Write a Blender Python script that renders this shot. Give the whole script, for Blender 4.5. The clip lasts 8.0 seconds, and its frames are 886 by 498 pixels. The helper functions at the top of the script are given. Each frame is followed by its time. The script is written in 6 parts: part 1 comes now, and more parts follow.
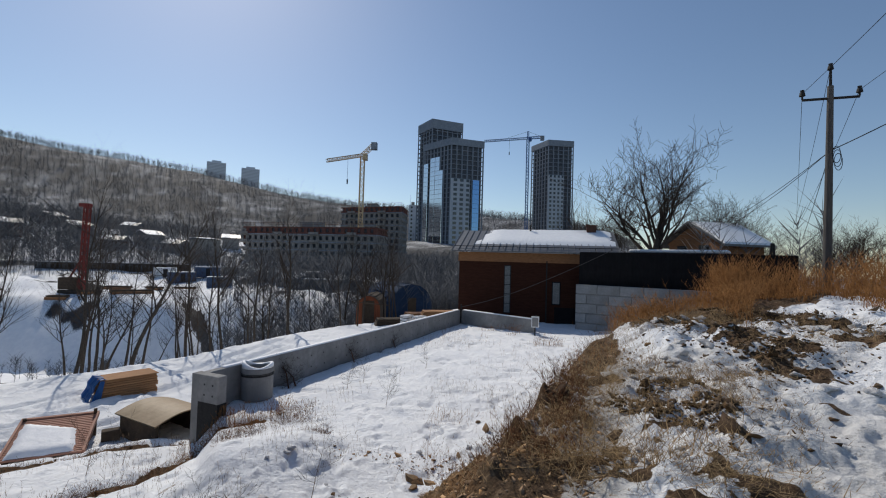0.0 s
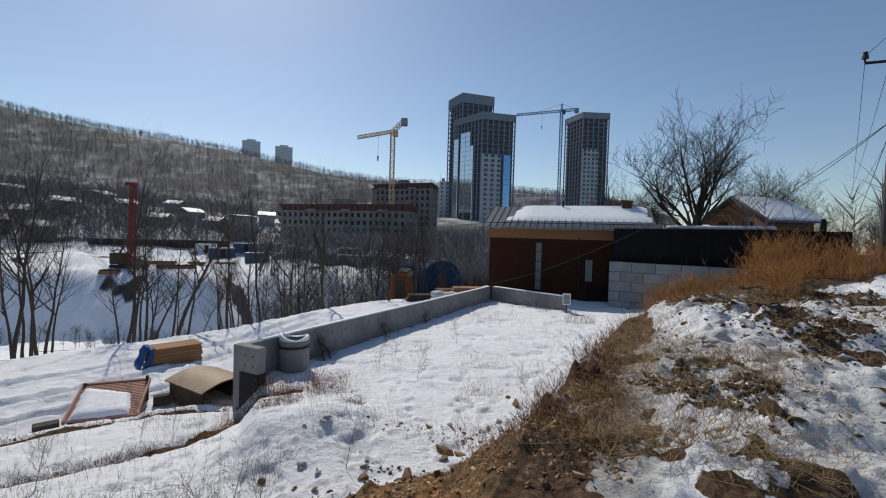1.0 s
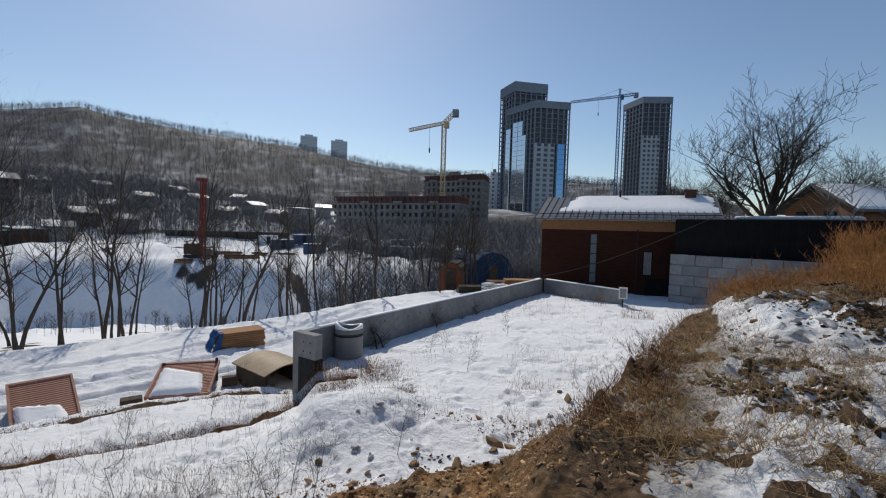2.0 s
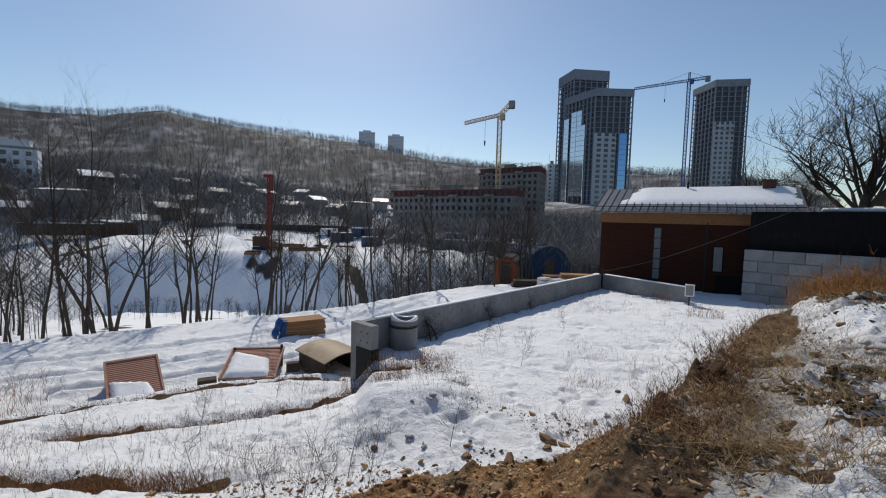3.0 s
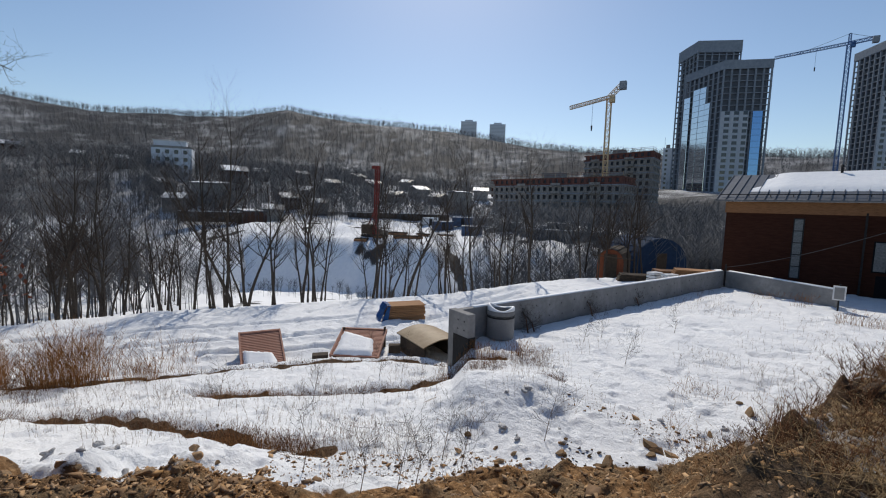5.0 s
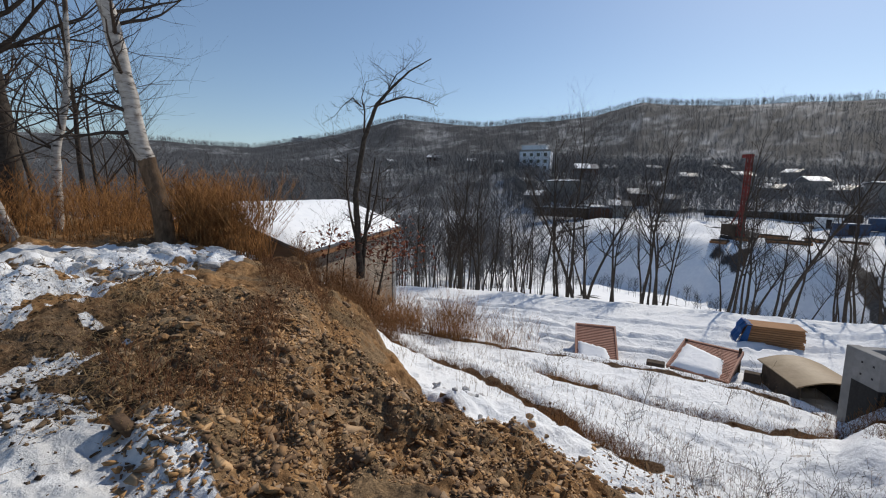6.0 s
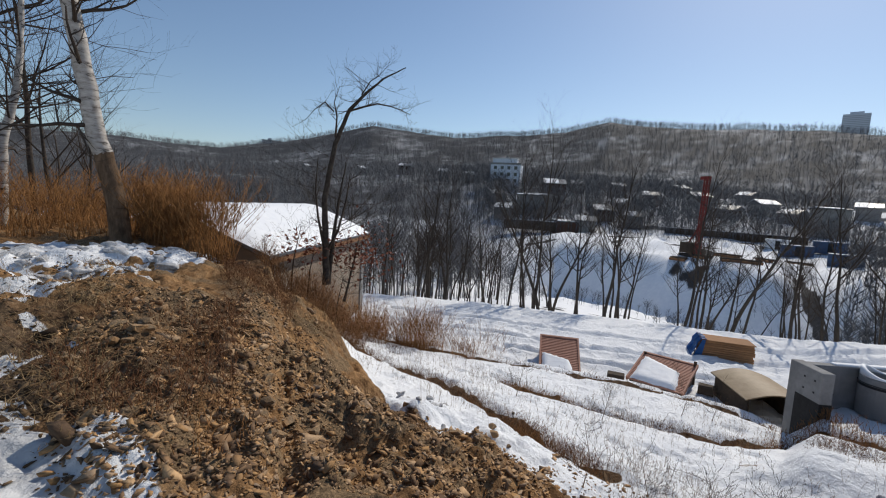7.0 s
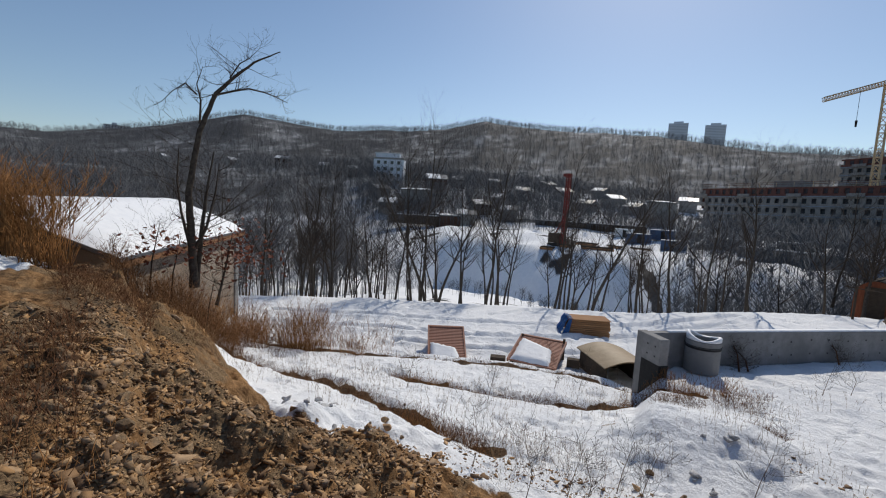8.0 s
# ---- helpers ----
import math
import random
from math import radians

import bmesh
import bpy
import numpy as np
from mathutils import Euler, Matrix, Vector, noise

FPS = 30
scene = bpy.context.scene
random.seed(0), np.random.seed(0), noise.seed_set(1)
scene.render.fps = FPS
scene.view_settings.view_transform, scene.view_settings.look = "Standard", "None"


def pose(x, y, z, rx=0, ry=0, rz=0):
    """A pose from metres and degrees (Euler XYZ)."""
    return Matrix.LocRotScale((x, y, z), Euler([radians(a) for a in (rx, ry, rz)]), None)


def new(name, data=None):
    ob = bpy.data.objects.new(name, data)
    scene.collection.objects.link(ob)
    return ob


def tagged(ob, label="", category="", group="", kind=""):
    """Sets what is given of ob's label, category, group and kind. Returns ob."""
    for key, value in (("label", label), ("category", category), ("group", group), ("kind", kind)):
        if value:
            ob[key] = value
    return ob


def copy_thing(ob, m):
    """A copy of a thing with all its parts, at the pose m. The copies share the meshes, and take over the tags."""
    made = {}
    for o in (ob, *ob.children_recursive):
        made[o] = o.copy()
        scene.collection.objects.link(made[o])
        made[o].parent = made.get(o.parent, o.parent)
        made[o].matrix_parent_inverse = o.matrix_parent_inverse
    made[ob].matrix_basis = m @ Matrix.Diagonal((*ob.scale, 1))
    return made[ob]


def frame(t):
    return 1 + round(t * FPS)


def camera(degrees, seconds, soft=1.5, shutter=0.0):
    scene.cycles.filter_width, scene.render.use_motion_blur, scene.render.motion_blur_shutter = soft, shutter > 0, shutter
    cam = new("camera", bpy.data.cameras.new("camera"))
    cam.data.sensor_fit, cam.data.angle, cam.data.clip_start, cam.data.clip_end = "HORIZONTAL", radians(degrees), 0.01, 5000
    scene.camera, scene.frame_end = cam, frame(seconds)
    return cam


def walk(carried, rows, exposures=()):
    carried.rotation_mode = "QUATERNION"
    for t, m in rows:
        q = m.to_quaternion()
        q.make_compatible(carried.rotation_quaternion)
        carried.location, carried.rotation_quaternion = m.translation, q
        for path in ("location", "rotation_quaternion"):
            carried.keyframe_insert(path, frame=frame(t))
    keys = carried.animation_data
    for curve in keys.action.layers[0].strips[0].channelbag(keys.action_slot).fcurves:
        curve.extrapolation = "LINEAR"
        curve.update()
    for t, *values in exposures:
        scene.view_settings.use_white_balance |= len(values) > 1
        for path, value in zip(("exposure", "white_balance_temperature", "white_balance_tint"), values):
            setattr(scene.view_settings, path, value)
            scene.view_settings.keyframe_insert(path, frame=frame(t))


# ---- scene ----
EXPOSURE = -0.42
cam = camera(90.6, 8.0, soft=1.1)
PATH = [
    (0.0, (-0.02, -0.02, 1.640, 91.69, -1.69, 0.10)),
    (0.5, (-0.02, -0.01, 1.640, 89.72, -1.77, 2.16)),
    (1.0, (-0.02, 0.00, 1.640, 88.51, -1.71, 4.07)),
    (1.5, (-0.02, 0.01, 1.640, 87.76, -1.66, 6.50)),
    (2.0, (-0.01, 0.01, 1.645, 87.21, -1.63, 10.73)),
    (3.5, (0.02, 0.01, 1.660, 85.56, -1.59, 21.35)),
    (4.0, (0.03, 0.02, 1.665, 85.08, -1.70, 25.53)),
    (4.2, (0.03, 0.02, 1.667, 84.88, -1.68, 27.20)),
    (5.3, (0.04, 0.05, 1.680, 83.75, -1.45, 35.69)),
    (5.5, (0.05, 0.05, 1.690, 83.44, -1.28, 43.73)),
    (5.7, (0.07, 0.05, 1.700, 83.15, -1.13, 51.19)),
    (5.9, (0.08, 0.05, 1.710, 82.74, -1.16, 67.21)),
    (6.0, (0.09, 0.06, 1.715, 82.77, -1.25, 73.85)),
    (6.2, (0.10, 0.06, 1.720, 82.75, -1.60, 79.95)),
    (6.5, (0.11, 0.07, 1.715, 83.21, -3.39, 78.07)),
    (7.0, (0.10, 0.07, 1.705, 84.13, -3.47, 70.06)),
    (7.5, (0.08, 0.06, 1.690, 84.34, -4.25, 60.87)),
    (8.0, (0.07, 0.06, 1.675, 84.35, -3.26, 55.07)),
]
walk(cam, [(t, pose(*p)) for t, p in PATH], [(0.0, EXPOSURE - 0.06), (2.0, EXPOSURE - 0.04), (4.0, EXPOSURE), (5.5, EXPOSURE + 0.08), (6.5, EXPOSURE + 0.10), (8.0, EXPOSURE - 0.04)])

# ---- world and sun ----
SUN_BEARING, SUN_HEIGHT = 31.0, 41.0      # degrees to the left of +y, degrees up
world = bpy.data.worlds.new("world")
scene.world = world
world.use_nodes = True
wt = world.node_tree
sky = wt.nodes.new("ShaderNodeTexSky")
sky.sky_type, sky.sun_disc = "NISHITA", False
sky.sun_elevation, sky.sun_rotation = radians(SUN_HEIGHT), radians(360 - SUN_BEARING)
sky.air_density, sky.dust_density, sky.ozone_density, sky.altitude = 1.05, 0.36, 2.5, 100.0
wt.links.new(sky.outputs[0], wt.nodes["Background"].inputs[0])
wt.nodes["Background"].inputs[1].default_value = 0.128
sb, sh = radians(SUN_BEARING), radians(SUN_HEIGHT)
sun_way = Vector((-math.sin(sb) * math.cos(sh), math.cos(sb) * math.cos(sh), math.sin(sh)))
sun = new("sun", bpy.data.lights.new("sun", "SUN"))
sun.data.energy, sun.data.angle, sun.data.color = 4.5, radians(0.6), (1.0, 0.92, 0.80)
sun.matrix_world = sun_way.to_track_quat("Z", "Y").to_matrix().to_4x4()


# ---- materials ----
def nodes_of(name, rough=0.85, metal=0.0):
    m = bpy.data.materials.new(name)
    m.use_nodes = True
    b = m.node_tree.nodes["Principled BSDF"]
    b.inputs["Roughness"].default_value, b.inputs["Metallic"].default_value = rough, metal
    b.inputs["Specular IOR Level"].default_value = 0.25
    return m, m.node_tree, b


def noise_node(t, scale, detail=6.0, rough=0.6, stretch=None):
    tc = t.nodes.new("ShaderNodeTexCoord")
    n = t.nodes.new("ShaderNodeTexNoise")
    n.inputs["Scale"].default_value, n.inputs["Detail"].default_value, n.inputs["Roughness"].default_value = scale, detail, rough
    if stretch:
        mp = t.nodes.new("ShaderNodeMapping")
        mp.inputs["Scale"].default_value = stretch
        t.links.new(tc.outputs["Object"], mp.inputs[0])
        t.links.new(mp.outputs[0], n.inputs["Vector"])
    else:
        t.links.new(tc.outputs["Object"], n.inputs["Vector"])
    return n


def ramp(t, src, *stops):
    r = t.nodes.new("ShaderNodeValToRGB")
    els = r.color_ramp.elements
    while len(els) < len(stops):
        els.new(0.5)
    for e, (p, c) in zip(els, stops):
        e.position, e.color = p, (*c, 1)
    t.links.new(src, r.inputs[0])
    return r


def mixed(t, fac, a, b, mode="MIX"):
    m = t.nodes.new("ShaderNodeMix")
    m.data_type, m.blend_type = "RGBA", mode
    for sock, v in ((m.inputs[0], fac), (m.inputs[6], a), (m.inputs[7], b)):
        if isinstance(v, (int, float)):
            sock.default_value = v
        elif isinstance(v, tuple):
            sock.default_value = (*v, 1)
        else:
            t.links.new(v, sock)
    return m.outputs[2]


def bumped(t, b, src, strength, dist):
    n = t.nodes.new("ShaderNodeBump")
    n.inputs["Strength"].default_value, n.inputs["Distance"].default_value = strength, dist
    t.links.new(src, n.inputs["Height"])
    t.links.new(n.outputs[0], b.inputs["Normal"])


def surface(name, dark, light, scale=6.0, rough=0.85, metal=0.0, bump=0.02, stretch=None, stain=None, tone=0.0, gloss=0.25):
    """Two colours mixed by fine and coarse noise; stain darkens in large soft patches; tone varies from object to object."""
    m, t, b = nodes_of(name, rough, metal)
    b.inputs["Specular IOR Level"].default_value = gloss
    fine, coarse = noise_node(t, scale, 8, 0.65, stretch), noise_node(t, scale * 0.13, 4, 0.55)
    col = ramp(t, fine.outputs[0], (0.3, dark), (0.72, light)).outputs[0]
    if stain:
        patch = ramp(t, coarse.outputs[0], (0.42, (0, 0, 0)), (0.68, (1, 1, 1))).outputs[0]
        col = mixed(t, patch, col, stain)
    if tone:
        info = t.nodes.new("ShaderNodeObjectInfo")
        v = ramp(t, info.outputs["Random"], (0, (1 - tone,) * 3), (1, (1 + tone,) * 3)).outputs[0]
        col = mixed(t, 1.0, col, v, "MULTIPLY")
    t.links.new(col, b.inputs["Base Color"])
    if bump:
        bumped(t, b, fine.outputs[0], 0.6, bump)
    return m


CONCRETE = surface("concrete", (0.20, 0.20, 0.198), (0.31, 0.305, 0.30), 5, 0.9, stain=(0.17, 0.17, 0.168))
TAR = surface("bitumen", (0.012, 0.012, 0.013), (0.03, 0.03, 0.03), 9, 0.7)
BLOCK = surface("block_concrete", (0.21, 0.22, 0.225), (0.34, 0.345, 0.345), 7, 0.92, stain=(0.2, 0.2, 0.195), tone=0.16)
SNOW_M = surface("snow", (0.80, 0.82, 0.85), (0.90, 0.91, 0.92), 4, 0.6, bump=0.04)
ROOF = surface("roof_metal", (0.10, 0.105, 0.115), (0.16, 0.165, 0.175), 3, 0.45, 0.4, 0.0)
SIDING = surface("brown_siding", (0.034, 0.014, 0.010), (0.058, 0.024, 0.016), 3, 0.9, stretch=(1, 1, 6), gloss=.06)
TIMBER = surface("timber", (0.16, 0.075, 0.035), (0.30, 0.15, 0.07), 4, 0.8, stretch=(1, 1, 8))
BLACK = surface("black_sheet", (0.009, 0.009, 0.010), (0.016, 0.016, 0.018), 2, 0.75, 0.0, 0.0, gloss=.06)
BARK = surface("bark", (0.036, 0.03, 0.025), (0.105, 0.088, 0.074), 12, 0.95, gloss=0.03)
# bark of the massed woods, paled and blued to paint in distance haze
HAZED_BARK = surface("hazed_bark", (0.085, 0.09, 0.10), (0.15, 0.157, 0.17), 1, 0.95, bump=0, gloss=0.0)
GLASS, gt, gb = nodes_of("window_glass", 0.08)
gb.inputs["Base Color"].default_value, gb.inputs["Specular IOR Level"].default_value = (0.02, 0.025, 0.03, 1), 0.7
RED = surface("red_paint", (0.15, 0.026, 0.022), (0.23, 0.042, 0.034), 4, 0.6)
# yellow made paler and duller, distance haze mixed into the paint colour
YELLOW = surface("hazed_crane_yellow", (0.52, 0.38, 0.22), (0.64, 0.49, 0.31), 2, 0.6, bump=0)
BLUE = surface("crane_blue", (0.06, 0.14, 0.32), (0.10, 0.2, 0.42), 2, 0.6, bump=0)


# ---- mesh helpers ----
def mesh_from(name, verts, faces):
    me = bpy.data.meshes.new(name)
    me.from_pydata([tuple(v) for v in verts], [], faces)
    return me


def part(name, bm, material, parent=None, label="", smooth=False):
    me = bpy.data.meshes.new(name)
    bm.normal_update()
    bm.to_mesh(me)
    bm.free()
    me.materials.append(material)
    if smooth:
        me.shade_smooth()
    ob = new(name, me)
    ob.parent = parent
    return tagged(ob, label)


def box(bm, x0, x1, y0, y1, z0, z1, m=None, bevel=0.0):
    r = bmesh.ops.create_cube(bm, size=1)["verts"]
    bmesh.ops.scale(bm, vec=(x1 - x0, y1 - y0, z1 - z0), verts=r)
    bmesh.ops.translate(bm, vec=((x0 + x1) / 2, (y0 + y1) / 2, (z0 + z1) / 2), verts=r)
    if m is not None:
        bmesh.ops.transform(bm, matrix=m, verts=r)
    if bevel:
        es = list({e for v in r for e in v.link_edges})
        bmesh.ops.bevel(bm, geom=es, offset=bevel, segments=1, affect="EDGES")
    return r


def boxes(*dims, m=None, bevel=0.0):
    bm = bmesh.new()
    for d in dims:
        box(bm, *d, m=m, bevel=bevel)
    return bm


def rod(bm, a, b, ra, rb=None, n=6):
    """A tapered bar from a to b."""
    a, b = Vector(a), Vector(b)
    rb = ra if rb is None else rb
    q = (b - a).to_track_quat("Z", "Y")
    rings = []
    for p, r in ((a, ra), (b, rb)):
        rings.append([bm.verts.new(p + q @ Vector((r * math.cos(2 * math.pi * i / n), r * math.sin(2 * math.pi * i / n), 0))) for i in range(n)])
    for i in range(n):
        j = (i + 1) % n
        bm.faces.new((rings[0][i], rings[0][j], rings[1][j], rings[1][i]))
    bm.faces.new(rings[0][::-1])
    bm.faces.new(rings[1])


def prism(bm, outline, y0, y1, m=None):
    """An outline in x and z, drawn out along y."""
    a = [bm.verts.new((x, y0, z)) for x, z in outline]
    b = [bm.verts.new((x, y1, z)) for x, z in outline]
    n = len(outline)
    bm.faces.new(a)
    bm.faces.new(b[::-1])
    for i in range(n):
        j = (i + 1) % n
        bm.faces.new((a[j], a[i], b[i], b[j]))
    if m is not None:
        bmesh.ops.transform(bm, matrix=m, verts=a + b)
    bmesh.ops.recalc_face_normals(bm, faces=bm.faces[:])


def thing(name, m, label, category, group="", kind=""):
    ob = new(name)
    ob.matrix_world = m
    return tagged(ob, label, category, group, kind)


def polar(bearing, r, z=0.0):
    """A place by its bearing in degrees to the left of +y and its distance."""
    b = radians(bearing)
    return Vector((-math.sin(b) * r, math.cos(b) * r, z))


# ---- the lie of the land ----
def fbm(x, y, size, octaves=4, seed=0, gain=0.5):
    """Smooth noise about 0, over numpy arrays."""
    out, amp, total = np.zeros_like(x), 1.0, 0.0
    for o in range(octaves):
        u, v = x / size * 2**o + 17.3 * (seed + o), y / size * 2**o - 9.1 * (seed + 2 * o)
        i, j = np.floor(u), np.floor(v)
        fu, fv = u - i, v - j
        fu, fv = fu * fu * (3 - 2 * fu), fv * fv * (3 - 2 * fv)

        def rnd(a, b):
            s = np.sin(a * 127.1 + b * 311.7 + seed * 74.7) * 43758.5453
            return s - np.floor(s)
        val = (rnd(i, j) * (1 - fu) + rnd(i + 1, j) * fu) * (1 - fv) + (rnd(i, j + 1) * (1 - fu) + rnd(i + 1, j + 1) * fu) * fv
        out, total, amp = out + amp * (val - 0.5), total + amp * 0.5, amp * gain
    return out / total


def step(a, b, x):
    t = np.clip((x - a) / (b - a), 0, 1)
    return t * t * (3 - 2 * t)


WALL_A, WALL_B, WALL_C = Vector((-5.92, 10.78, 0)), Vector((1.10, 27.2, 0)), Vector((4.87, 23.5, 0))
WALL_TOP = -1.30
WALL_DIR = (WALL_B - WALL_A).normalized()


def wall_far(th):
    """How far off the long retaining wall stands at a bearing."""
    b = np.radians(th)
    dx, dy = -np.sin(b), np.cos(b)
    den = dx * WALL_DIR.y - dy * WALL_DIR.x
    return (WALL_A.x * WALL_DIR.y - WALL_A.y * WALL_DIR.x) / np.where(np.abs(den) < 1e-3, 1e-3, den)


def lines_at(th):
    """The edges of the land, seen along a bearing: distances and heights of each, from near to far."""
    back = np.clip((th - 140) / 145, 0, 1)
    f = lambda ths, vals: np.interp(th, ths, vals) * (1 - back) + vals[0] * back
    T1 = (-75, -45, -32, -24, -19, -12, 0, 12, 25, 38, 50, 62, 74, 80, 85, 88, 91.5, 98, 106, 118, 140)
    crest_r = f(T1, (20, 18, 14, 11, 9, 4.5, 2.2, 1.7, 1.6, 1.7, 1.9, 2.1, 2.2, 2.4, 2.8, 4.2, 9.2, 10, 13, 18, 25))
    crest_z = f(T1, (1.2, 1.0, .75, .3, .1, 0, -.1, -.1, -.1, -.1, -.05, 0, -.05, -.1, -.15, -.25, .15, .4, .6, .8, .9))
    foot_r = f(T1, (40, 38, 32, 26, 15.8, 9.8, 7.05, 6.1, 5.4, 5.0, 5.0, 5.4, 6.0, 8.6, 11.6, 12.5, 14, 18, 22, 30, 40))
    foot_z = f(T1, (-1, -.6, -.6, -1.5, -1.95, -2.1, -2.1, -2.05, -1.95, -1.8, -1.65, -1.5, -1.4, -1.65, -1.3, -.95, -1.0, -2.4, -3, -3.5, -4))
    T2 = (-75, -24, -12, -2.4, 26.5, 28.5, 32, 38, 50, 62, 74, 80, 86, 92, 98, 106, 118, 140)
    on_wall = (th > -2.4) & (th < 28.5)
    wf = wall_far(np.clip(th, -2.4, 28.5))
    low_r = f(T2, (44, 34, 29, 27.2, 12.6, 12.0, 10.6, 9.9, 10.2, 11, 12, 13, 16, 18, 20, 25, 33, 44))
    low_z = f(T2, (-2, -2, -2, -2.15, -2.25, -2.85, -2.75, -2.6, -2.6, -2.65, -2.6, -2.5, -2.6, -2.8, -3, -3.3, -3.8, -4.3))
    low_r = np.where(on_wall, wf + 0.02, low_r)
    ledge_r = np.where(on_wall, wf + 0.16, np.maximum(low_r + .15, f(T2, (46, 36, 31, 27.3, 12.7, 12.6, 12.9, 13, 13, 13.2, 14, 15.2, 17.5, 20, 22, 27, 35, 46))))
    ledge_z = f(T2, (-2, -2, -2, -2.2, -2.5, -2.95, -2.92, -2.9, -2.9, -2.9, -2.9, -2.9, -2.9, -3, -3.1, -3.4, -3.9, -4.4))
    road_r = ledge_r + f(T2, (2, 2, 1, .2, .2, .4, .8, .8, .8, .8, .8, .8, .8, .8, .8, 1, 1, 1))
    road_z = f((-75, -12, -3, 8, 80, 100, 140), (-2, -2.1, -2.2, -3.3, -3.3, -3.4, -4.5))
    edge_r = f((-75, -30, -12, 0, 11, 24, 30, 38, 53, 62, 71, 78.6, 86, 95, 118, 140), (60, 52, 46, 41, 34, 27, 24.6, 23.2, 22.2, 22.5, 22.8, 23.2, 24.5, 27, 38, 50))
    edge_z = f((-75, -12, -3, 8, 80, 100, 140), (-2.5, -2.4, -2.5, -3.3, -3.3, -3.4, -4.5))
    rav_r = f((-75, -12, 0, 12, 25, 38, 54, 62, 72, 80, 100, 140), (85, 76, 72, 74, 77, 79, 98, 90, 60, 50, 52, 75))
    rav_z = f((-75, -12, 0, 12, 25, 34, 54, 62, 72, 80, 100, 140), (-6, -6, -10, -14, -16, -16.5, -17.5, -16, -12, -10.5, -10, -11))
    ben_r = f((-75, -12, 0, 12, 24, 30, 34, 54, 58, 64, 75, 90, 140), (120, 110, 98, 88, 90, 90, 88, 108, 110, 112, 110, 110, 120))
    ben_z = f((-75, -12, 0, 12, 24, 30, 34, 54, 58, 64, 75, 90, 140), (-7, -5.5, -5.5, -5.5, -6.5, -6.5, -5.5, -5.3, -9, -13, -13, -12, -10))
    bak_r = f((-75, -12, 0, 60, 90, 140), (160, 155, 150, 148, 150, 160))
    bak_z = f((-75, -25, -12, 0, 25, 50, 62, 75, 90, 140), (-8, -6, -3, -3, -4, -4.5, -7, -8, -8, -8))
    mid_r = f((-75, 140), (215, 215))
    mid_z = f((-75, -25, -12, 0, 12, 25, 40, 64, 75, 90, 105, 140), (-9, -5, 3, 5, 3, 2, 5, 12, 10, 4, 2, 0))
    up_r = f((-75, 140), (300, 300))
    up_z = f((-75, -25, -12, 0, 12, 25, 40, 64, 75, 90, 105, 140), (-10, -4, 16, 15, 12, 11, 16, 23, 20, 11, 8, 6))
    sky_s = f((-75, -35, -25, -16, -7, 13, 20, 30, 38.5, 47, 50.2, 55.4, 69.4, 79.5, 87.6, 96.9, 104.8, 115, 140),
              (-.02, -.015, .03, .085, .10, .118, .128, .157, .166, .176, .183, .160, .140, .152, .112, .080, .081, .08, .06))
    hill_r = f((-75, -16, 13, 50, 96, 140), (700, 520, 640, 820, 1000, 1000))
    hill_z = 1.65 + sky_s * hill_r
    one = np.ones_like(crest_r)
    R = [0 * one, crest_r, foot_r, low_r, ledge_r, road_r, edge_r, edge_r + 2.0, rav_r, ben_r, ben_r + 4, bak_r, mid_r, up_r, hill_r, hill_r * 1.25, 3900 * one]
    Z = [0 * one, crest_z, foot_z, low_z, ledge_z, road_z, edge_z, edge_z - .9, rav_z, ben_z - .6, ben_z, bak_z, mid_z, up_z, hill_z, hill_z * .85, -30 * one]
    return np.array(R), np.array(Z)


def near_line(x, y, pts):
    """The distance to a line through points."""
    d = np.full_like(x, 1e9)
    for (ax, ay), (bx, by) in zip(pts, pts[1:]):
        ux, uy = bx - ax, by - ay
        s = np.clip(((x - ax) * ux + (y - ay) * uy) / (ux * ux + uy * uy), 0, 1)
        d = np.minimum(d, np.hypot(x - ax - s * ux, y - ay - s * uy))
    return d


def xy(*bearing_r):
    return [tuple(polar(b, r).xy) for b, r in bearing_r]


FURROW_1 = xy((86, 14), (78, 11), (67.4, 9.2), (60, 7.8), (55, 7.0), (46, 6.4))
FURROW_2 = xy((60, 10.9), (56.8, 10.3), (50, 10.1), (43.6, 9.8), (36.5, 9.9), (29, 11.2), (22.4, 11.2))
LEDGE = xy((78, 14.2), (70, 13.35), (61.6, 12.85), (52, 12.65), (44, 12.65), (37, 12.65), (30, 12.5))
TRACK_1 = xy((76, 18.3), (62, 17.2), (50, 16.8), (38, 17.8), (30, 19.5), (20, 26))
TRACK_2 = xy((76, 20.3), (62, 19.2), (50, 18.8), (38, 19.8), (30, 21.5), (20, 28))
TRACK_3 = xy((60, 15.6), (50, 15.2), (42, 15.4), (36, 16))
GULLY = xy((31.5, 106), (29.5, 93), (27.5, 80), (25.5, 66))
DEBRIS = (xy((-25.5, 9.8), (-29.8, 9.06), (-35.1, 8.08), (-39.2, 7.0)), xy((-31, 11.2), (-35, 11.1), (-40, 10.8), (-45, 8.9)),
          xy((123, 3.9), (116, 4.2)), xy((119.5, 5.1), (116.5, 6.5), (113, 7.2)), xy((113, 5.2), (110.5, 4.3), (107.5, 3.5)), xy((126, 6.2), (121, 7.6)))


def littered(x, y):
    """How thick earth and rubbish lie on the trodden snow."""
    return sum(a * np.exp(-(near_line(x, y, line) / w) ** 2) for line, a, w in zip(DEBRIS, (.55, .50, .50, .56, .44, .40), (.50, .60, .40, .50, .35, .5)))


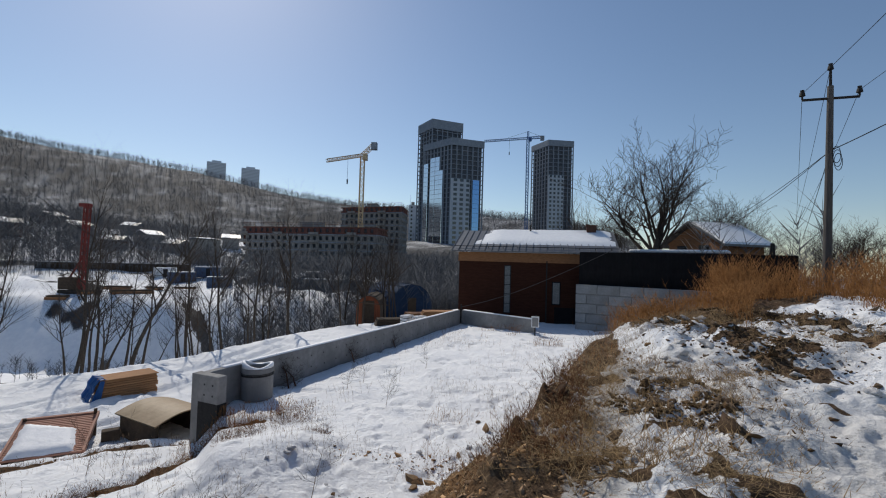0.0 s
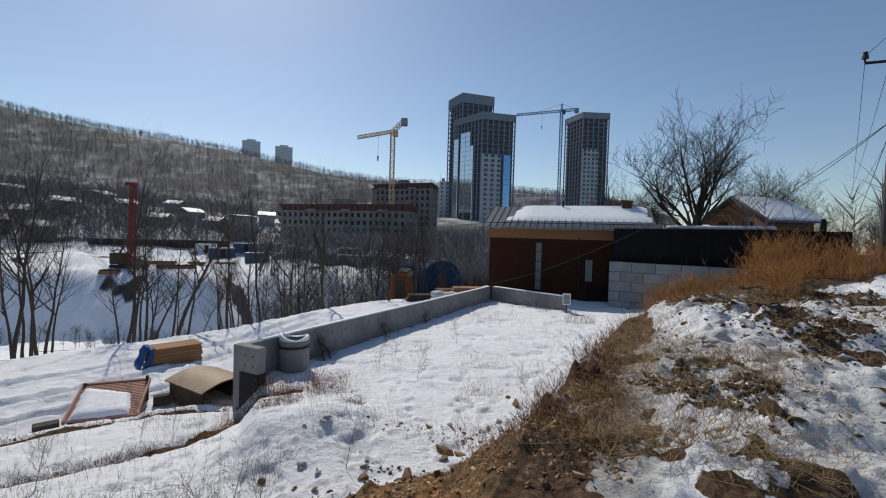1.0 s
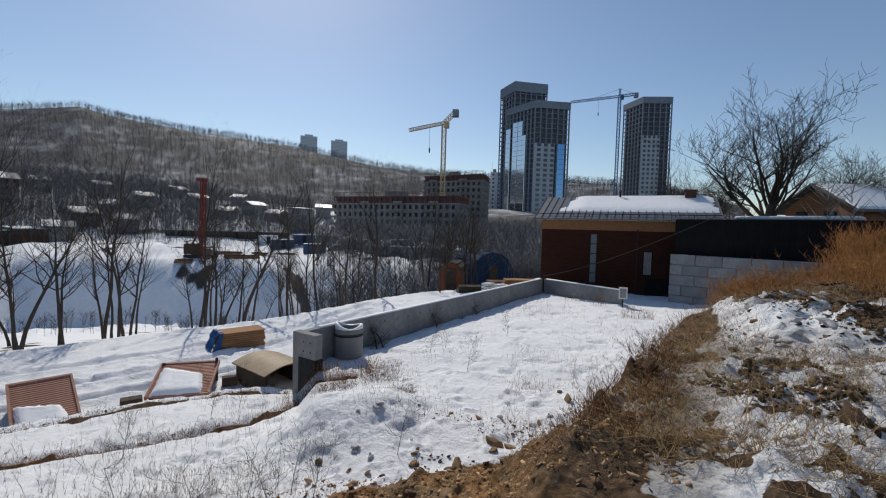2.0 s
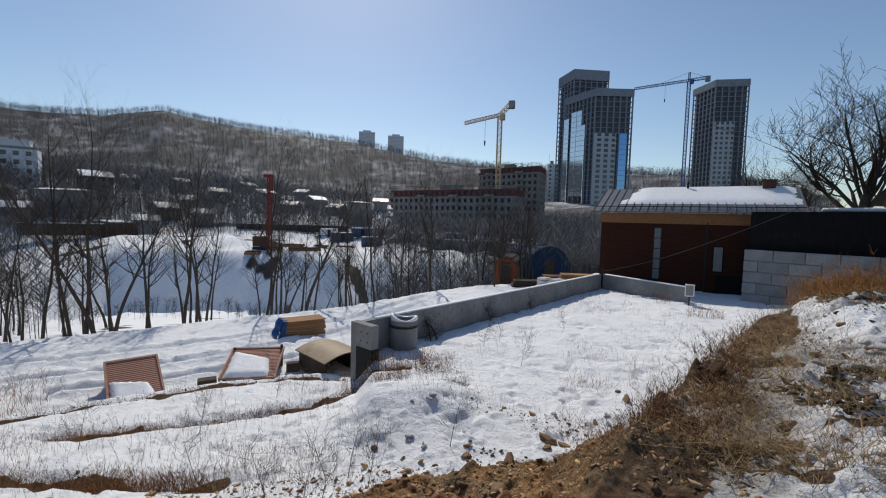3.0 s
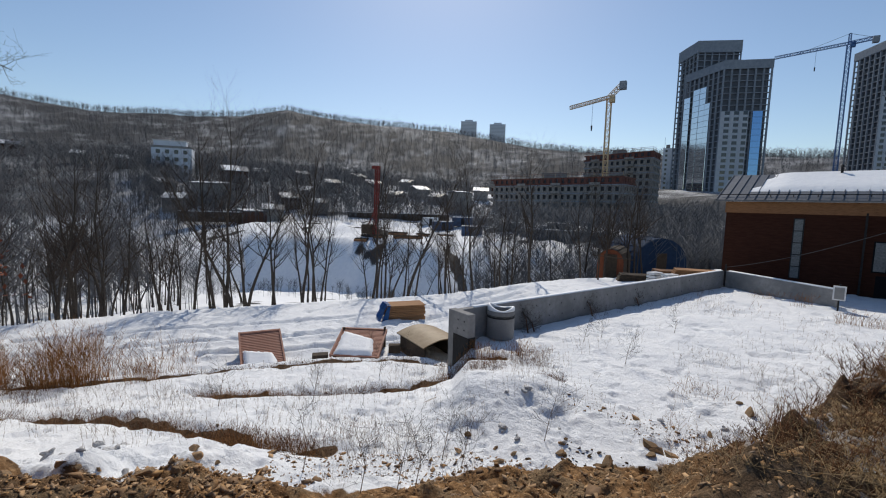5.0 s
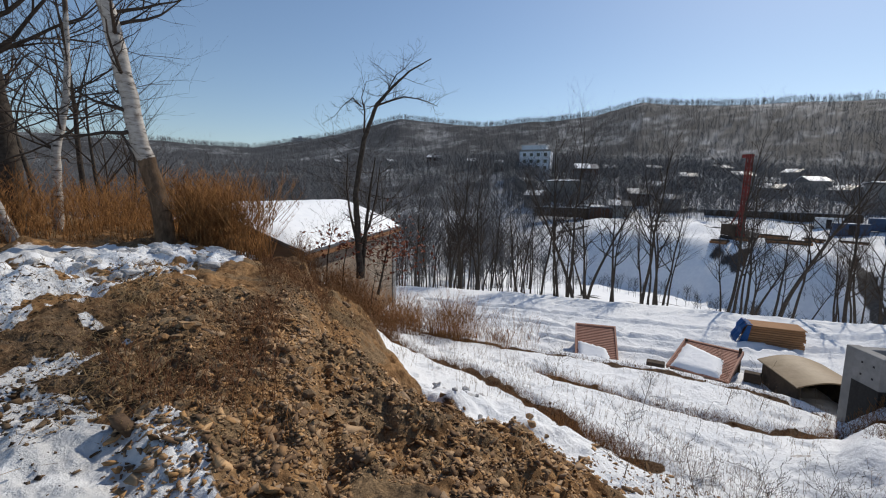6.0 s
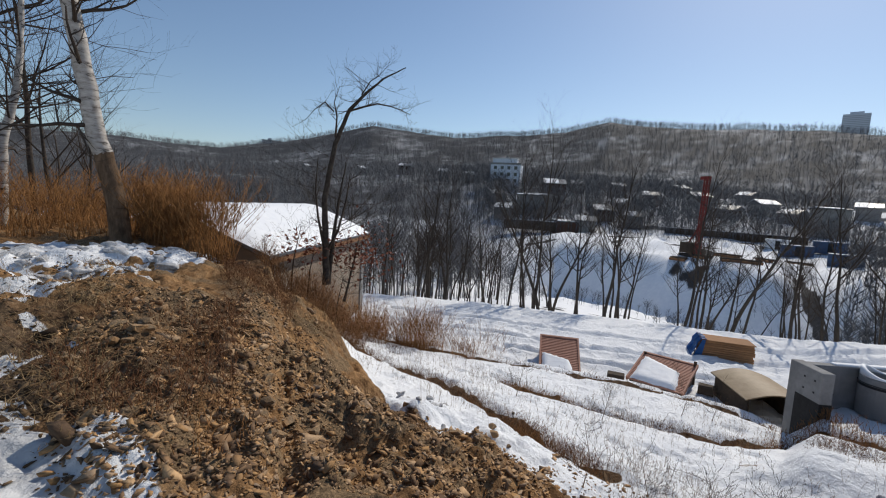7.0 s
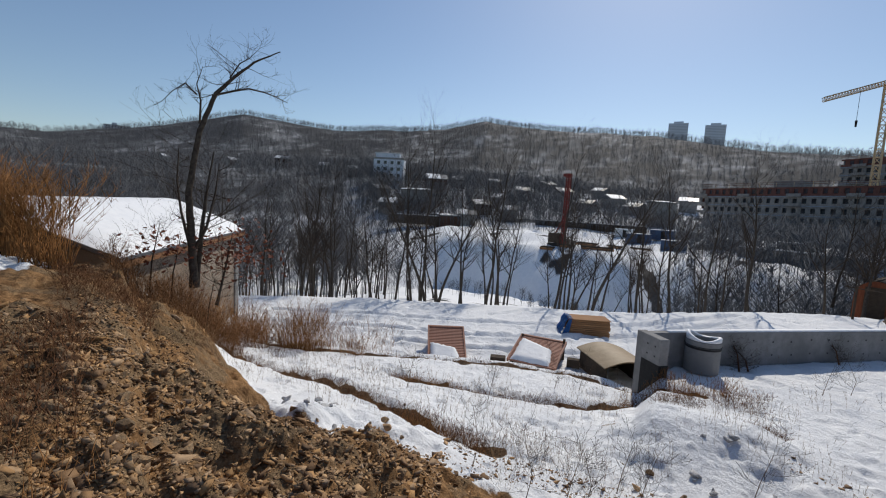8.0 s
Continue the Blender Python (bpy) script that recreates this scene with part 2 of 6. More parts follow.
def land(th, r):
    """Height of the bare land and how far snow covers it (0 to 1), over arrays of bearing and distance."""
    th = np.where(th < -75, th + 360, th)
    R, Z = lines_at(th)
    b = np.radians(th)
    x, y = -np.sin(b) * r, np.cos(b) * r
    z = np.zeros_like(r)
    for k in range(len(R) - 1):
        r0, r1 = R[k], np.maximum(R[k + 1], R[k] + .05)
        s = np.clip((r - r0) / (r1 - r0), 0, 1)
        soft = s * s * (3 - 2 * s) if k in (0, 13) else s
        inside = (r >= r0) & (r <= r1)
        z = np.where(inside, Z[k] + (Z[k + 1] - Z[k]) * soft, z)
    crest, foot, low, ledge, road, edge = R[1:7]
    # roughness that grows from the trodden snow to the rubble and the far woods
    bank = step(0, .8, r - crest + .3) * (1 - step(-.6, .5, r - foot)) * step(-24, -16, th) * (1 - step(104, 112, th))
    far = step(25, 60, r)
    plat = (1 - step(-.3, .3, r - crest)) * (r < 30)
    pad = step(-.3, .5, r - foot) * (r < edge)
    z += fbm(x, y, 1.4, 4, 1) * (.30 * bank + .09 * plat + .05 * pad)
    z += fbm(x, y, .35, 4, 2) * (.22 * bank + .13 * plat + .02 * pad)
    z += fbm(x, y, 14, 4, 3) * .6 * step(24, 40, r) + fbm(x, y, 9, 4, 4) * 1.5 * step(55, 75, r) * (1 - step(130, 170, r)) + fbm(x, y, 70, 4, 5) * 3 * step(120, 300, r)
    # a churned snow bank along the road and a heap of clods at the other end
    ridge = np.exp(-(near_line(x, y, xy((-24, 9.5), (-30, 8.4), (-38, 8.0), (-50, 8.0))) / 1.0) ** 2)
    z += ridge * (.14 + .26 * fbm(x, y, .9, 4, 8)) * (r < 30)
    clods = np.exp(-(near_line(x, y, xy((104, 8.5), (110, 7.5), (118, 7.0))) / .9) ** 2) * (r < 30)
    z += clods * (.2 + .4 * fbm(x, y, .8, 4, 9))
    heap = np.exp(-(near_line(x, y, xy((25, 8.2), (20, 8.4))) / 1.1) ** 2) * (r < 30)
    z += heap * .5
    churn = np.exp(-(near_line(x, y, xy((72, 6.2), (62, 6.0))) / .9) ** 2) * (r < 30)
    z += churn * (.10 + .35 * fbm(x, y, .6, 4, 11))
    z += pad * (-.07 * step(.25, .5, fbm(x, y, .55, 3, 31)) + .04 * step(.25, .6, fbm(x, y, .3, 3, 32)) + .03 * np.abs(fbm(x, y, .9, 4, 30)) + .015 * fbm(x, y, .2, 3, 29))
    ends = step(-20, -26, th) + step(98, 104, th)
    z += plat * (.16 * np.abs(fbm(x, y, .9, 4, 33)) + (.08 + .03 * step(0, 90, th)) * np.abs(fbm(x, y, .34, 4, 34)) + .03 * fbm(x, y, .13, 3, 35)) * ends
    z += bank * (.20 * np.abs(fbm(x, y, .8, 4, 36)) + .10 * np.abs(fbm(x, y, .26, 3, 37)))
    gully = near_line(x, y, GULLY) + 1.2 * fbm(x, y, 7, 3, 38)
    z += (-2.2 * np.exp(-(gully / 2.2) ** 2) + .5 * fbm(x, y, 3, 3, 39)) * step(52, 62, r) * step(118, 106, r)
    d1, d2, d3 = near_line(x, y, FURROW_1), near_line(x, y, FURROW_2), near_line(x, y, LEDGE)
    near = r < 40
    z += near * (-.16 * np.exp(-(d1 / .28) ** 2) - .16 * np.exp(-(d2 / .22) ** 2) - .08 * np.exp(-(d3 / .2) ** 2))
    for tr_line, deep in ((TRACK_1, .19), (TRACK_2, .17), (TRACK_3, .20)):
        dt = near_line(x, y, tr_line)
        z += near * (-deep * np.exp(-(dt / .17) ** 2) + deep * .55 * np.exp(-((dt - .36) / .16) ** 2)) * (.75 + .5 * fbm(x, y, 2, 3, 14) + .4 * fbm(x, y, .4, 3, 15))
    # where the snow lies
    n1, n2 = fbm(x, y, 2.2, 5, 20), fbm(x, y, .7, 5, 21)
    wob = (2.2 * n1 + 1.2 * n2) * np.clip(5 / np.maximum(r, 1.5), .3, 1.6)
    left_b = np.interp(r, (1.5, 2.33, 2.8, 3.4, 4.1, 5.6, 6.2, 7.2, 9, 14, 20), (90, 98, 101, 107, 112, 113, 114, 103, 97, 90, 88))
    right_b = np.interp(r, (3, 3.65, 3.83, 4.65, 5.3, 6.5, 8.5, 12, 20), (-60, -38.4, -33.7, -28.3, -22.8, -22, -21.8, -19, -19))
    bare = step(-1.2, 1.2, left_b - th + 2 * wob) * step(-1.2, 1.2, th - right_b + .8 * wob) * (1 - step(-.35, .35, r - foot + .5 * n1 + .35 * n2))
    # trampled, dirty patches on the level ground at both ends
    n3, mess = fbm(x, y, .38, 5, 23), littered(x, y)
    patch = step(.36, .48, n3 * .75 + n2 * .3 + mess) * ends * (r < 16) * step(2.0, 2.8, r)
    patch = np.maximum(patch, step(.20, .34, n3 * .7 + n2 * .5) * step(99, 103, th) * step(152, 138, th) * (r < 12) * step(3.4, 4.2, r) * .9)
    grass = step(-.4, .8, r + 1.5 * n1 - np.interp(th, (-50, -42, -37, -33, -30, -24, -21), (17.5, 15, 12.5, 9.6, 8.6, 8.6, 8.8))) * step(-21, -25, th) * (r < 60) + step(9.8, 11, r + 1.2 * n1) * step(95, 98, th) * step(190, 150, th) * (r < 40)
    bare = bare * (1 - .8 * step(.06, .26, n2 + .4 * n1) * step(-2, -10, th) * step(8.5, 7, r))
    bare = bare * (1 - .9 * step(-.12, .06, .7 * fbm(x, y, .4, 5, 22) + .3 * n1 + .5 * fbm(x, y, .13, 4, 19)) * step(-12, -19, th) * step(6.4, 5.4, r))
    snow = (1 - bare) * (1 - .85 * patch) * (1 - .85 * np.clip(grass, 0, 1))
    lane = step(7.0, 5.2, r + n1) * step(-34, -40, th + 4 * n2) * step(-74, -62, th)
    snow = snow * (1 - .38 * lane)
    trod = step(.25, .6, n2) * (r > foot) * (r < foot + 3.5) * step(-16, -8, th) * (1 - step(30, 40, th))
    snow = snow * (1 - .5 * trod)
    wob = .20 * n1 + .20 * n2 + .10 * n3
    for d, wide in ((d1, .13), (d2, .12), (d3, .13)):
        snow = np.where(near, np.minimum(snow, step(wide - .08, wide + .1, d + wob)), snow)
    ravine = step(-.35, -.02, fbm(x, y, 9, 4, 25) + .24 * step(18, 30, th) - .22 * step(26, 14, th) + .08 * step(62, 72, th))
    vale = step(300, 240, r) * step(16, 24, th) * step(70, 60, th)
    woods = .75 * vale * step(.02, -.22, fbm(x, y, 40, 5, 24) - .38) + (1 - vale) * np.clip(.40 + .09 * fbm(x, y, 60, 4, 27) + .08 * fbm(x, y, 9, 3, 28) + .03 * step(60, 40, th), 0, .5)
    # an open snowy garden on the slope beyond the drilling rig
    garden = step(228, 238, r + 8 * n1) * step(292, 282, r) * step(33, 34.5, th) * step(45, 43.5, th)
    woods = np.maximum(woods, garden)
    k1, k2 = step(0, 3, r - edge), step(140, 170, r)
    ravine = ravine * (1 - .9 * step(1.3, .5, np.abs(gully)) * step(62, 66, r) * step(112, 106, r))
    snow = snow * (1 - k1) + (ravine * (1 - k2) + woods * k2) * k1
    return x, y, z, np.clip(snow, 0, 1)


def ground_z(x, y):
    th, r = math.degrees(math.atan2(-x, y)), math.hypot(x, y)
    return float(land(np.array([th]), np.array([r]))[2][0])


def on_ground(bearing, r, sink=0.0):
    p = polar(bearing, r)
    p.z = ground_z(p.x, p.y) - sink
    return p


def ground_material():
    m, t, b = nodes_of("ground", 0.85)
    b.inputs["Specular IOR Level"].default_value = 0.06
    att = t.nodes.new("ShaderNodeAttribute")
    att.attribute_name = "snow_cover"
    n1, n2, n3 = noise_node(t, 9, 8, 0.7), noise_node(t, 1.6, 6, 0.6), noise_node(t, 45, 5, 0.7)
    earth = ramp(t, n1.outputs[0], (0.3, (0.055, 0.032, 0.017)), (0.46, (0.21, 0.115, 0.052)), (0.6, (0.37, 0.215, 0.10)), (0.75, (0.55, 0.36, 0.18))).outputs[0]
    clay = ramp(t, n2.outputs[0], (0.47, (0, 0, 0)), (0.56, (1, 1, 1))).outputs[0]
    earth = mixed(t, clay, earth, ramp(t, n3.outputs[0], (0.32, (0.07, 0.048, 0.03)), (0.68, (0.37, 0.25, 0.14))).outputs[0])
    litter = ramp(t, n2.outputs[0], (0.3, (0.036, 0.036, 0.038)), (0.7, (0.07, 0.071, 0.074))).outputs[0]
    soil = t.nodes.new("ShaderNodeAttribute")
    soil.attribute_name = "humus"
    humus = ramp(t, n1.outputs[0], (0.3, (0.022, 0.016, 0.012)), (0.52, (0.085, 0.058, 0.04)), (0.72, (0.24, 0.18, 0.125))).outputs[0]
    earth = mixed(t, soil.outputs["Fac"], earth, humus)
    wood = t.nodes.new("ShaderNodeAttribute")
    wood.attribute_name = "wooded"
    earth = mixed(t, wood.outputs["Fac"], earth, litter)
    white = ramp(t, n2.outputs[0], (0.3, (0.78, 0.80, 0.83)), (0.7, (0.90, 0.91, 0.92))).outputs[0]
    grime = t.nodes.new("ShaderNodeAttribute")
    grime.attribute_name = "grime"
    white = mixed(t, grime.outputs["Fac"], white, ramp(t, n1.outputs[0], (0.3, (0.20, 0.185, 0.165)), (0.7, (0.52, 0.50, 0.47))).outputs[0])
    add = t.nodes.new("ShaderNodeMath")
    add.operation = "MULTIPLY_ADD"
    t.links.new(n1.outputs[0], add.inputs[0])
    add.inputs[1].default_value = 0.7
    t.links.new(att.outputs["Fac"], add.inputs[2])
    fac = ramp(t, add.outputs[0], (0.78, (0, 0, 0)), (0.92, (1, 1, 1))).outputs[0]
    t.links.new(mixed(t, fac, earth, white), b.inputs["Base Color"])
    bumped(t, b, n1.outputs[0], 0.9, 0.07)
    return m


def soils(th, r):
    """How dark the soil is, and how dirty the snow on it, where carts and feet have been."""
    b = np.radians(th)
    x, y = -np.sin(b) * r, np.cos(b) * r
    n1, n2 = fbm(x, y, 1.5, 5, 40), fbm(x, y, .5, 4, 41)
    near = r < 26
    soil = .85 * step(6, -10, th) + .5 * step(.0, .2, n1) * step(60, 75, th) + .5 * np.exp(-(near_line(x, y, xy((110, 4.6), (106, 5.4))) / .9) ** 2)
    for line, wide in ((FURROW_1, .5), (FURROW_2, .4), (LEDGE, .4)):
        soil = soil + .9 * np.exp(-(near_line(x, y, line) / wide) ** 2)
    level = step(-19, -24, th) + step(97, 103, th)
    grime = level * (step(-.0, .25, n1 + .4 * n2) * .4 * (r < 13) + .45 * step(7.5, 5, r) * step(-30, -38, th) * step(-74, -62, th))
    grime += .8 * step(-2, -10, th) * step(-26, -20, th) * (r < 8)
    return np.clip(soil, 0, 1) * near, np.clip(grime, 0, .9) * near


def build_ground():
    th = np.concatenate([np.arange(-66, 128, .27), np.arange(128, 293.9, 1.5)])
    r = np.concatenate([[0.002], np.geomspace(.3, 1.15, 24), np.geomspace(1.2, 34, 520), np.geomspace(34.5, 3900, 190)])
    A, Rr = np.meshgrid(th, r)
    wrapped = np.where(A > 180, A - 360, A)
    bearing = np.where(wrapped < -75, wrapped + 360, wrapped).ravel()
    _, _, z, snow = land(bearing, Rr.ravel())
    b = np.radians(wrapped.ravel())
    x, y = -np.sin(b) * Rr.ravel(), np.cos(b) * Rr.ravel()
    behind = step(140, 180, np.abs(wrapped.ravel()))
    z = z * (1 - behind) + np.minimum(z, 1.0) * behind
    n, k = len(th), len(r)
    i = np.arange((k - 1) * n)
    row, col = i // n, i % n
    nxt = (col + 1) % n
    quads = np.stack([row * n + col, (row + 1) * n + col, (row + 1) * n + nxt, row * n + nxt], -1)
    me = bpy.data.meshes.new("ground")
    me.vertices.add(n * k)
    me.vertices.foreach_set("co", np.stack([x, y, z], -1).ravel())
    me.loops.add(quads.size)
    me.polygons.add(len(quads))
    me.polygons.foreach_set("loop_start", np.arange(0, quads.size, 4))
    me.loops.foreach_set("vertex_index", quads[:, ::-1].ravel())
    me.update(calc_edges=True)
    at = me.attributes.new("snow_cover", "FLOAT", "POINT")
    at.data.foreach_set("value", snow)
    soil, grime = soils(bearing, Rr.ravel())
    for nm, vals in (("humus", soil), ("grime", grime)):
        at = me.attributes.new(nm, "FLOAT", "POINT")
        at.data.foreach_set("value", vals)
    at = me.attributes.new("wooded", "FLOAT", "POINT")
    at.data.foreach_set("value", step(24, 34, Rr.ravel()))
    me.materials.append(ground_material())
    me.shade_smooth()
    return tagged(new("ground", me), "hillside of trodden snow, brown earth and broken rock", "ground", kind="structure")


build_ground()


# ---- retaining wall ----
def along(a, b, z=0.0):
    """A pose at a with x towards b."""
    d = b - a
    return Matrix.Translation((a.x, a.y, z)) @ Matrix.Rotation(math.atan2(d.y, d.x), 4, "Z")


def build_wall():
    wall = thing("retaining_wall", along(WALL_A, WALL_B, 0), "grey cast concrete retaining wall with snow on its top", "wall", kind="structure")
    n = (WALL_B - WALL_A).length
    part("long_side", boxes((0.25, n, 0, .22, -4.2, WALL_TOP), bevel=.012), CONCRETE, wall)
    part("end_return", boxes((0, .25, -.66, .25, -4.4, WALL_TOP + .02), bevel=.012), CONCRETE, wall)
    part("bitumen_coat", boxes((-.006, .256, -.666, .0, -4.4, -1.93), (.25, .75, -.006, .0, -4.4, -1.98)), TAR, wall, "black bitumen coating on the foot of the wall")
    m = wall.matrix_world.inverted() @ along(WALL_B, WALL_C)
    part("short_side", boxes((0, (WALL_C - WALL_B).length, 0, .22, -3, WALL_TOP), m=m, bevel=.012), CONCRETE, wall)
    bm = bmesh.new()
    box(bm, 0.8, n - .1, .03, .2, WALL_TOP - .02, WALL_TOP + .035, bevel=.02)
    box(bm, .2, (WALL_C - WALL_B).length - .05, .02, .2, WALL_TOP - .02, WALL_TOP + .05, m=m, bevel=.02)
    part("snow_cap", bm, SNOW_M, wall, "thin snow lying on the wall", True)
    hole = boxes((-.02, .02, -.004, .004, -.02, .02))
    me = bpy.data.meshes.new("tie_hole")
    hole.to_mesh(me)
    hole.free()
    me.materials.append(TAR)
    g = random.Random(3)
    for i in range(26):
        for z in (-1.55, -1.95):
            o = new("tie_hole", me)
            o.parent, o.location = wall, (.8 + i * .66 + g.uniform(-.05, .05), -.002, z + g.uniform(-.03, .03))
    for z in (-1.5, -1.75, -2.0):
        for y in (-.48, -.2):
            o = new("tie_hole", me)
            o.parent, o.location, o.rotation_euler = wall, (-.002, y, z), (0, 0, radians(90))
    bm = bmesh.new()
    rod(bm, (n - .03, -.06, -2.4), (n - .03, -.06, WALL_TOP + .35), .045)
    part("steel_post", bm, TAR, wall)


build_wall()


def ring_mesh(outer, inner, z0, z1, n=40, lip=.03):
    bm = bmesh.new()
    prof = [(outer, z0), (outer, z1 - lip), (outer - lip, z1), (inner + lip, z1), (inner, z1 - lip), (inner, z0)]
    rows = [[bm.verts.new((r * math.cos(2 * math.pi * i / n), r * math.sin(2 * math.pi * i / n), z)) for i in range(n)] for r, z in prof]
    for a, b in zip(rows, rows[1:] + rows[:1]):
        for i in range(n):
            j = (i + 1) % n
            bm.faces.new((a[i], a[j], b[j], b[i]))
    bmesh.ops.recalc_face_normals(bm, faces=bm.faces[:])
    return bm


def build_ring():
    p = polar(22.6, 13.05)
    z = 1.65 - .2963 * 12.65
    w = thing("concrete_ring", Matrix.Translation((p.x, p.y, z)), "grey concrete well ring with snow on its rim", "well ring")
    part("ring", ring_mesh(.41, .30, -.1, .74), CONCRETE, w, smooth=False)
    bm = ring_mesh(.405, .315, .735, .80, 40, .025)
    for v in bm.verts:
        a = math.atan2(v.co.y, v.co.x)
        if v.co.z > .76:
            v.co.z += .05 * math.sin(a * 2 + 1) + .07 * max(0, math.sin(a - 2.2))
    part("snow_rim", bm, SNOW_M, w, "uneven snow on the rim", True)
    part("waterline", ring_mesh(.414, .40, .52, .60), TAR, w, "dark wet band under the rim")


build_ring()

# ---- brown house with a metal roof ----
HOUSE_A, HOUSE_B = polar(-.9, 28.6), polar(-22.0, 28.2)
GLASS_BLOCK = surface("glass_brick", (0.09, 0.10, 0.105), (0.19, 0.205, 0.21), 14, 0.25)
PLASTIC = surface("white_plastic", (0.62, 0.63, 0.63), (0.72, 0.72, 0.72), 5, 0.5, bump=0)
BRICK = surface("dark_brick", (0.07, 0.035, 0.025), (0.14, 0.07, 0.05), 9, 0.9)


def roof_slabs(bm, L, depth, eave, rise, over=0.0, thick=.07):
    for s in (1, -1):
        a, b = Vector((0, -over, eave)), Vector((0, depth / 2, eave + rise))
        vs = []
        for x in (0, L):
            for p in (a, b):
                y = p.y if s == 1 else depth - p.y
                vs += [bm.verts.new((x, y, p.z)), bm.verts.new((x, y, p.z + thick))]
        for f in ((0, 1, 3, 2), (4, 6, 7, 5), (0, 4, 5, 1), (2, 3, 7, 6), (1, 5, 7, 3), (0, 2, 6, 4)):
            bm.faces.new([vs[i] for i in f])
    bmesh.ops.recalc_face_normals(bm, faces=bm.faces[:])


def snow_sheet(bm, x0, x1, t0, t1, eave, rise, half, thick, seed, edge=.35):
    """A blanket of snow with a ragged edge on a roof slope; t runs up the slope from 0 to 1."""
    g = random.Random(seed)
    nx, ny = 30, 10
    grid = []
    for i in range(nx + 1):
        row = []
        for j in range(ny + 1):
            u, v = i / nx, j / ny
            x = x0 + (x1 - x0) * u + (edge * (1 - v) if u < .01 else 0)
            t = t0 + (t1 - t0) * v
            wob = g.uniform(-.05, .05) * (i in (0, nx)) * 3
            up = thick * min(1, math.sqrt(max(0, min(u * 12, (1 - u) * 12, v * 5, 1)))) + g.uniform(0, .012)
            row.append(bm.verts.new((x + wob, t * half, eave + rise * t + .07 + up)))
        grid.append(row)
    for i in range(nx):
        for j in range(ny):
            bm.faces.new((grid[i][j], grid[i + 1][j], grid[i + 1][j + 1], grid[i][j + 1]))
    bmesh.ops.recalc_face_normals(bm, faces=bm.faces[:])


def build_house():
    L = (HOUSE_B - HOUSE_A).length
    h = thing("house", along(HOUSE_A, HOUSE_B, 0), "low brown house with a grey standing-seam roof under snow", "house")
    base, eave, depth, rise = -2.6, 2.38, 7.4, 1.55
    part("wall", boxes((.45, L - .45, .55, depth - .55, base, eave - .02)), SIDING, h)
    part("frieze", boxes((.4, L - .4, .46, .55, eave - .62, eave - .03)), TIMBER, h, "pale timber board under the eaves")
    bm = bmesh.new()
    roof_slabs(bm, L, depth, eave, rise)
    roof = part("roof", bm, ROOF, h)
    seam = boxes((-.014, .014, 0, math.hypot(depth / 2, rise), 0, .05))
    me = bpy.data.meshes.new("seam")
    seam.to_mesh(me)
    seam.free()
    me.materials.append(ROOF)
    for i in range(int(L / .43) + 1):
        o = new("seam", me)
        o.parent, o.location, o.rotation_euler = roof, (.03 + i * .43, 0, eave + .068), (math.atan2(rise, depth / 2), 0, 0)
    bm = bmesh.new()
    rod(bm, (.1, .42, eave + .36), (L - .1, .42, eave + .36), .025)
    for i in range(11):
        rod(bm, (.5 + i * (L - 1) / 10, .42, eave + .2), (.5 + i * (L - 1) / 10, .42, eave + .38), .02)
    part("snow_guard", bm, TAR, roof)
    bm = bmesh.new()
    snow_sheet(bm, 2.1, L - .25, .30, .985, eave, rise, depth / 2, .12, 4, -.75)
    part("roof_snow", bm, SNOW_M, roof, "smooth blanket of snow on the roof", True)
    bm = bmesh.new()
    prism(bm, [(.55, eave - .02), (depth - .55, eave - .02), (depth / 2, eave + rise - .16)], 0, .1, Matrix.Translation((L - .5, 0, 0)) @ Matrix(((0, 1, 0, 0), (1, 0, 0, 0), (0, 0, 1, 0), (0, 0, 0, 1))))
    part("gable", bm, TIMBER, h, "timber gable boarding")
    # openings
    strip = part("glass_strip", boxes((3.42, 3.86, .50, .56, -1.5, 1.55)), TAR, h, "tall strip of glass bricks")
    gl = boxes((0, .34, -.03, .03, 0, .56), bevel=.015)
    me = bpy.data.meshes.new("glass_brick")
    gl.to_mesh(me)
    gl.free()
    me.materials.append(GLASS_BLOCK)
    for i in range(5):
        o = new("glass_brick", me)
        o.parent, o.location = strip, (3.47, .50, -1.46 + i * .6)
    win = part("window", boxes((6.42, 6.95, .49, .55, -.85, .6)), BLACK, h, "narrow window with a pale curtain")
    part("pane", boxes((6.48, 6.89, .475, .50, -.79, .54)), GLASS_BLOCK, win)
    part("drainpipe", boxes((6.05, 6.13, .44, .53, base, eave - .5)), TAR, h)
    # flat black sheet, the shade of the door recess put into its colour
    part("door", boxes((6.6, 8.6, .50, .56, base, -1.0)), BLACK, h, "door coloured black for the shadow of its recess")
    for i, z in enumerate(np.arange(-2.3, 1.7, .145)):
        part("siding_board", boxes((.47, L - .47, .535, .552, float(z), float(z) + .13)), SIDING, h)
    ch = part("chimney", boxes((L - 1.75, L - 1.15, depth / 2 - .5, depth / 2 + .1, eave + rise - .4, eave + rise + .42)), BRICK, h, "short dark brick chimney")
    part("chimney_cap", boxes((L - 1.82, L - 1.08, depth / 2 - .57, depth / 2 + .17, eave + rise + .42, eave + rise + .5)), BRICK, ch)
    bm = bmesh.new()
    rod(bm, (4.9, depth / 2 - .3, eave + rise - .1), (4.9, depth / 2 - .3, eave + rise + .42), .06, n=10)
    rod(bm, (4.9, depth / 2 - .3, eave + rise + .38), (4.9, depth / 2 - .3, eave + rise + .5), .11, .02, n=10)
    part("roof_vent", bm, TAR, h)


build_house()


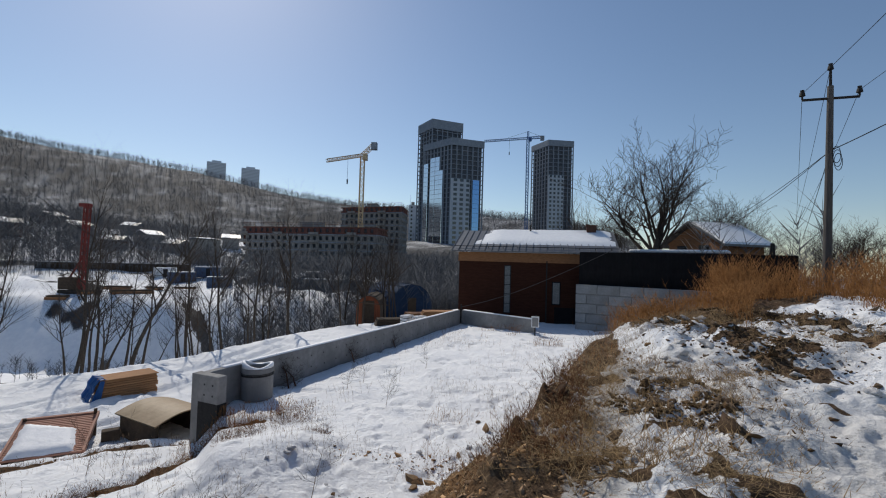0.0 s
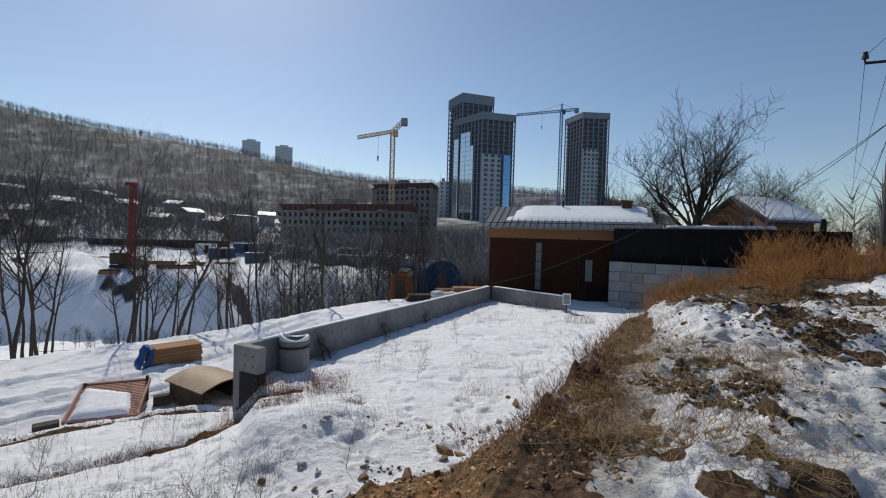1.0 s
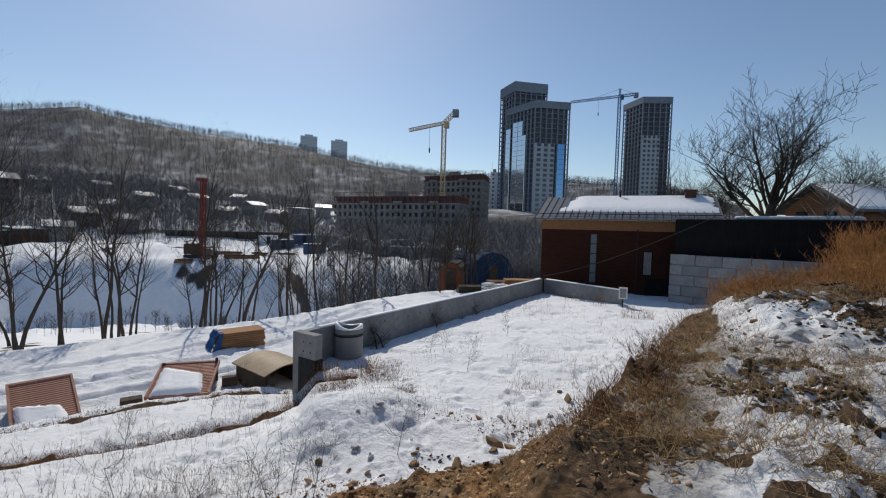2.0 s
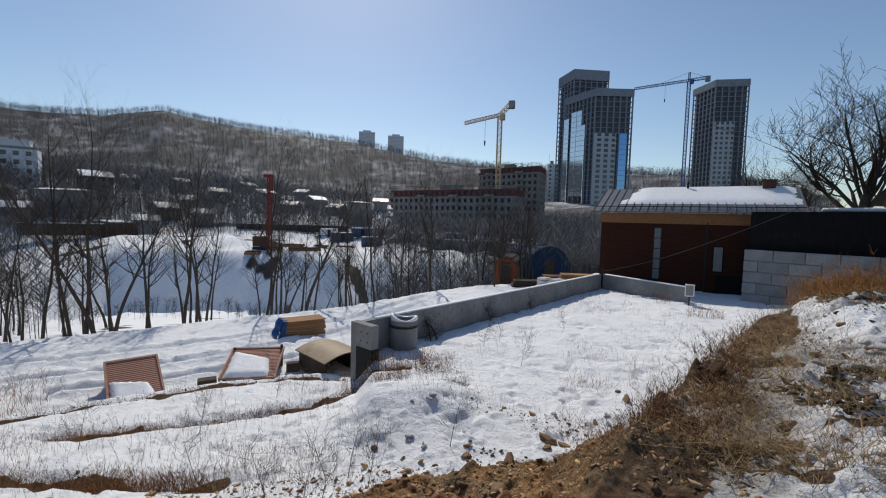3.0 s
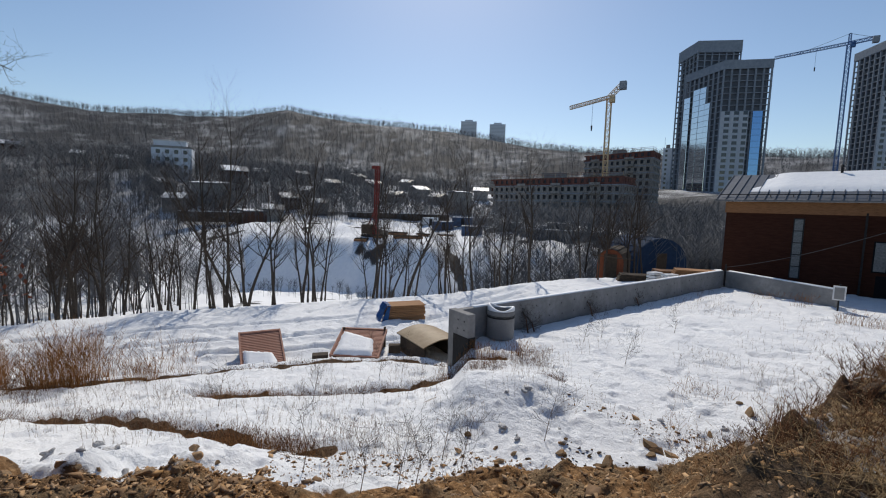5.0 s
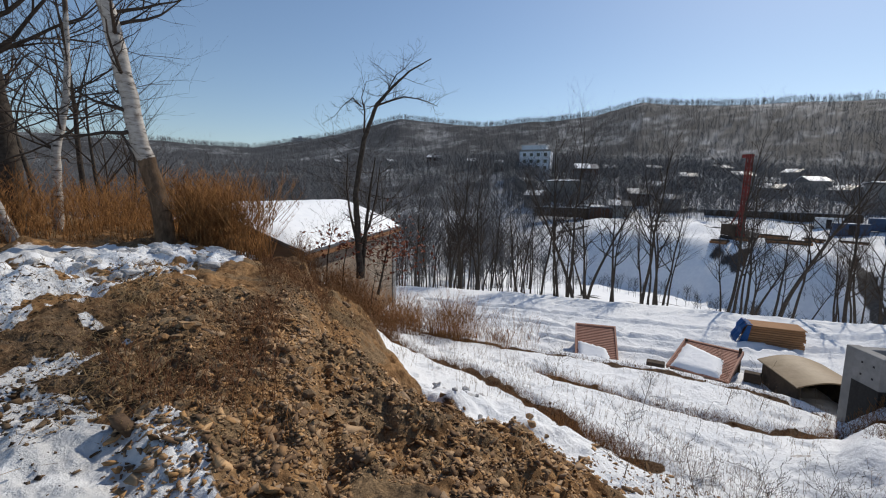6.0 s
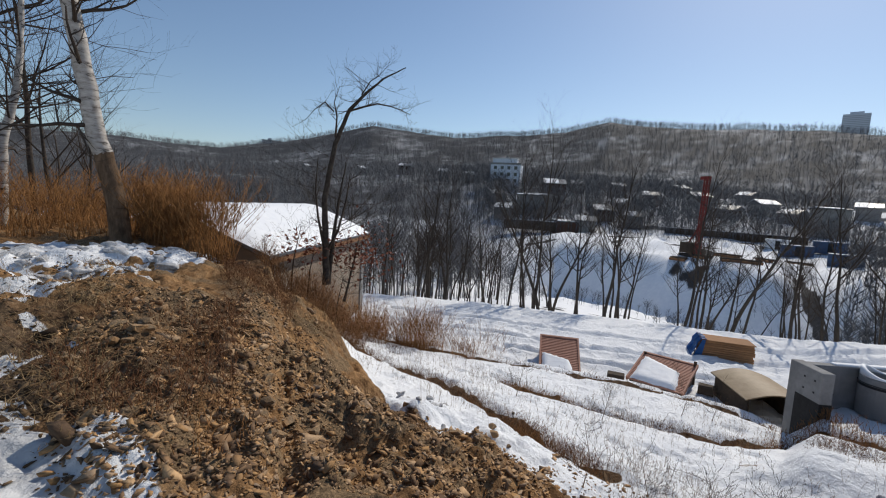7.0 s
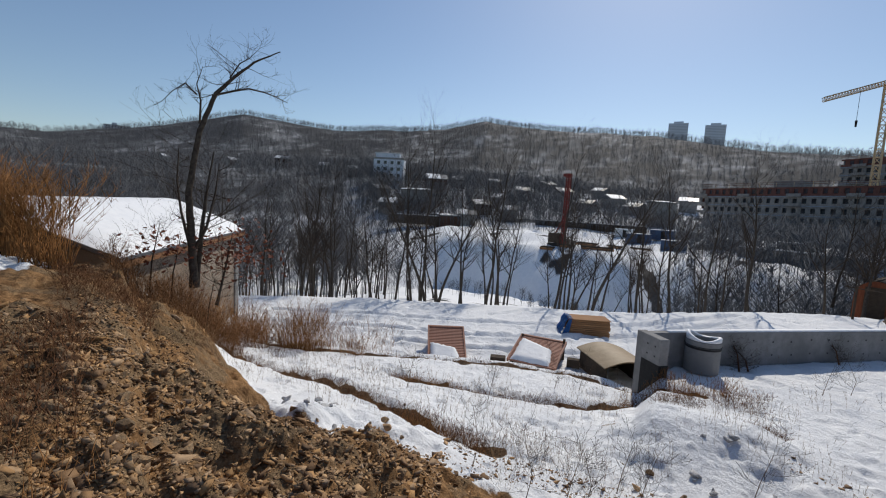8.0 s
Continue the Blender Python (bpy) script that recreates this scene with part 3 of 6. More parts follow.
# ---- black fence on a wall of concrete blocks ----
FENCE_A, FENCE_B = polar(-17.2, 26.8), polar(-35, 26.0)


def build_fence():
    f = thing("fence", along(FENCE_A, FENCE_B, 0), "tall black sheet-metal fence", "fence", kind="structure")
    L = (FENCE_B - FENCE_A).length
    sheet = bmesh.new()
    xs = [i * .1 for i in range(21)]
    pts = [(x, .02 * (i % 2)) for i, x in enumerate(xs)]
    lo, hi = [sheet.verts.new((x, y, .2)) for x, y in pts], [sheet.verts.new((x, y, 2.42)) for x, y in pts]
    bk, bh = [sheet.verts.new((x, y + .012, .2)) for x, y in pts], [sheet.verts.new((x, y + .012, 2.42)) for x, y in pts]
    for i in range(20):
        sheet.faces.new((lo[i], lo[i + 1], hi[i + 1], hi[i]))
        sheet.faces.new((bk[i + 1], bk[i], bh[i], bh[i + 1]))
        sheet.faces.new((hi[i], hi[i + 1], bh[i + 1], bh[i]))
    me = bpy.data.meshes.new("panel")
    sheet.to_mesh(me)
    sheet.free()
    me.materials.append(BLACK)
    for i in range(int(L / 2) + 1):
        o = new("panel", me)
        o.parent, o.location = f, (i * 2.0, 0, 0)
        part("post", boxes((i * 2.0 - .04, i * 2.0 + .04, .04, .12, -2, 2.45)), BLACK, f)
    part("rail", boxes((0, L, .035, .075, 2.36, 2.46)), BLACK, f)
    w = thing("block_wall", along(polar(-16.75, 26.5), polar(-30, 25.2), 0), "pale grey wall of large concrete blocks in running bond", "wall", kind="structure")
    part("backing", boxes((.05, 7.2, .06, .38, -2.4, .40)), CONCRETE, w)
    meshes = {}
    g = random.Random(8)
    for row in range(5):
        z, x = -2.14 + row * .545, -.0
        k = 0
        while x < 7.1:
            wdt = (.62 if row % 2 and k == 0 else (1.22 if g.random() < .8 else .8))
            if (wdt, 0) not in meshes:
                bm = boxes((.012, wdt - .012, 0, .36, .012, .533), bevel=.018)
                mm = bpy.data.meshes.new("block")
                bm.to_mesh(mm)
                bm.free()
                mm.materials.append(BLOCK)
                meshes[(wdt, 0)] = mm
            o = new("block", meshes[(wdt, 0)])
            o.parent, o.location = w, (x, g.uniform(-.02, .02), z)
            x, k = x + wdt, k + 1
    p = polar(-11.9, 23.6)
    m = thing("meter_box", Matrix.Translation((p.x, p.y, -2.1)) @ Matrix.Rotation(radians(-12), 4, "Z"), "pale grey metal meter box on a thin post", "meter box")
    bm = bmesh.new()
    rod(bm, (0, .05, -.3), (0, .05, 1.1), .03)
    part("post", bm, TAR, m)
    b = part("box", boxes((-.2, .2, -.08, .08, .45, 1.02), bevel=.01), PLASTIC, m)
    part("door", boxes((-.15, .15, -.095, -.081, .5, .97)), CONCRETE, b)


build_fence()


# ---- timber house behind the fence ----
def build_back_house():
    a, b = polar(-26.6, 44), polar(-34.6, 44)
    L = 6.4
    h = thing("house", along(a, b, 0) @ Matrix.Rotation(radians(-48), 4, "Z"), "brown timber house with a snowy gable roof behind the fence", "house")
    part("wall", boxes((.3, L - .3, .3, 4.1, -2, 3.75)), TIMBER, h)
    bm = bmesh.new()
    half, eave, rise = 3.4, 3.7, 1.75
    prism(bm, [(0, 3.75), (half * 2 - .6, 3.75), (half - .3, eave + rise - .05)], .32, 4.0)
    part("gable", bm, TIMBER, h)
    bm = bmesh.new()
    for s in (-1, 1):
        x0, x1 = half - .3 + s * (half + .35), half - .3
        vs = [bm.verts.new(p) for p in ((x0, -.3, eave - .25), (x1, -.3, eave + rise), (x1, 4.4, eave + rise), (x0, 4.4, eave - .25), (x0, -.3, eave - .1), (x1, -.3, eave + rise + .15), (x1, 4.4, eave + rise + .15), (x0, 4.4, eave - .1))]
        for f in ((0, 1, 2, 3), (7, 6, 5, 4), (0, 4, 5, 1), (3, 2, 6, 7), (0, 3, 7, 4)):
            bm.faces.new([vs[i] for i in f])
    bmesh.ops.recalc_face_normals(bm, faces=bm.faces[:])
    roof = part("roof", bm, ROOF, h)
    bm = bmesh.new()
    x0, x1 = half - .3 + half + .3, half + .1
    vs = [bm.verts.new(p) for p in ((x0, -.2, eave - .08), (x1, -.2, eave + rise - .02), (x1, 4.3, eave + rise - .02), (x0, 4.3, eave - .08), (x0 - .1, -.1, eave + .1), (x1 + .1, -.1, eave + rise + .12), (x1 + .1, 4.2, eave + rise + .12), (x0 - .1, 4.2, eave + .1))]
    for f in ((3, 2, 1, 0), (4, 5, 6, 7), (0, 1, 5, 4), (1, 2, 6, 5), (2, 3, 7, 6), (3, 0, 4, 7)):
        bm.faces.new([vs[i] for i in f])
    bmesh.ops.recalc_face_normals(bm, faces=bm.faces[:])
    part("roof_snow", bm, SNOW_M, roof)
    for x in (1.9, 4.3):
        w = part("window", boxes((x - .5, x + .5, .2, .3, 2.5, 3.6)), TAR, h)
        part("pane", boxes((x - .4, x + .4, .17, .21, 2.6, 3.5)), GLASS, w)
    s = thing("lean_to_roof", along(polar(-22.6, 35), polar(-33.2, 34), 0), "low shed roof with a band of snow behind the fence", "shed")
    bm = boxes((0, 6.4, 0, 2.2, 2.55, 2.75), bevel=.02)
    part("roof", bm, ROOF, s)
    part("snow", boxes((.1, 6.3, .02, 2.1, 2.73, 2.97), bevel=.08), SNOW_M, s, smooth=True)
    part("wall", boxes((.2, 6.2, .3, 2.0, -2, 2.57)), SIDING, s)
    c = polar(-34.6, 27)
    p = thing("brick_pillar", Matrix.Translation((c.x, c.y, 0)), "brown brick gate pillar with a cap", "pillar")
    part("shaft", boxes((-.25, .25, -.25, .25, -1, 2.35), bevel=.01), BRICK, p)
    part("cap", boxes((-.32, .32, -.32, .32, 2.35, 2.48), bevel=.02), BRICK, p)


build_back_house()


# ---- utility pole and wires ----
POLE_AT = polar(-41.05, 19, 0)
WOODPOLE = surface("weathered_pole", (0.055, 0.052, 0.05), (0.12, 0.112, 0.105), 6, 0.9, stretch=(1, 1, .2))
WIRE = surface("cable", (0.012, 0.012, 0.012), (0.02, 0.02, 0.02), 3, 0.6, bump=0)


def wire(bm, a, b, sag, r=.008, n=14):
    a, b = Vector(a), Vector(b)
    last = a
    for i in range(1, n + 1):
        t = i / n
        p = a.lerp(b, t) - Vector((0, 0, sag * 4 * t * (1 - t)))
        rod(bm, last, p, r, r, 5)
        last = p


def build_pole():
    g = ground_z(POLE_AT.x, POLE_AT.y)
    tilt = Vector((.18, .08, 0))
    top = POLE_AT + Vector((0, 0, 1.65 + .345 * 19)) + tilt
    t = thing("utility_pole", Matrix.Translation((POLE_AT.x, POLE_AT.y, g)), "tall grey utility pole with a crossarm and insulators", "utility pole")
    o = Vector((POLE_AT.x, POLE_AT.y, g))
    bm = bmesh.new()
    rod(bm, Vector((0, 0, -.4)), top - o - Vector((0, 0, .35)), .135, .085, 12)
    part("shaft", bm, WOODPOLE, t)
    side = Vector((math.cos(radians(-18)), math.sin(radians(-18)), 0))
    arm_z = 1.65 + .305 * 19
    c = Vector((top.x, top.y, arm_z)) - o
    bm = bmesh.new()
    rod(bm, c - side * .78, c + side * .78, .045, .045, 4)
    rod(bm, c, c + Vector((0, 0, .95)), .05, .04, 6)
    part("crossarm", bm, TAR, t)
    heads = [c - side * .78 + Vector((0, 0, .22)), c + side * .78 + Vector((0, 0, .22)), c + Vector((0, 0, 1.05))]
    for p in heads:
        bm = bmesh.new()
        rod(bm, p - Vector((0, 0, .2)), p - Vector((0, 0, .05)), .03, .03, 6)
        rod(bm, p - Vector((0, 0, .08)), p + Vector((0, 0, .04)), .09, .07, 10)
        rod(bm, p + Vector((0, 0, .04)), p + Vector((0, 0, .12)), .05, .06, 10)
        part("insulator", bm, TAR, t)
    bm = bmesh.new()
    for k in range(3):
        last = None
        for i in range(15):
            a = i / 14 * 2 * math.pi
            p = c + Vector((.1 + .14 * math.cos(a) + .03 * k, -.12, -1.9 - .28 * math.sin(a) - .12 * k))
            if last is not None:
                rod(bm, last, p, .012, .012, 4)
            last = p
    part("cable_coil", bm, WIRE, t, "loops of spare black cable")
    heads = [o + p for p in heads]
    w = thing("overhead_wires", Matrix(), "thin black overhead wires strung from the pole", "wires")
    back = [polar(-66, 16, 14.5), polar(-74, 16, 13), polar(-70, 16, 15.5)]
    fwd = [polar(-38.6, 62, 4.6), polar(-37.6, 62, 4.6), polar(-38.0, 62, 5.0)]
    for p, q, f in zip(heads, back, fwd):
        bm = bmesh.new()
        wire(bm, p, q, .25)
        part("wire", bm, WIRE, w)
        bm = bmesh.new()
        wire(bm, p, f, .9)
        part("wire", bm, WIRE, w)
    hub = o + c - Vector((0, 0, 1.75))
    for q, sag, r in ((polar(-70, 15, 9.0), .3, .016), (polar(-27.5, 42, 4.6), .9, .011), (polar(-26.8, 42, 4.3), 1.2, .011), (polar(-38.2, 60, 2.2), .6, .011)):
        bm = bmesh.new()
        wire(bm, hub, q, sag, r)
        part("wire", bm, WIRE, w)
    q = polar(-36.8, 36)
    s = thing("trestle_post", Matrix.Translation((q.x, q.y, .2)), "dark braced double post by the road", "post")
    bm = bmesh.new()
    rod(bm, (-.45, 0, -.5), (-.05, 0, 3.3), .1, .08)
    rod(bm, (.35, 0, -.5), (.05, 0, 3.3), .1, .08)
    part("leg", bm, TAR, s)
    bm = bmesh.new()
    rod(bm, (-.5, 0, 2.4), (.9, 0, 2.4), .05)
    rod(bm, (.8, 0, -.5), (.8, 0, 2.4), .1, .08)
    part("brace", bm, TAR, s)
    d = thing("service_cable", Matrix(), "thin cable sagging from the house to the wall", "cable")
    bm = bmesh.new()
    wire(bm, polar(-21, 26.5, 2.6), polar(-11.6, 26, .45), .05, .015)
    wire(bm, polar(-11.6, 26, .45), polar(-2.5, 26.8, -1.05), .12, .015)
    part("cable", bm, WOODPOLE, d)


build_pole()


# ---- shed with a snowy roof ----
PLASTER = surface("raw_plaster", (0.22, 0.18, 0.14), (0.36, 0.30, 0.24), 3, 0.9, stain=(0.17, 0.12, 0.09))


def build_shed():
    a, b = Vector((-11.3, -.15, 0)), Vector((-19.6, 3.75, 0))
    L = (b - a).length
    s = thing("shed", along(a, b, 0), "plastered shed with a thick blanket of snow on its roof", "shed")
    d, eave, rise = 2.7, .10, 1.05
    part("wall", boxes((.25, L, .25, 2 * d - .3, -4, eave - .02)), PLASTER, s)
    part("pilaster", boxes((L - .35, L + .06, .19, .3, -4, eave - .05)), CONCRETE, s)
    for x in (.2, L - .15):
        bm = bmesh.new()
        prism(bm, [(.25, eave - .03), (2 * d - .3, eave - .03), (d, eave + rise - .1)], x, x + .12, Matrix(((0, 1, 0, 0), (1, 0, 0, 0), (0, 0, 1, 0), (0, 0, 0, 1))))
        part("gable", bm, PLASTER, s)
    part("fascia", boxes((0, L + .2, .0, .06, eave - .13, eave + .03)), TIMBER, s)
    bm = bmesh.new()
    for k in (0, 1):
        y0, y1 = (0, d) if k == 0 else (2 * d, d)
        vs = [bm.verts.new(p) for p in ((-.1, y0, eave), (L + .3, y0, eave), (L + .3, y1, eave + rise), (-.1, y1, eave + rise), (-.1, y0, eave + .09), (L + .3, y0, eave + .09), (L + .3, y1, eave + rise + .09), (-.1, y1, eave + rise + .09))]
        for f in ((0, 1, 2, 3), (4, 5, 6, 7), (0, 1, 5, 4), (1, 2, 6, 5), (3, 0, 4, 7)):
            bm.faces.new([vs[i] for i in f])
    bmesh.ops.recalc_face_normals(bm, faces=bm.faces[:])
    roof = part("roof", bm, ROOF, s)
    bm = bmesh.new()
    nx, ny = 40, 16
    g = random.Random(2)
    grid = []
    for i in range(nx + 1):
        row = []
        for j in range(ny + 1):
            u, v = i / nx, j / ny
            y = .02 + (2 * d - .04) * v
            t = 1 - abs(v * 2 - 1)
            up = .2 * min(1, math.sqrt(min(u * 14, (1 - u) * 14, v * 9, (1 - v) * 9, 1)))
            row.append(bm.verts.new((-.08 + (L + .34) * u, y, eave + rise * t - .09 * (t > .95) + .09 + up + g.uniform(0, .015))))
        grid.append(row)
    for i in range(nx):
        for j in range(ny):
            bm.faces.new((grid[i][j], grid[i + 1][j], grid[i + 1][j + 1], grid[i][j + 1]))
    bmesh.ops.recalc_face_normals(bm, faces=bm.faces[:])
    part("roof_snow", bm, SNOW_M, roof, "thick smooth snow", True)


build_shed()


# ---- things on the lower road ----
BOARD = surface("sawn_board", (0.24, 0.12, 0.055), (0.42, 0.23, 0.11), 4, 0.85, stretch=(.4, 6, 6), tone=.15)
TARP = surface("blue_tarp", (0.02, 0.10, 0.32), (0.05, 0.20, 0.52), 6, 0.45)
RUSTY = surface("rusty_sheet", (0.22, 0.16, 0.09), (0.36, 0.28, 0.18), 2.5, 0.6, stain=(0.17, 0.10, 0.055))
CLADDING = surface("red_brown_sheet", (0.34, 0.17, 0.12), (0.46, 0.25, 0.18), 3, 0.7)
DARKWOOD = surface("dark_wood", (0.04, 0.03, 0.022), (0.09, 0.065, 0.045), 5, 0.9)


def build_boards():
    a, b = polar(38.0, 18.5), polar(32.7, 19.0)
    L = (b - a).length
    s = thing("board_stack", along(a, b, -3.45), "stack of sawn boards under a blue tarpaulin end", "lumber")
    g = random.Random(5)
    for k in range(9):
        j = g.uniform(-.03, .03)
        part("board", boxes((.12 + j, L + j, .02 * g.random(), .85, .04 + k * .08, .04 + k * .08 + .068), bevel=.008), BOARD, s)
    part("bearer", boxes((.3, .42, 0, .85, -.1, .04), (L - .4, L - .28, 0, .85, -.1, .04)), DARKWOOD, s)
    part("cover_sheet", boxes((.1, L + .02, -.04, .9, .765, .79), bevel=.01), BOARD, s)
    bm = bmesh.new()
    n = 14
    top = []
    for j in range(6):
        row = []
        for i in range(n + 1):
            u = i / n
            y = -.06 + u * .98
            x = .26 - .32 * min(1, j / 2.2) + g.uniform(-.03, .03) - (.12 * (j > 3))
            z = .82 - .78 * max(0, j - 1) / 4 + g.uniform(-.02, .02)
            row.append(bm.verts.new((x, y, max(z, .0))))
        top.append(row)
    for j in range(5):
        for i in range(n):
            bm.faces.new((top[j][i], top[j][i + 1], top[j + 1][i + 1], top[j + 1][i]))
    side = [bm.verts.new((.1, -.09, .8)), bm.verts.new((.22, -.08, .78)), bm.verts.new((.10, -.1, .02)), bm.verts.new((-.18, -.08, .02))]
    bm.faces.new(side)
    bmesh.ops.solidify(bm, geom=bm.faces[:], thickness=.012)
    part("tarpaulin", bm, TARP, s, "crumpled blue tarpaulin")


def build_arched_box():
    p = polar(31.9, 14.2)
    s = thing("arched_box", Matrix.Translation((p.x, p.y, -3.45)) @ Matrix.Rotation(radians(62), 4, "Z"), "dark wooden box under a bowed rusty metal sheet", "box")
    w, d = .68, .85
    part("side_panel", boxes((-w, -w + .05, -d, d, -.1, .78)), DARKWOOD, s)
    part("side_panel", boxes((w - .05, w, -d, d, -.1, .78)), DARKWOOD, s)
    part("back_panel", boxes((-w + .05, w - .05, d - .05, d, -.1, .8)), DARKWOOD, s)
    bm = bmesh.new()
    n, rows = 16, []
    for y in (-d - .1, d + .08):
        for off in (0, .03):
            rows.append([bm.verts.new(((u * 2 - 1) * (w + .1), y, .74 + off + .22 * math.cos((u * 2 - 1) * 1.45))) for u in [i / n for i in range(n + 1)]])
    for i in range(n):
        bm.faces.new((rows[1][i], rows[1][i + 1], rows[3][i + 1], rows[3][i]))
        bm.faces.new((rows[0][i + 1], rows[0][i], rows[2][i], rows[2][i + 1]))
        bm.faces.new((rows[0][i], rows[0][i + 1], rows[1][i + 1], rows[1][i]))
        bm.faces.new((rows[2][i + 1], rows[2][i], rows[3][i], rows[3][i + 1]))
    bmesh.ops.recalc_face_normals(bm, faces=bm.faces[:])
    part("bowed_sheet", bm, RUSTY, s, "bowed rusty metal sheet")


def build_hutch(name, bearing, r, turn, w, d, rear, front, snowy, label, posts=True):
    p = polar(bearing, r)
    s = thing(name, Matrix.Translation((p.x, p.y, -3.42)) @ Matrix.Rotation(radians(turn), 4, "Z"), label, "box", "lean-to boxes")
    for x in (-w / 2, w / 2 - .04):
        bm = bmesh.new()
        prism(bm, [(-d / 2, -.1), (d / 2, -.1), (d / 2, rear), (-d / 2, front)], x, x + .04, Matrix(((0, 1, 0, 0), (1, 0, 0, 0), (0, 0, 1, 0), (0, 0, 0, 1))))
        part("side_panel", bm, DARKWOOD, s)
    part("back_panel", boxes((-w / 2 + .04, w / 2 - .04, d / 2 - .04, d / 2, -.1, rear)), DARKWOOD, s)
    slope = math.atan2(rear - front, d)
    ln = math.hypot(d, rear - front) + .1
    m = Matrix.Translation((0, -d / 2 - .03, front)) @ Matrix.Rotation(slope, 4, "X")
    lid = part("sloping_lid", boxes((-w / 2 - .05, w / 2 + .05, 0, ln, 0, .03), m=m), CLADDING, s, "ribbed red-brown lid")
    me_bm = boxes((-w / 2 - .05, w / 2 + .05, 0, .045, 0, .022))
    me = bpy.data.meshes.new("slat")
    me_bm.to_mesh(me)
    me_bm.free()
    me.materials.append(CLADDING)
    for i in range(int(ln / .075)):
        o = new("slat", me)
        o.parent, o.matrix_local = lid, m @ Matrix.Translation((0, i * .075, .03))
    part("frame_edge", boxes((-w / 2 - .09, -w / 2 - .04, -.02, ln + .02, -.03, .08), (w / 2 + .04, w / 2 + .09, -.02, ln + .02, -.03, .08), (-w / 2 - .04, w / 2 + .04, ln - .04, ln + .02, -.03, .08), m=m), CLADDING, s)
    bm = bmesh.new()
    n = 14
    g = random.Random(int(bearing))
    x0, x1, y0, y1 = snowy
    grid = []
    for i in range(n + 1):
        row = []
        for j in range(n + 1):
            u, v = i / n, j / n
            cut = 1 - .35 * u * v
            e = min(1, math.sqrt(max(0, min(u, 1 - u, v, 1 - v)) * 8))
            row.append(bm.verts.new(m @ Vector((x0 + (x1 - x0) * u * (1 - .12 * v) + g.uniform(-.02, .02), y0 + (y1 - y0) * v * cut + g.uniform(-.02, .02), .05 + .09 * e))))
        grid.append(row)
    for i in range(n):
        for j in range(n):
            bm.faces.new((grid[i][j], grid[i + 1][j], grid[i + 1][j + 1], grid[i][j + 1]))
    bmesh.ops.recalc_face_normals(bm, faces=bm.faces[:])
    part("lid_snow", bm, SNOW_M, s, "patch of snow on the lid", True)
    if not posts:
        return
    part("corner_post", boxes((w / 2 - .02, w / 2 + .05, d / 2 - .05, d / 2 + .02, -.1, rear + .2)), DARKWOOD, s)
    part("corner_post", boxes((-w / 2 - .05, -w / 2 + .02, d / 2 - .05, d / 2 + .02, -.1, rear + .12)), DARKWOOD, s)


build_boards()
build_arched_box()
build_hutch("slant_box", 41.2, 14.5, 28, 1.4, 1.4, .66, .24, (-.68, .58, .02, 1.38), "low box with a slanting ribbed lid half under snow")
build_hutch("slant_box", 53.2, 14.5, 58, 1.1, 1.4, .74, .06, (-.55, .42, .0, .85), "low box with a slanting red ribbed lid and snow", False)
for b, r, z, w in ((36.6, 14.4, -3.1, .2), (46.2, 13.7, -3.15, .24)):
    p = polar(b, r)
    t = thing("scrap_box", Matrix.Translation((p.x, p.y, z - .15)) @ Matrix.Rotation(radians(b), 4, "Z"), "small dark scrap box lying in the snow", "scrap")
    part("body", boxes((-w, w, -w * .7, w * .7, 0, w * 1.3), bevel=.02), DARKWOOD, t)


# ---- trees ----
def bars_mesh(name, segs, n, material):
    """Tapered bars, each (a, b, radius at a, radius at b), as one mesh."""
    A, B = np.array([s[0] for s in segs], float), np.array([s[1] for s in segs], float)
    ra, rb = np.array([s[2] for s in segs])[:, None, None], np.array([s[3] for s in segs])[:, None, None]
    d = B - A
    d /= np.linalg.norm(d, axis=1, keepdims=True) + 1e-9
    ref = np.where(np.abs(d[:, 2:3]) > .9, [[1.0, 0, 0]], [[0, 0, 1.0]])
    u = np.cross(d, ref)
    u /= np.linalg.norm(u, axis=1, keepdims=True)
    v = np.cross(d, u)
    an = 2 * np.pi * np.arange(n) / n
    ring = np.cos(an)[None, :, None] * u[:, None] + np.sin(an)[None, :, None] * v[:, None]
    verts = np.concatenate([A[:, None] + ring * ra, B[:, None] + ring * rb], 1).reshape(-1, 3)
    k = np.arange(n)
    q = np.stack([k, (k + 1) % n, n + (k + 1) % n, n + k], -1)
    quads = (np.arange(len(segs))[:, None, None] * 2 * n + q[None]).reshape(-1, 4)
    me = bpy.data.meshes.new(name)
    me.vertices.add(len(verts))
    me.vertices.foreach_set("co", verts.ravel())
    me.loops.add(quads.size)
    me.polygons.add(len(quads))
    me.polygons.foreach_set("loop_start", np.arange(0, quads.size, 4))
    me.loops.foreach_set("vertex_index", quads.ravel())
    me.update(calc_edges=True)
    me.materials.append(material)
    me.shade_smooth()
    return me


def girth_min(r):
    return .0022 if r < .012 else .006


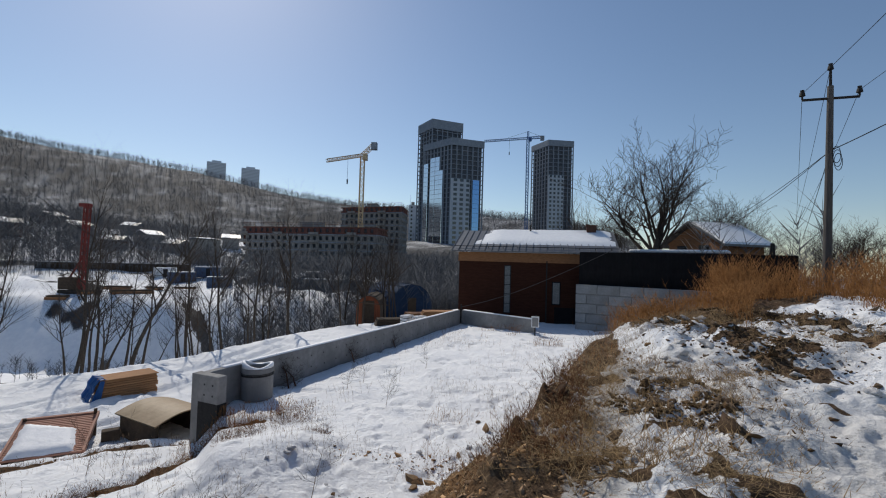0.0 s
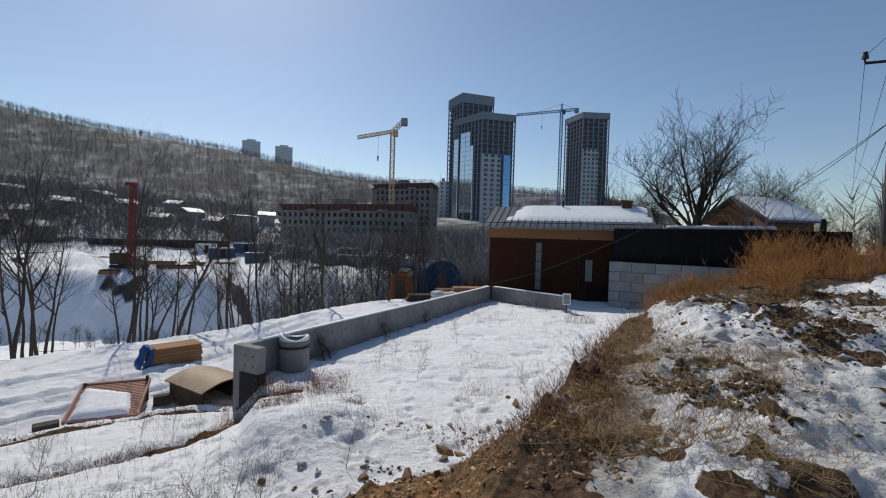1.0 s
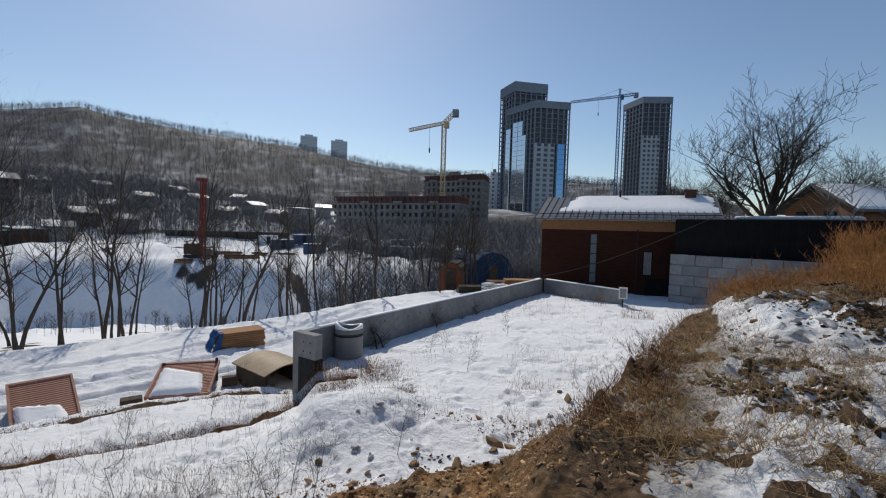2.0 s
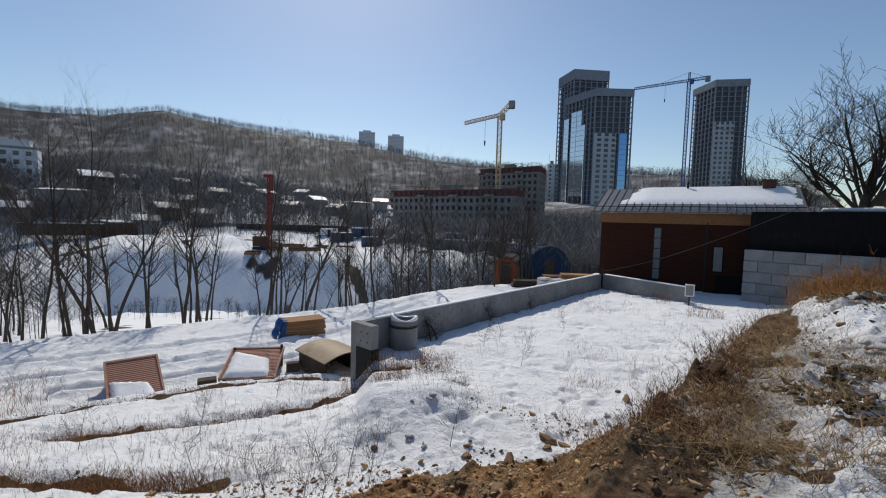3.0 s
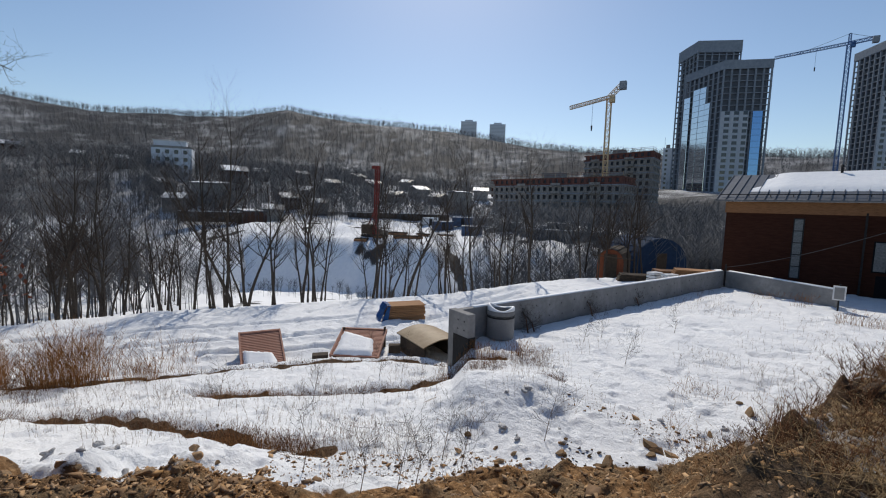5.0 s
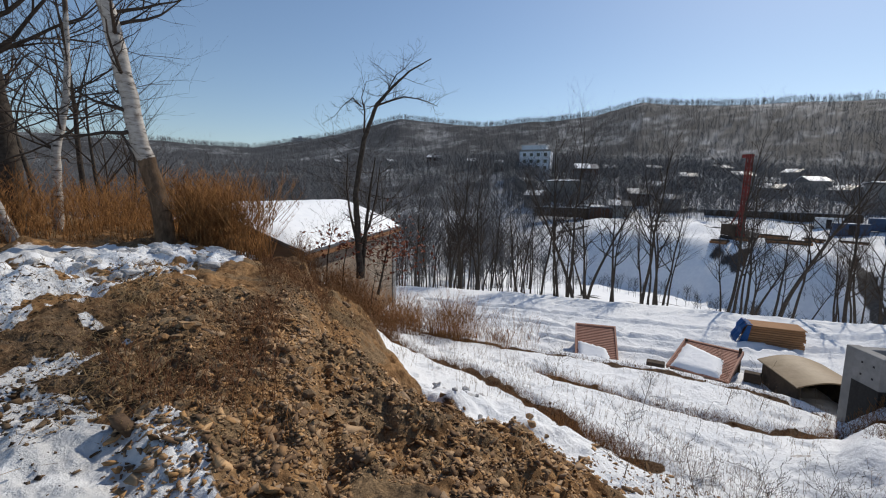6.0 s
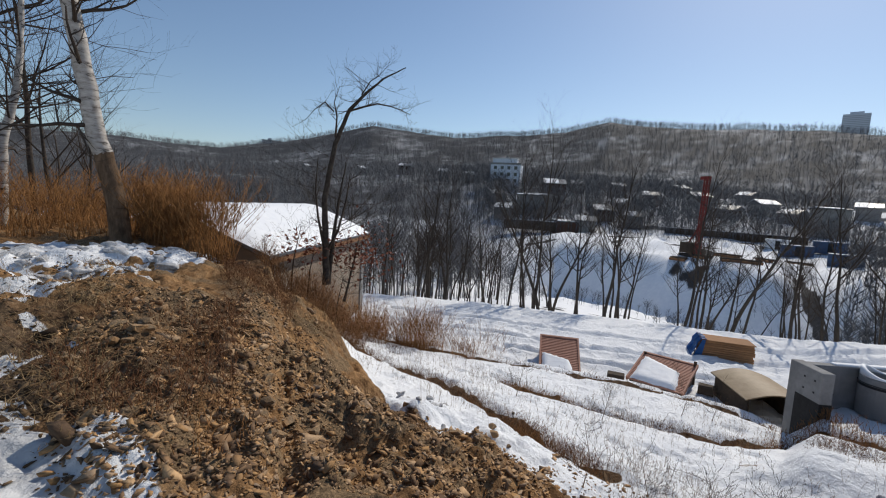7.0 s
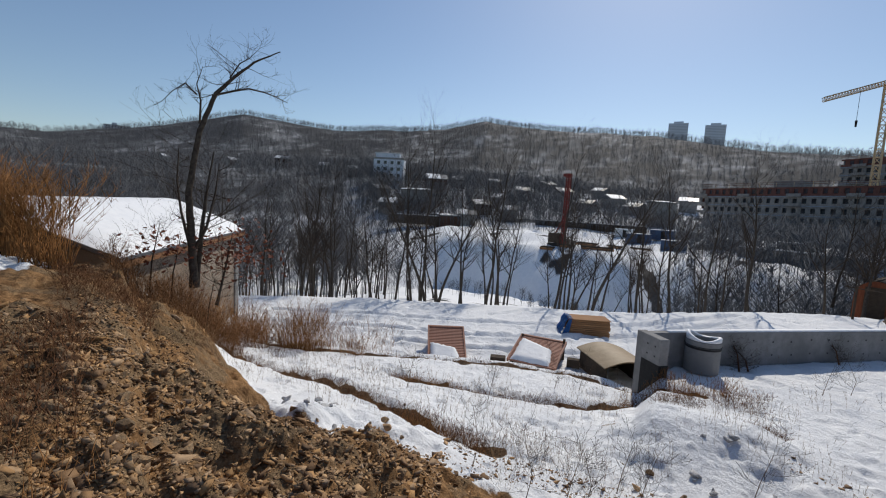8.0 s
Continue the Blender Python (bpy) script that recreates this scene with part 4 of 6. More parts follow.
def bough(rng, segs, p, d, length, r, level, twist=.22, kids=5, rise=.12):
    """A limb that wanders and splits; adds its bars to segs."""
    n = max(2, 6 - level) if level else 5
    for i in range(n):
        d = (d + Vector((rng.uniform(-1, 1), rng.uniform(-1, 1), rng.uniform(-1, 1))) * twist + Vector((0, 0, rise))).normalized()
        q = p + d * (length / n)
        rr = r * (1 - (i + 1) / n * .75)
        segs.append((tuple(p), tuple(q), r * (1 - i / n * .75), max(rr, min(.006, girth_min(r)))))
        if level < 3 and i >= 1 - (level > 0):
            for _ in range(kids // n + (rng.random() < (kids % n) / n)):
                side = Vector((rng.uniform(-1, 1), rng.uniform(-1, 1), rng.uniform(-.3, .7))).normalized()
                bough(rng, segs, q, (d * .75 + side * .8).normalized(), length * rng.uniform(.38, .62), rr * .6, level + 1, twist, kids - 1, rise)
        p = q


def tree_parts(seed, height, girth, first=.45, limbs=12, reach=.33, lean=(0, 0), spread=.9, kids=5, wander=.07, rise=.12, taper=.75):
    """Bars of the trunk and of the crown of one bare tree."""
    rng = random.Random(seed)
    trunk, crown = [], []
    p, d = Vector((0, 0, -.3)), Vector((lean[0], lean[1], 1)).normalized()
    n = 12
    for i in range(n):
        d = (d + Vector((rng.uniform(-1, 1), rng.uniform(-1, 1), .25)) * wander).normalized()
        q = p + d * (height * 1.03 / n)
        r0, r1 = girth * (1 - .9 * i / n), girth * (1 - .9 * (i + 1) / n)
        trunk.append((tuple(p), tuple(q), r0 * (1.35 if i == 0 else 1), r1))
        f = (i + 1) / n
        if f > first:
            for _ in range(max(1, round(limbs / (n * (1 - first))))):
                a = rng.uniform(0, 2 * math.pi)
                w = Vector((math.cos(a) * spread, math.sin(a) * spread, rng.uniform(.5, 1.1))).normalized()
                bough(rng, crown, q, w, height * reach * (.5 + taper * (1 - f)) * rng.uniform(.7, 1.2), r1 * .62, 1, .2, kids, rise)
        p = q
    return trunk, crown


def make_tree(name, seed, label, group, bark=None, twig=None, sides=6, **kw):
    trunk, crown = tree_parts(seed, **kw)
    t = thing(name, Matrix(), label, "tree", group)
    for nm, segs, n, mat in (("trunk", trunk, sides, bark or BARK), ("crown", crown, 3, twig or TWIG)):
        ob = new(nm, bars_mesh(nm, segs, n, mat))
        ob.parent = t
    return t


TWIG = surface("twigs", (0.042, 0.034, 0.029), (0.10, 0.08, 0.067), 3, 0.95, bump=0, gloss=0.0)
rng = random.Random(4)
kinds = [make_tree("bare_tree", 10 + i, "tall slender leafless tree on the snowy ravine slope", "ravine trees",
                   height=8.6 + .5 * (i % 4), girth=.095 + .014 * (i % 3), first=.36, limbs=12, reach=.36, kids=5, spread=.8,
                   wander=.10, lean=(.06 * (i % 3 - 1), .05 * (i % 2))) for i in range(9)]


def standing(kind, bearing, r, size=1.0, turn=0.0, tilt=0.0):
    return Matrix.Translation(on_ground(bearing, r)) @ pose(0, 0, 0, tilt, 0, turn) @ Matrix.Scale(size, 4)


def put_tree(kind, m):
    loc, rot, sc = m.decompose()
    c = copy_thing(kind, Matrix.LocRotScale(loc, rot, None))
    c.scale = sc
    return c


spots = []
for i in range(330):
    b = rng.uniform(4, 112) if i < 210 else rng.uniform(62, 112)
    near_r = float(lines_at(np.array([b]))[0][6][0]) + 2.0
    r = near_r + (rng.random() ** 1.4) * (26 if b < 62 else 46)
    if 36 < b < 60 and r > near_r + 17:
        continue
    if b < 30 and i % 3 == 0 or 73 < b < 94 and r < 27:
        continue
    spots.append((b, r))
for i, (b, r) in enumerate(spots):
    kind = kinds[i % len(kinds)]
    m = standing(kind, b, r, rng.uniform(.58, .98) * (.84 if b > 64 else 1), rng.uniform(0, 360), rng.uniform(-4, 4))
    if i < len(kinds):
        kind.matrix_world = m
    else:
        put_tree(kind, m)


# far woods: many small bare trees as one stuff
def woods(name, count, where, tall, label, seed, sprays=9, thick=1.0):
    g = np.random.default_rng(seed)
    b, r = where(g, count)
    x, y, z, _ = land(b, r)
    h = tall * g.uniform(.65, 1.2, len(b))
    base = np.stack([x, y, z - .4], -1)
    starts, ends, rad = [base], [base + np.stack([g.normal(0, .05, len(b)) * h, g.normal(0, .05, len(b)) * h, h], -1)], [(.008 * h * thick)[:, None]]
    for k in range(sprays):
        f = g.uniform(.35, .9, len(b))[:, None]
        a = g.uniform(0, 2 * np.pi, len(b))
        ln = h * g.uniform(.22, .42, len(b))
        s = base + (ends[0] - base) * f
        starts.append(s)
        ends.append(s + np.stack([np.cos(a) * ln * .75, np.sin(a) * ln * .75, ln * g.uniform(.4, 1.0, len(b))], -1))
        rad.append((.0095 * h * thick)[:, None])
    S, E, Rd = np.concatenate(starts), np.concatenate(ends), np.concatenate(rad)
    an = 2 * np.pi * np.arange(3) / 3
    ring = np.stack([np.cos(an), np.sin(an), 0 * an], -1)
    V = np.concatenate([S[:, None] + ring[None] * Rd[:, None], E[:, None]], 1).reshape(-1, 3)
    tri = np.array([[0, 1, 3], [1, 2, 3], [2, 0, 3]])
    F = (np.arange(len(S))[:, None, None] * 4 + tri[None]).reshape(-1, 3)
    me = bpy.data.meshes.new(name)
    me.vertices.add(len(V))
    me.vertices.foreach_set("co", V.ravel())
    me.loops.add(F.size)
    me.polygons.add(len(F))
    me.polygons.foreach_set("loop_start", np.arange(0, F.size, 3))
    me.loops.foreach_set("vertex_index", F.ravel())
    me.update(calc_edges=True)
    me.materials.append(HAZED_BARK)
    return tagged(new(name, me), label, "forest", kind="stuff")


def hill_spots(g, n):
    b = g.uniform(-24, 128, n)
    u = g.random(n)
    r = 300 + 560 * u ** .8
    top = np.interp(b, (-24, -16, 13, 50, 96, 128), (560, 560, 680, 870, 1040, 1040))
    return b, np.minimum(r, top * g.uniform(.96, 1.03, n))


def ridge_spots(g, n):
    b = g.uniform(-20, 128, n)
    top = np.interp(b, (-24, -16, 13, 50, 96, 128), (520, 520, 640, 820, 1000, 1000))
    return b, top * g.uniform(.985, 1.01, n)


def slope_spots(g, n):
    b = np.where(g.random(n) < .7, g.uniform(62, 128, n), g.uniform(38, 70, n))
    r = np.where(b > 66, 60 + 250 * g.random(n) ** .9, 160 + 150 * g.random(n))
    return b, r


def scrub_spots(g, n):
    b = g.uniform(-22, 66, n)
    r = np.where(b < 27, g.uniform(58, 170, n), g.uniform(140, 310, n))
    keep = (b > 27) | (b < 6) | (g.random(n) < .5)
    return b[keep], r[keep]


# the haze over these woods is only in their bark colour
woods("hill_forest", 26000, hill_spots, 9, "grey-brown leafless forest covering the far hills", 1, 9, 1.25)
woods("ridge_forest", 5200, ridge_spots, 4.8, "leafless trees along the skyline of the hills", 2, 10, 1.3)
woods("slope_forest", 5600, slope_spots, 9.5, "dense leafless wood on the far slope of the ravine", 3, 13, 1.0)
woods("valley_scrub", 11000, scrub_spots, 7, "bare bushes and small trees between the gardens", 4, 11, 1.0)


def bush_spots(g, n):
    b = g.uniform(2, 64, n)
    return b, np.where(b < 30, g.uniform(48, 84, n), g.uniform(54, 84, n))


def thicket_spots(g, n):
    return g.uniform(58, 100, n), 28 + 70 * g.random(n)


woods("ravine_thicket", 360, thicket_spots, 6.0, "thicket of leafless trees and undergrowth below the road", 8, 16, .55)
def roadside_spots(g, n):
    return g.uniform(-62, -24, n), 30 + 22 * g.random(n)


woods("roadside_thicket", 75, roadside_spots, 5.2, "small leafless trees and bushes beyond the road", 9, 30, .55)


def gully_spots(g, n):
    return g.uniform(-3, 15, n), 44 + 60 * g.random(n)


woods("gully_thicket", 230, gully_spots, 7.0, "leafless wood in the gully below the building site", 10, 16, .6)
woods("ravine_bushes", 280, bush_spots, 2.6, "bare twiggy bushes on the snowy slopes of the ravine", 7, 16, 1.0)

# single trees near the houses
def spreading_tree(label, seed, fork, reach, girth, limbs):
    """A short trunk that forks into many long limbs with a wide rounded crown of fine twigs."""
    g = random.Random(seed)
    t = thing("bare_tree", Matrix(), label, "tree", "garden trees")
    trunk, crown = [], []
    p, d = Vector((0, 0, -.4)), Vector((.05, 0, 1)).normalized()
    for i in range(6):
        d = (d + Vector((g.uniform(-1, 1), g.uniform(-1, 1), .2)) * .08).normalized()
        q = p + d * fork / 6
        trunk.append((tuple(p), tuple(q), girth * (1.3 if i == 0 else 1 - .06 * i), girth * (1 - .06 * (i + 1))))
        p = q
        if i >= 2:
            for k in range(limbs // 4):
                a = g.uniform(0, 2 * math.pi)
                out = g.uniform(.15, .85)
                bough(g, crown, q, Vector((math.cos(a) * out, math.sin(a) * out, 1)).normalized(), reach * g.uniform(.75, 1.1), girth * .36, 0, .24, 7, .06)
    crown = [(a, b, max(r0, .011), max(r1, .006)) for a, b, r0, r1 in crown]
    for nm, segs, n, mat in (("trunk", trunk, 9, BARK), ("crown", crown, 4, TWIG)):
        ob = new(nm, bars_mesh(nm, segs, n, mat))
        ob.parent = t
    return t


broad = spreading_tree("broad leafless tree with a dense rounded crown behind the fence", 77, 3.6, 5.4, .36, 16)
broad.matrix_world = Matrix.Translation(polar(-25.6, 36, .6))
small = make_tree("bare_tree", 81, "leafless garden tree with thin upward branches", "garden trees", height=6.5, girth=.11, first=.2, limbs=10, reach=.45, spread=.7, kids=5)
small.matrix_world = Matrix.Translation(polar(-16.2, 33, 0))
for b, r, z, s in ((-19.5, 40, -1, 1.0), (-22.5, 34, -.8, 1.0), (-31.5, 44, 1, .95), (-35, 48, .5, .8), (-37.2, 50, 0, .75), (-46, 34, .6, .8), (-49.5, 27, .8, .9), (-48, 32, .7, .8), (-10.4, 46, -2, 1.1), (-7.8, 60, -2, 1.1), (-41.3, 44, .3, .6), (-43, 60, 0, .9)):
    put_tree(small if rng.random() < .5 or b < -45.5 else broad, Matrix.Translation(polar(b, r, z - .3)) @ pose(0, 0, 0, 0, 0, b * 37) @ Matrix.Scale(s * (.75 if r > 30 else .85), 4))

for i in range(30):
    b, r = rng.uniform(-52, -29), rng.uniform(46, 74)
    put_tree(kinds[i % 9], Matrix.Translation(polar(b, r, rng.uniform(-2.6, -.6))) @ pose(0, 0, 0, 0, 0, 47 * i) @ Matrix.Scale(rng.uniform(.5, .8), 4))
for i in range(10):
    b, r = rng.uniform(-24, -4), rng.uniform(44, 90)
    put_tree(kinds[i % 9], Matrix.Translation(polar(b, r, rng.uniform(-3.5, -1.5))) @ pose(0, 0, 0, 0, 0, 47 * i) @ Matrix.Scale(rng.uniform(.7, 1.0), 4))

# dark oaks by the orange shed beyond the wall
for b, r, z, s, k in ((10.2, 37, -3.6, 1.05, 2), (7.6, 40, -3.8, .9, 5), (12.5, 44, -4, .9, 3)):
    put_tree(small if k == 2 else kinds[k], Matrix.Translation(polar(b, r, z)) @ pose(0, 0, 0, 0, 0, 60 * k) @ Matrix.Scale(s, 4))


def guided(name, label, pts, girth, limbs, bark, group="near trees", seed=1, tip=.35, reach=2.2, kids=5, start=.3, rise=.05, foot=0.0, arms=()):
    """A tree whose trunk follows given bends; foot is the share with dark, rough bark, arms are limbs given by their bends."""
    g = random.Random(seed)
    t = thing(name, Matrix.Translation(pts[0]), label, "tree", group)
    o = pts[0]
    fine, crown = [], []
    P = [p - o for p in pts]
    dense = []
    for a, b in zip(P, P[1:]):
        for k in range(5):
            dense.append(a.lerp(b, k / 5) + Vector((g.uniform(-1, 1), g.uniform(-1, 1), 0)) * girth * .09)
    dense.append(P[-1])
    n = len(dense) - 1
    rad = lambda f: girth * (1 - f * (1 - tip))
    for i in range(n):
        fine.append((tuple(dense[i]), tuple(dense[i + 1] + (dense[i + 1] - dense[i]) * .12), rad(i / n) * (1.3 if i == 0 else 1), rad((i + 1) / n)))
        f = (i + 1) / n
        if f > start:
            for _ in range(int(limbs / (n * (1 - start))) + (g.random() < (limbs / (n * (1 - start))) % 1)):
                a = g.uniform(0, 2 * math.pi)
                w = Vector((math.cos(a), math.sin(a), g.uniform(-.1, .8))).normalized()
                bough(g, crown, dense[i + 1], w, reach * g.uniform(.6, 1.25), rad(f) * .28, 1, .25, kids, rise)
    for arm, thick in arms:
        A = [q - o for q in arm]
        m = len(A) - 1
        for i in range(m):
            crown.append((tuple(A[i]), tuple(A[i + 1]), thick * (1 - .8 * i / m), thick * (1 - .8 * (i + 1) / m)))
            for _ in range(3):
                w = (A[i + 1] - A[i]).normalized() * .8 + Vector((g.uniform(-1, 1), g.uniform(-1, 1), g.uniform(-.4, .9)))
                bough(g, crown, A[i].lerp(A[i + 1], g.random()), w.normalized(), reach * g.uniform(.35, .8), thick * .35 * (1 - .6 * i / m), 1, .25, kids, rise)
    cut = int(foot * n)
    for nm, segs, k, mat in (("trunk", fine[cut:], 9, bark), ("trunk_foot", fine[:cut], 9, BARKFOOT), ("crown", crown, 4, TWIG)):
        if segs:
            ob = new(nm, bars_mesh(nm, segs, k, mat))
            ob.parent = t
    return t


def birch_bark():
    m, t, b = nodes_of("birch_bark", 0.8)
    n1, n2 = noise_node(t, 3.2, 5, 0.7, (1.2, 1.2, 4.5)), noise_node(t, 1.1, 4, 0.6)
    white = ramp(t, n1.outputs[0], (0.36, (0.05, 0.04, 0.035)), (0.44, (0.36, 0.33, 0.30)), (0.7, (0.58, 0.55, 0.51))).outputs[0]
    dark = ramp(t, n2.outputs[0], (0.56, (0, 0, 0)), (0.64, (1, 1, 1))).outputs[0]
    t.links.new(mixed(t, dark, white, (0.10, 0.07, 0.05)), b.inputs["Base Color"])
    bumped(t, b, n1.outputs[0], 0.6, 0.02)
    return m


BIRCH = birch_bark()
BARKFOOT = surface("rough_birch_foot", (0.06, 0.04, 0.027), (0.24, 0.165, 0.11), 7, 0.95, bump=.05, stretch=(1, 1, .35), gloss=.05)
eye_z = 1.65


def sight(bearing, slope, r):
    return polar(bearing, r, eye_z + slope * r)


guided("birch_tree", "old birch with peeling white bark and a split dark base", [sight(106, -.115, 10.6), sight(106.3, -.02, 10.6), sight(107.7, .078, 10.6), sight(109.1, .231, 10.5), sight(110, .326, 10.4), sight(110.4, .42, 10.4), sight(111, .62, 10.3)],
       .19, 15, BIRCH, seed=5, tip=.55, reach=1.15, start=.35, foot=.30, rise=.08)
guided("birch_tree", "thin forked birch among dry grass", [sight(115.1, -.10, 13), sight(114.9, .0, 13), sight(114.7, .064, 13), sight(113.6, .15, 13), sight(113.2, .25, 13), sight(113, .5, 13)],
       .12, 30, BIRCH, seed=6, tip=.3, reach=2.2, start=.35)
guided("birch_tree", "leaning thin birch among dry grass", [sight(118, -.10, 12), sight(119.4, -.02, 12), sight(120.9, .095, 12), sight(122.6, .185, 12), sight(124, .4, 12)], .11, 26, BIRCH, seed=7, tip=.4, reach=2.0)
guided("bare_tree", "thick dark-barked leafless tree with heavy limbs", [sight(117.9, -.09, 14), sight(118.1, .009, 14), sight(118.6, .148, 14), sight(119.6, .27, 14), sight(119.4, .45, 14), sight(120, .7, 14)], .27, 24, BARK, seed=8, tip=.5, reach=3.0, kids=6, start=.3, rise=.10)
for i, (b, r, s) in enumerate(((111, 17, .8), (109, 20, .8), (113, 19, .95), (122, 16, 1), (126, 15, 1.1), (116.5, 21, 1), (103, 19, .55), (100.5, 24, .6), (97, 27, .6), (121, 22, 1), (107, 26, .75))):
    put_tree(kinds[i % 9] if i % 3 else small, standing(None, b, r, s, 50 * i, 3))
# crooked tree beside the shed, leaning towards the valley
lean_at = [sight(84.1, -.19, 10.6), sight(84.5, -.06, 10.6), sight(84.7, 0, 10.6), sight(83.6, .122, 10.6), sight(82.0, .197, 10.5), sight(80.0, .236, 10.5), sight(78.0, .27, 10.4), sight(75.3, .298, 10.4)]
lean_arms = (([sight(82.4, .192, 10.5), sight(80.2, .207, 10.4), sight(78.6, .216, 10.4), sight(76.9, .213, 10.3), sight(75.6, .207, 10.3), sight(74.3, .198, 10.3)], .026),
             ([sight(83.6, .135, 10.6), sight(83.5, .18, 10.6), sight(83.9, .21, 10.7), sight(83.3, .245, 10.7)], .024),
             ([sight(83.9, .19, 10.6), sight(85.0, .208, 10.7), sight(86.2, .19, 10.8), sight(87.3, .165, 10.8)], .018),
             ([sight(84.5, -.11, 10.6), sight(85.4, -.04, 10.7), sight(85.8, .02, 10.7), sight(85.6, .09, 10.7)], .035),
             ([sight(84.3, -.12, 10.6), sight(82.9, -.07, 10.5), sight(82.0, .0, 10.5), sight(81.6, .06, 10.5)], .04),
             ([sight(80.6, .231, 10.5), sight(79.6, .262, 10.5), sight(78.6, .275, 10.5), sight(77.4, .30, 10.5)], .016))
guided("bare_tree", "crooked dark leafless tree bent over towards the valley", lean_at, .085, 12, BARK, seed=14, tip=.12, reach=.62, kids=4, start=.55, rise=.02, arms=lean_arms)
guided("bare_tree", "slim dark second stem beside the crooked tree", [sight(83.9, -.19, 10.7), sight(83.4, -.08, 10.7), sight(82.9, .0, 10.7), sight(82.2, .08, 10.7)], .06, 16, BARK, seed=15, tip=.2, reach=1.3, start=.3)


# ---- dry grass, weeds and leaves ----
def straw(name, dark, light):
    return surface(name, dark, light, 2.5, 0.9, bump=0, gloss=0.03)


GRASS = straw("dry_grass", (0.15, 0.07, 0.028), (0.36, 0.185, 0.075))
BRUSH = straw("brown_brush", (0.10, 0.05, 0.026), (0.26, 0.14, 0.07))
WEED = straw("weed_stem", (0.13, 0.085, 0.055), (0.30, 0.21, 0.14))
PALE = straw("pale_straw", (0.17, 0.11, 0.055), (0.40, 0.29, 0.165))
LEAF = surface("dead_leaf", (0.12, 0.035, 0.02), (0.22, 0.07, 0.035), 5, 0.8, bump=0)


def blades(name, spots, tall, wide, material, label, seed, fan=5, bend=.75, category="grass", flat=0.0):
    """Bent stems with side sprays, over arrays of ground places."""
    g = np.random.default_rng(seed)
    b, r = spots
    x, y, z, _ = land(b, r)
    n = len(b)
    h = tall * g.uniform(.45, 1.15, n) * (.45 + .9 * np.clip(.5 + fbm(x, y, 1.3, 3, seed), 0, 1.2))
    a = g.uniform(0, 2 * np.pi, n)
    lean = g.uniform(.05, bend, n) * h
    root = np.stack([x, y, z - .03], -1)
    mid = root + np.stack([np.cos(a) * lean * .35, np.sin(a) * lean * .35, h * (.55 - .4 * flat)], -1)
    tip = root + np.stack([np.cos(a) * lean, np.sin(a) * lean, h * (1 - .8 * flat)], -1)
    segs = [(root, mid, wide), (mid, tip, wide * .8)]
    for k in range(fan):
        f = g.uniform(.3, .95, n)[:, None]
        s = mid + (tip - mid) * f
        c = g.uniform(0, 2 * np.pi, n)
        ln = h * g.uniform(.10, .26, n)
        segs.append((s, s + np.stack([np.cos(c) * ln * .5, np.sin(c) * ln * .5, ln * g.uniform(.3, 1, n)], -1), wide * .6))
    V, F, o = [], [], 0
    for s, e, w in segs:
        c = g.uniform(0, np.pi, n)
        off = np.stack([np.cos(c), np.sin(c), 0 * c], -1) * w
        off2 = np.stack([-np.sin(c), np.cos(c), 0 * c], -1) * w * .7
        V.append(np.stack([s - off, s + off, s + off2, e], 1).reshape(-1, 3))
        q = np.array([[0, 1, 3], [1, 2, 3], [2, 0, 3]])
        F.append((np.arange(n)[:, None, None] * 4 + q[None] + o).reshape(-1, 3))
        o += 4 * n
    V, F = np.concatenate(V), np.concatenate(F)
    me = bpy.data.meshes.new(name)
    me.vertices.add(len(V))
    me.vertices.foreach_set("co", V.ravel())
    me.loops.add(F.size)
    me.polygons.add(len(F))
    me.polygons.foreach_set("loop_start", np.arange(0, F.size, 3))
    me.loops.foreach_set("vertex_index", F.ravel())
    me.update(calc_edges=True)
    me.materials.append(material)
    return tagged(new(name, me), label, category, kind="stuff")


def field(seed, n, b0, b1, r0, r1, gaps=.0):
    """Uneven, clumped places within bearings and distances."""
    g = np.random.default_rng(seed)
    b, r = g.uniform(b0, b1, 3 * n), np.sqrt(g.uniform(r0**2, r1**2, 3 * n))
    a = np.radians(b)
    keep = fbm(-np.sin(a) * r, np.cos(a) * r, 1.6, 3, seed) > gaps
    return b[keep][:n], r[keep][:n]


def along_line(seed, n, pts, wide):
    g = np.random.default_rng(seed)
    P = np.array(pts)
    k = g.integers(0, len(P) - 1, n)
    p = P[k] + (P[k + 1] - P[k]) * g.random(n)[:, None] + g.normal(0, wide, (n, 2))
    return np.degrees(np.arctan2(-p[:, 0], p[:, 1])), np.hypot(p[:, 0], p[:, 1])


def joined(*fs):
    return np.concatenate([f[0] for f in fs]), np.concatenate([f[1] for f in fs])


blades("tall_dry_grass", joined(field(31, 2500, -56, -32, 14.8, 20, .0), field(32, 500, -34, -30, 14, 17, 0)), 0.95, .010, GRASS, "tall rust-brown dry grass on the bank by the road", 41, 7)
blades("dry_grass", joined(field(92, 1300, -35, -24, 9.6, 15.5, .0), field(93, 500, -27, -21, 10, 13.5, .05), field(94, 500, -50, -32, 13.2, 15, .1)), .6, .008, GRASS, "rust-brown dry grass thinning out towards the snow", 55, 6, .9)
blades("tall_dry_grass", joined(field(33, 3700, 96, 128, 11, 17, -.1), field(34, 300, 95, 100, 9.4, 11.5, -.05), field(35, 700, 99, 104, 10, 11.5, .1)), 1.15, .010, GRASS, "tall rust-brown dry grass under the birches", 42, 7)
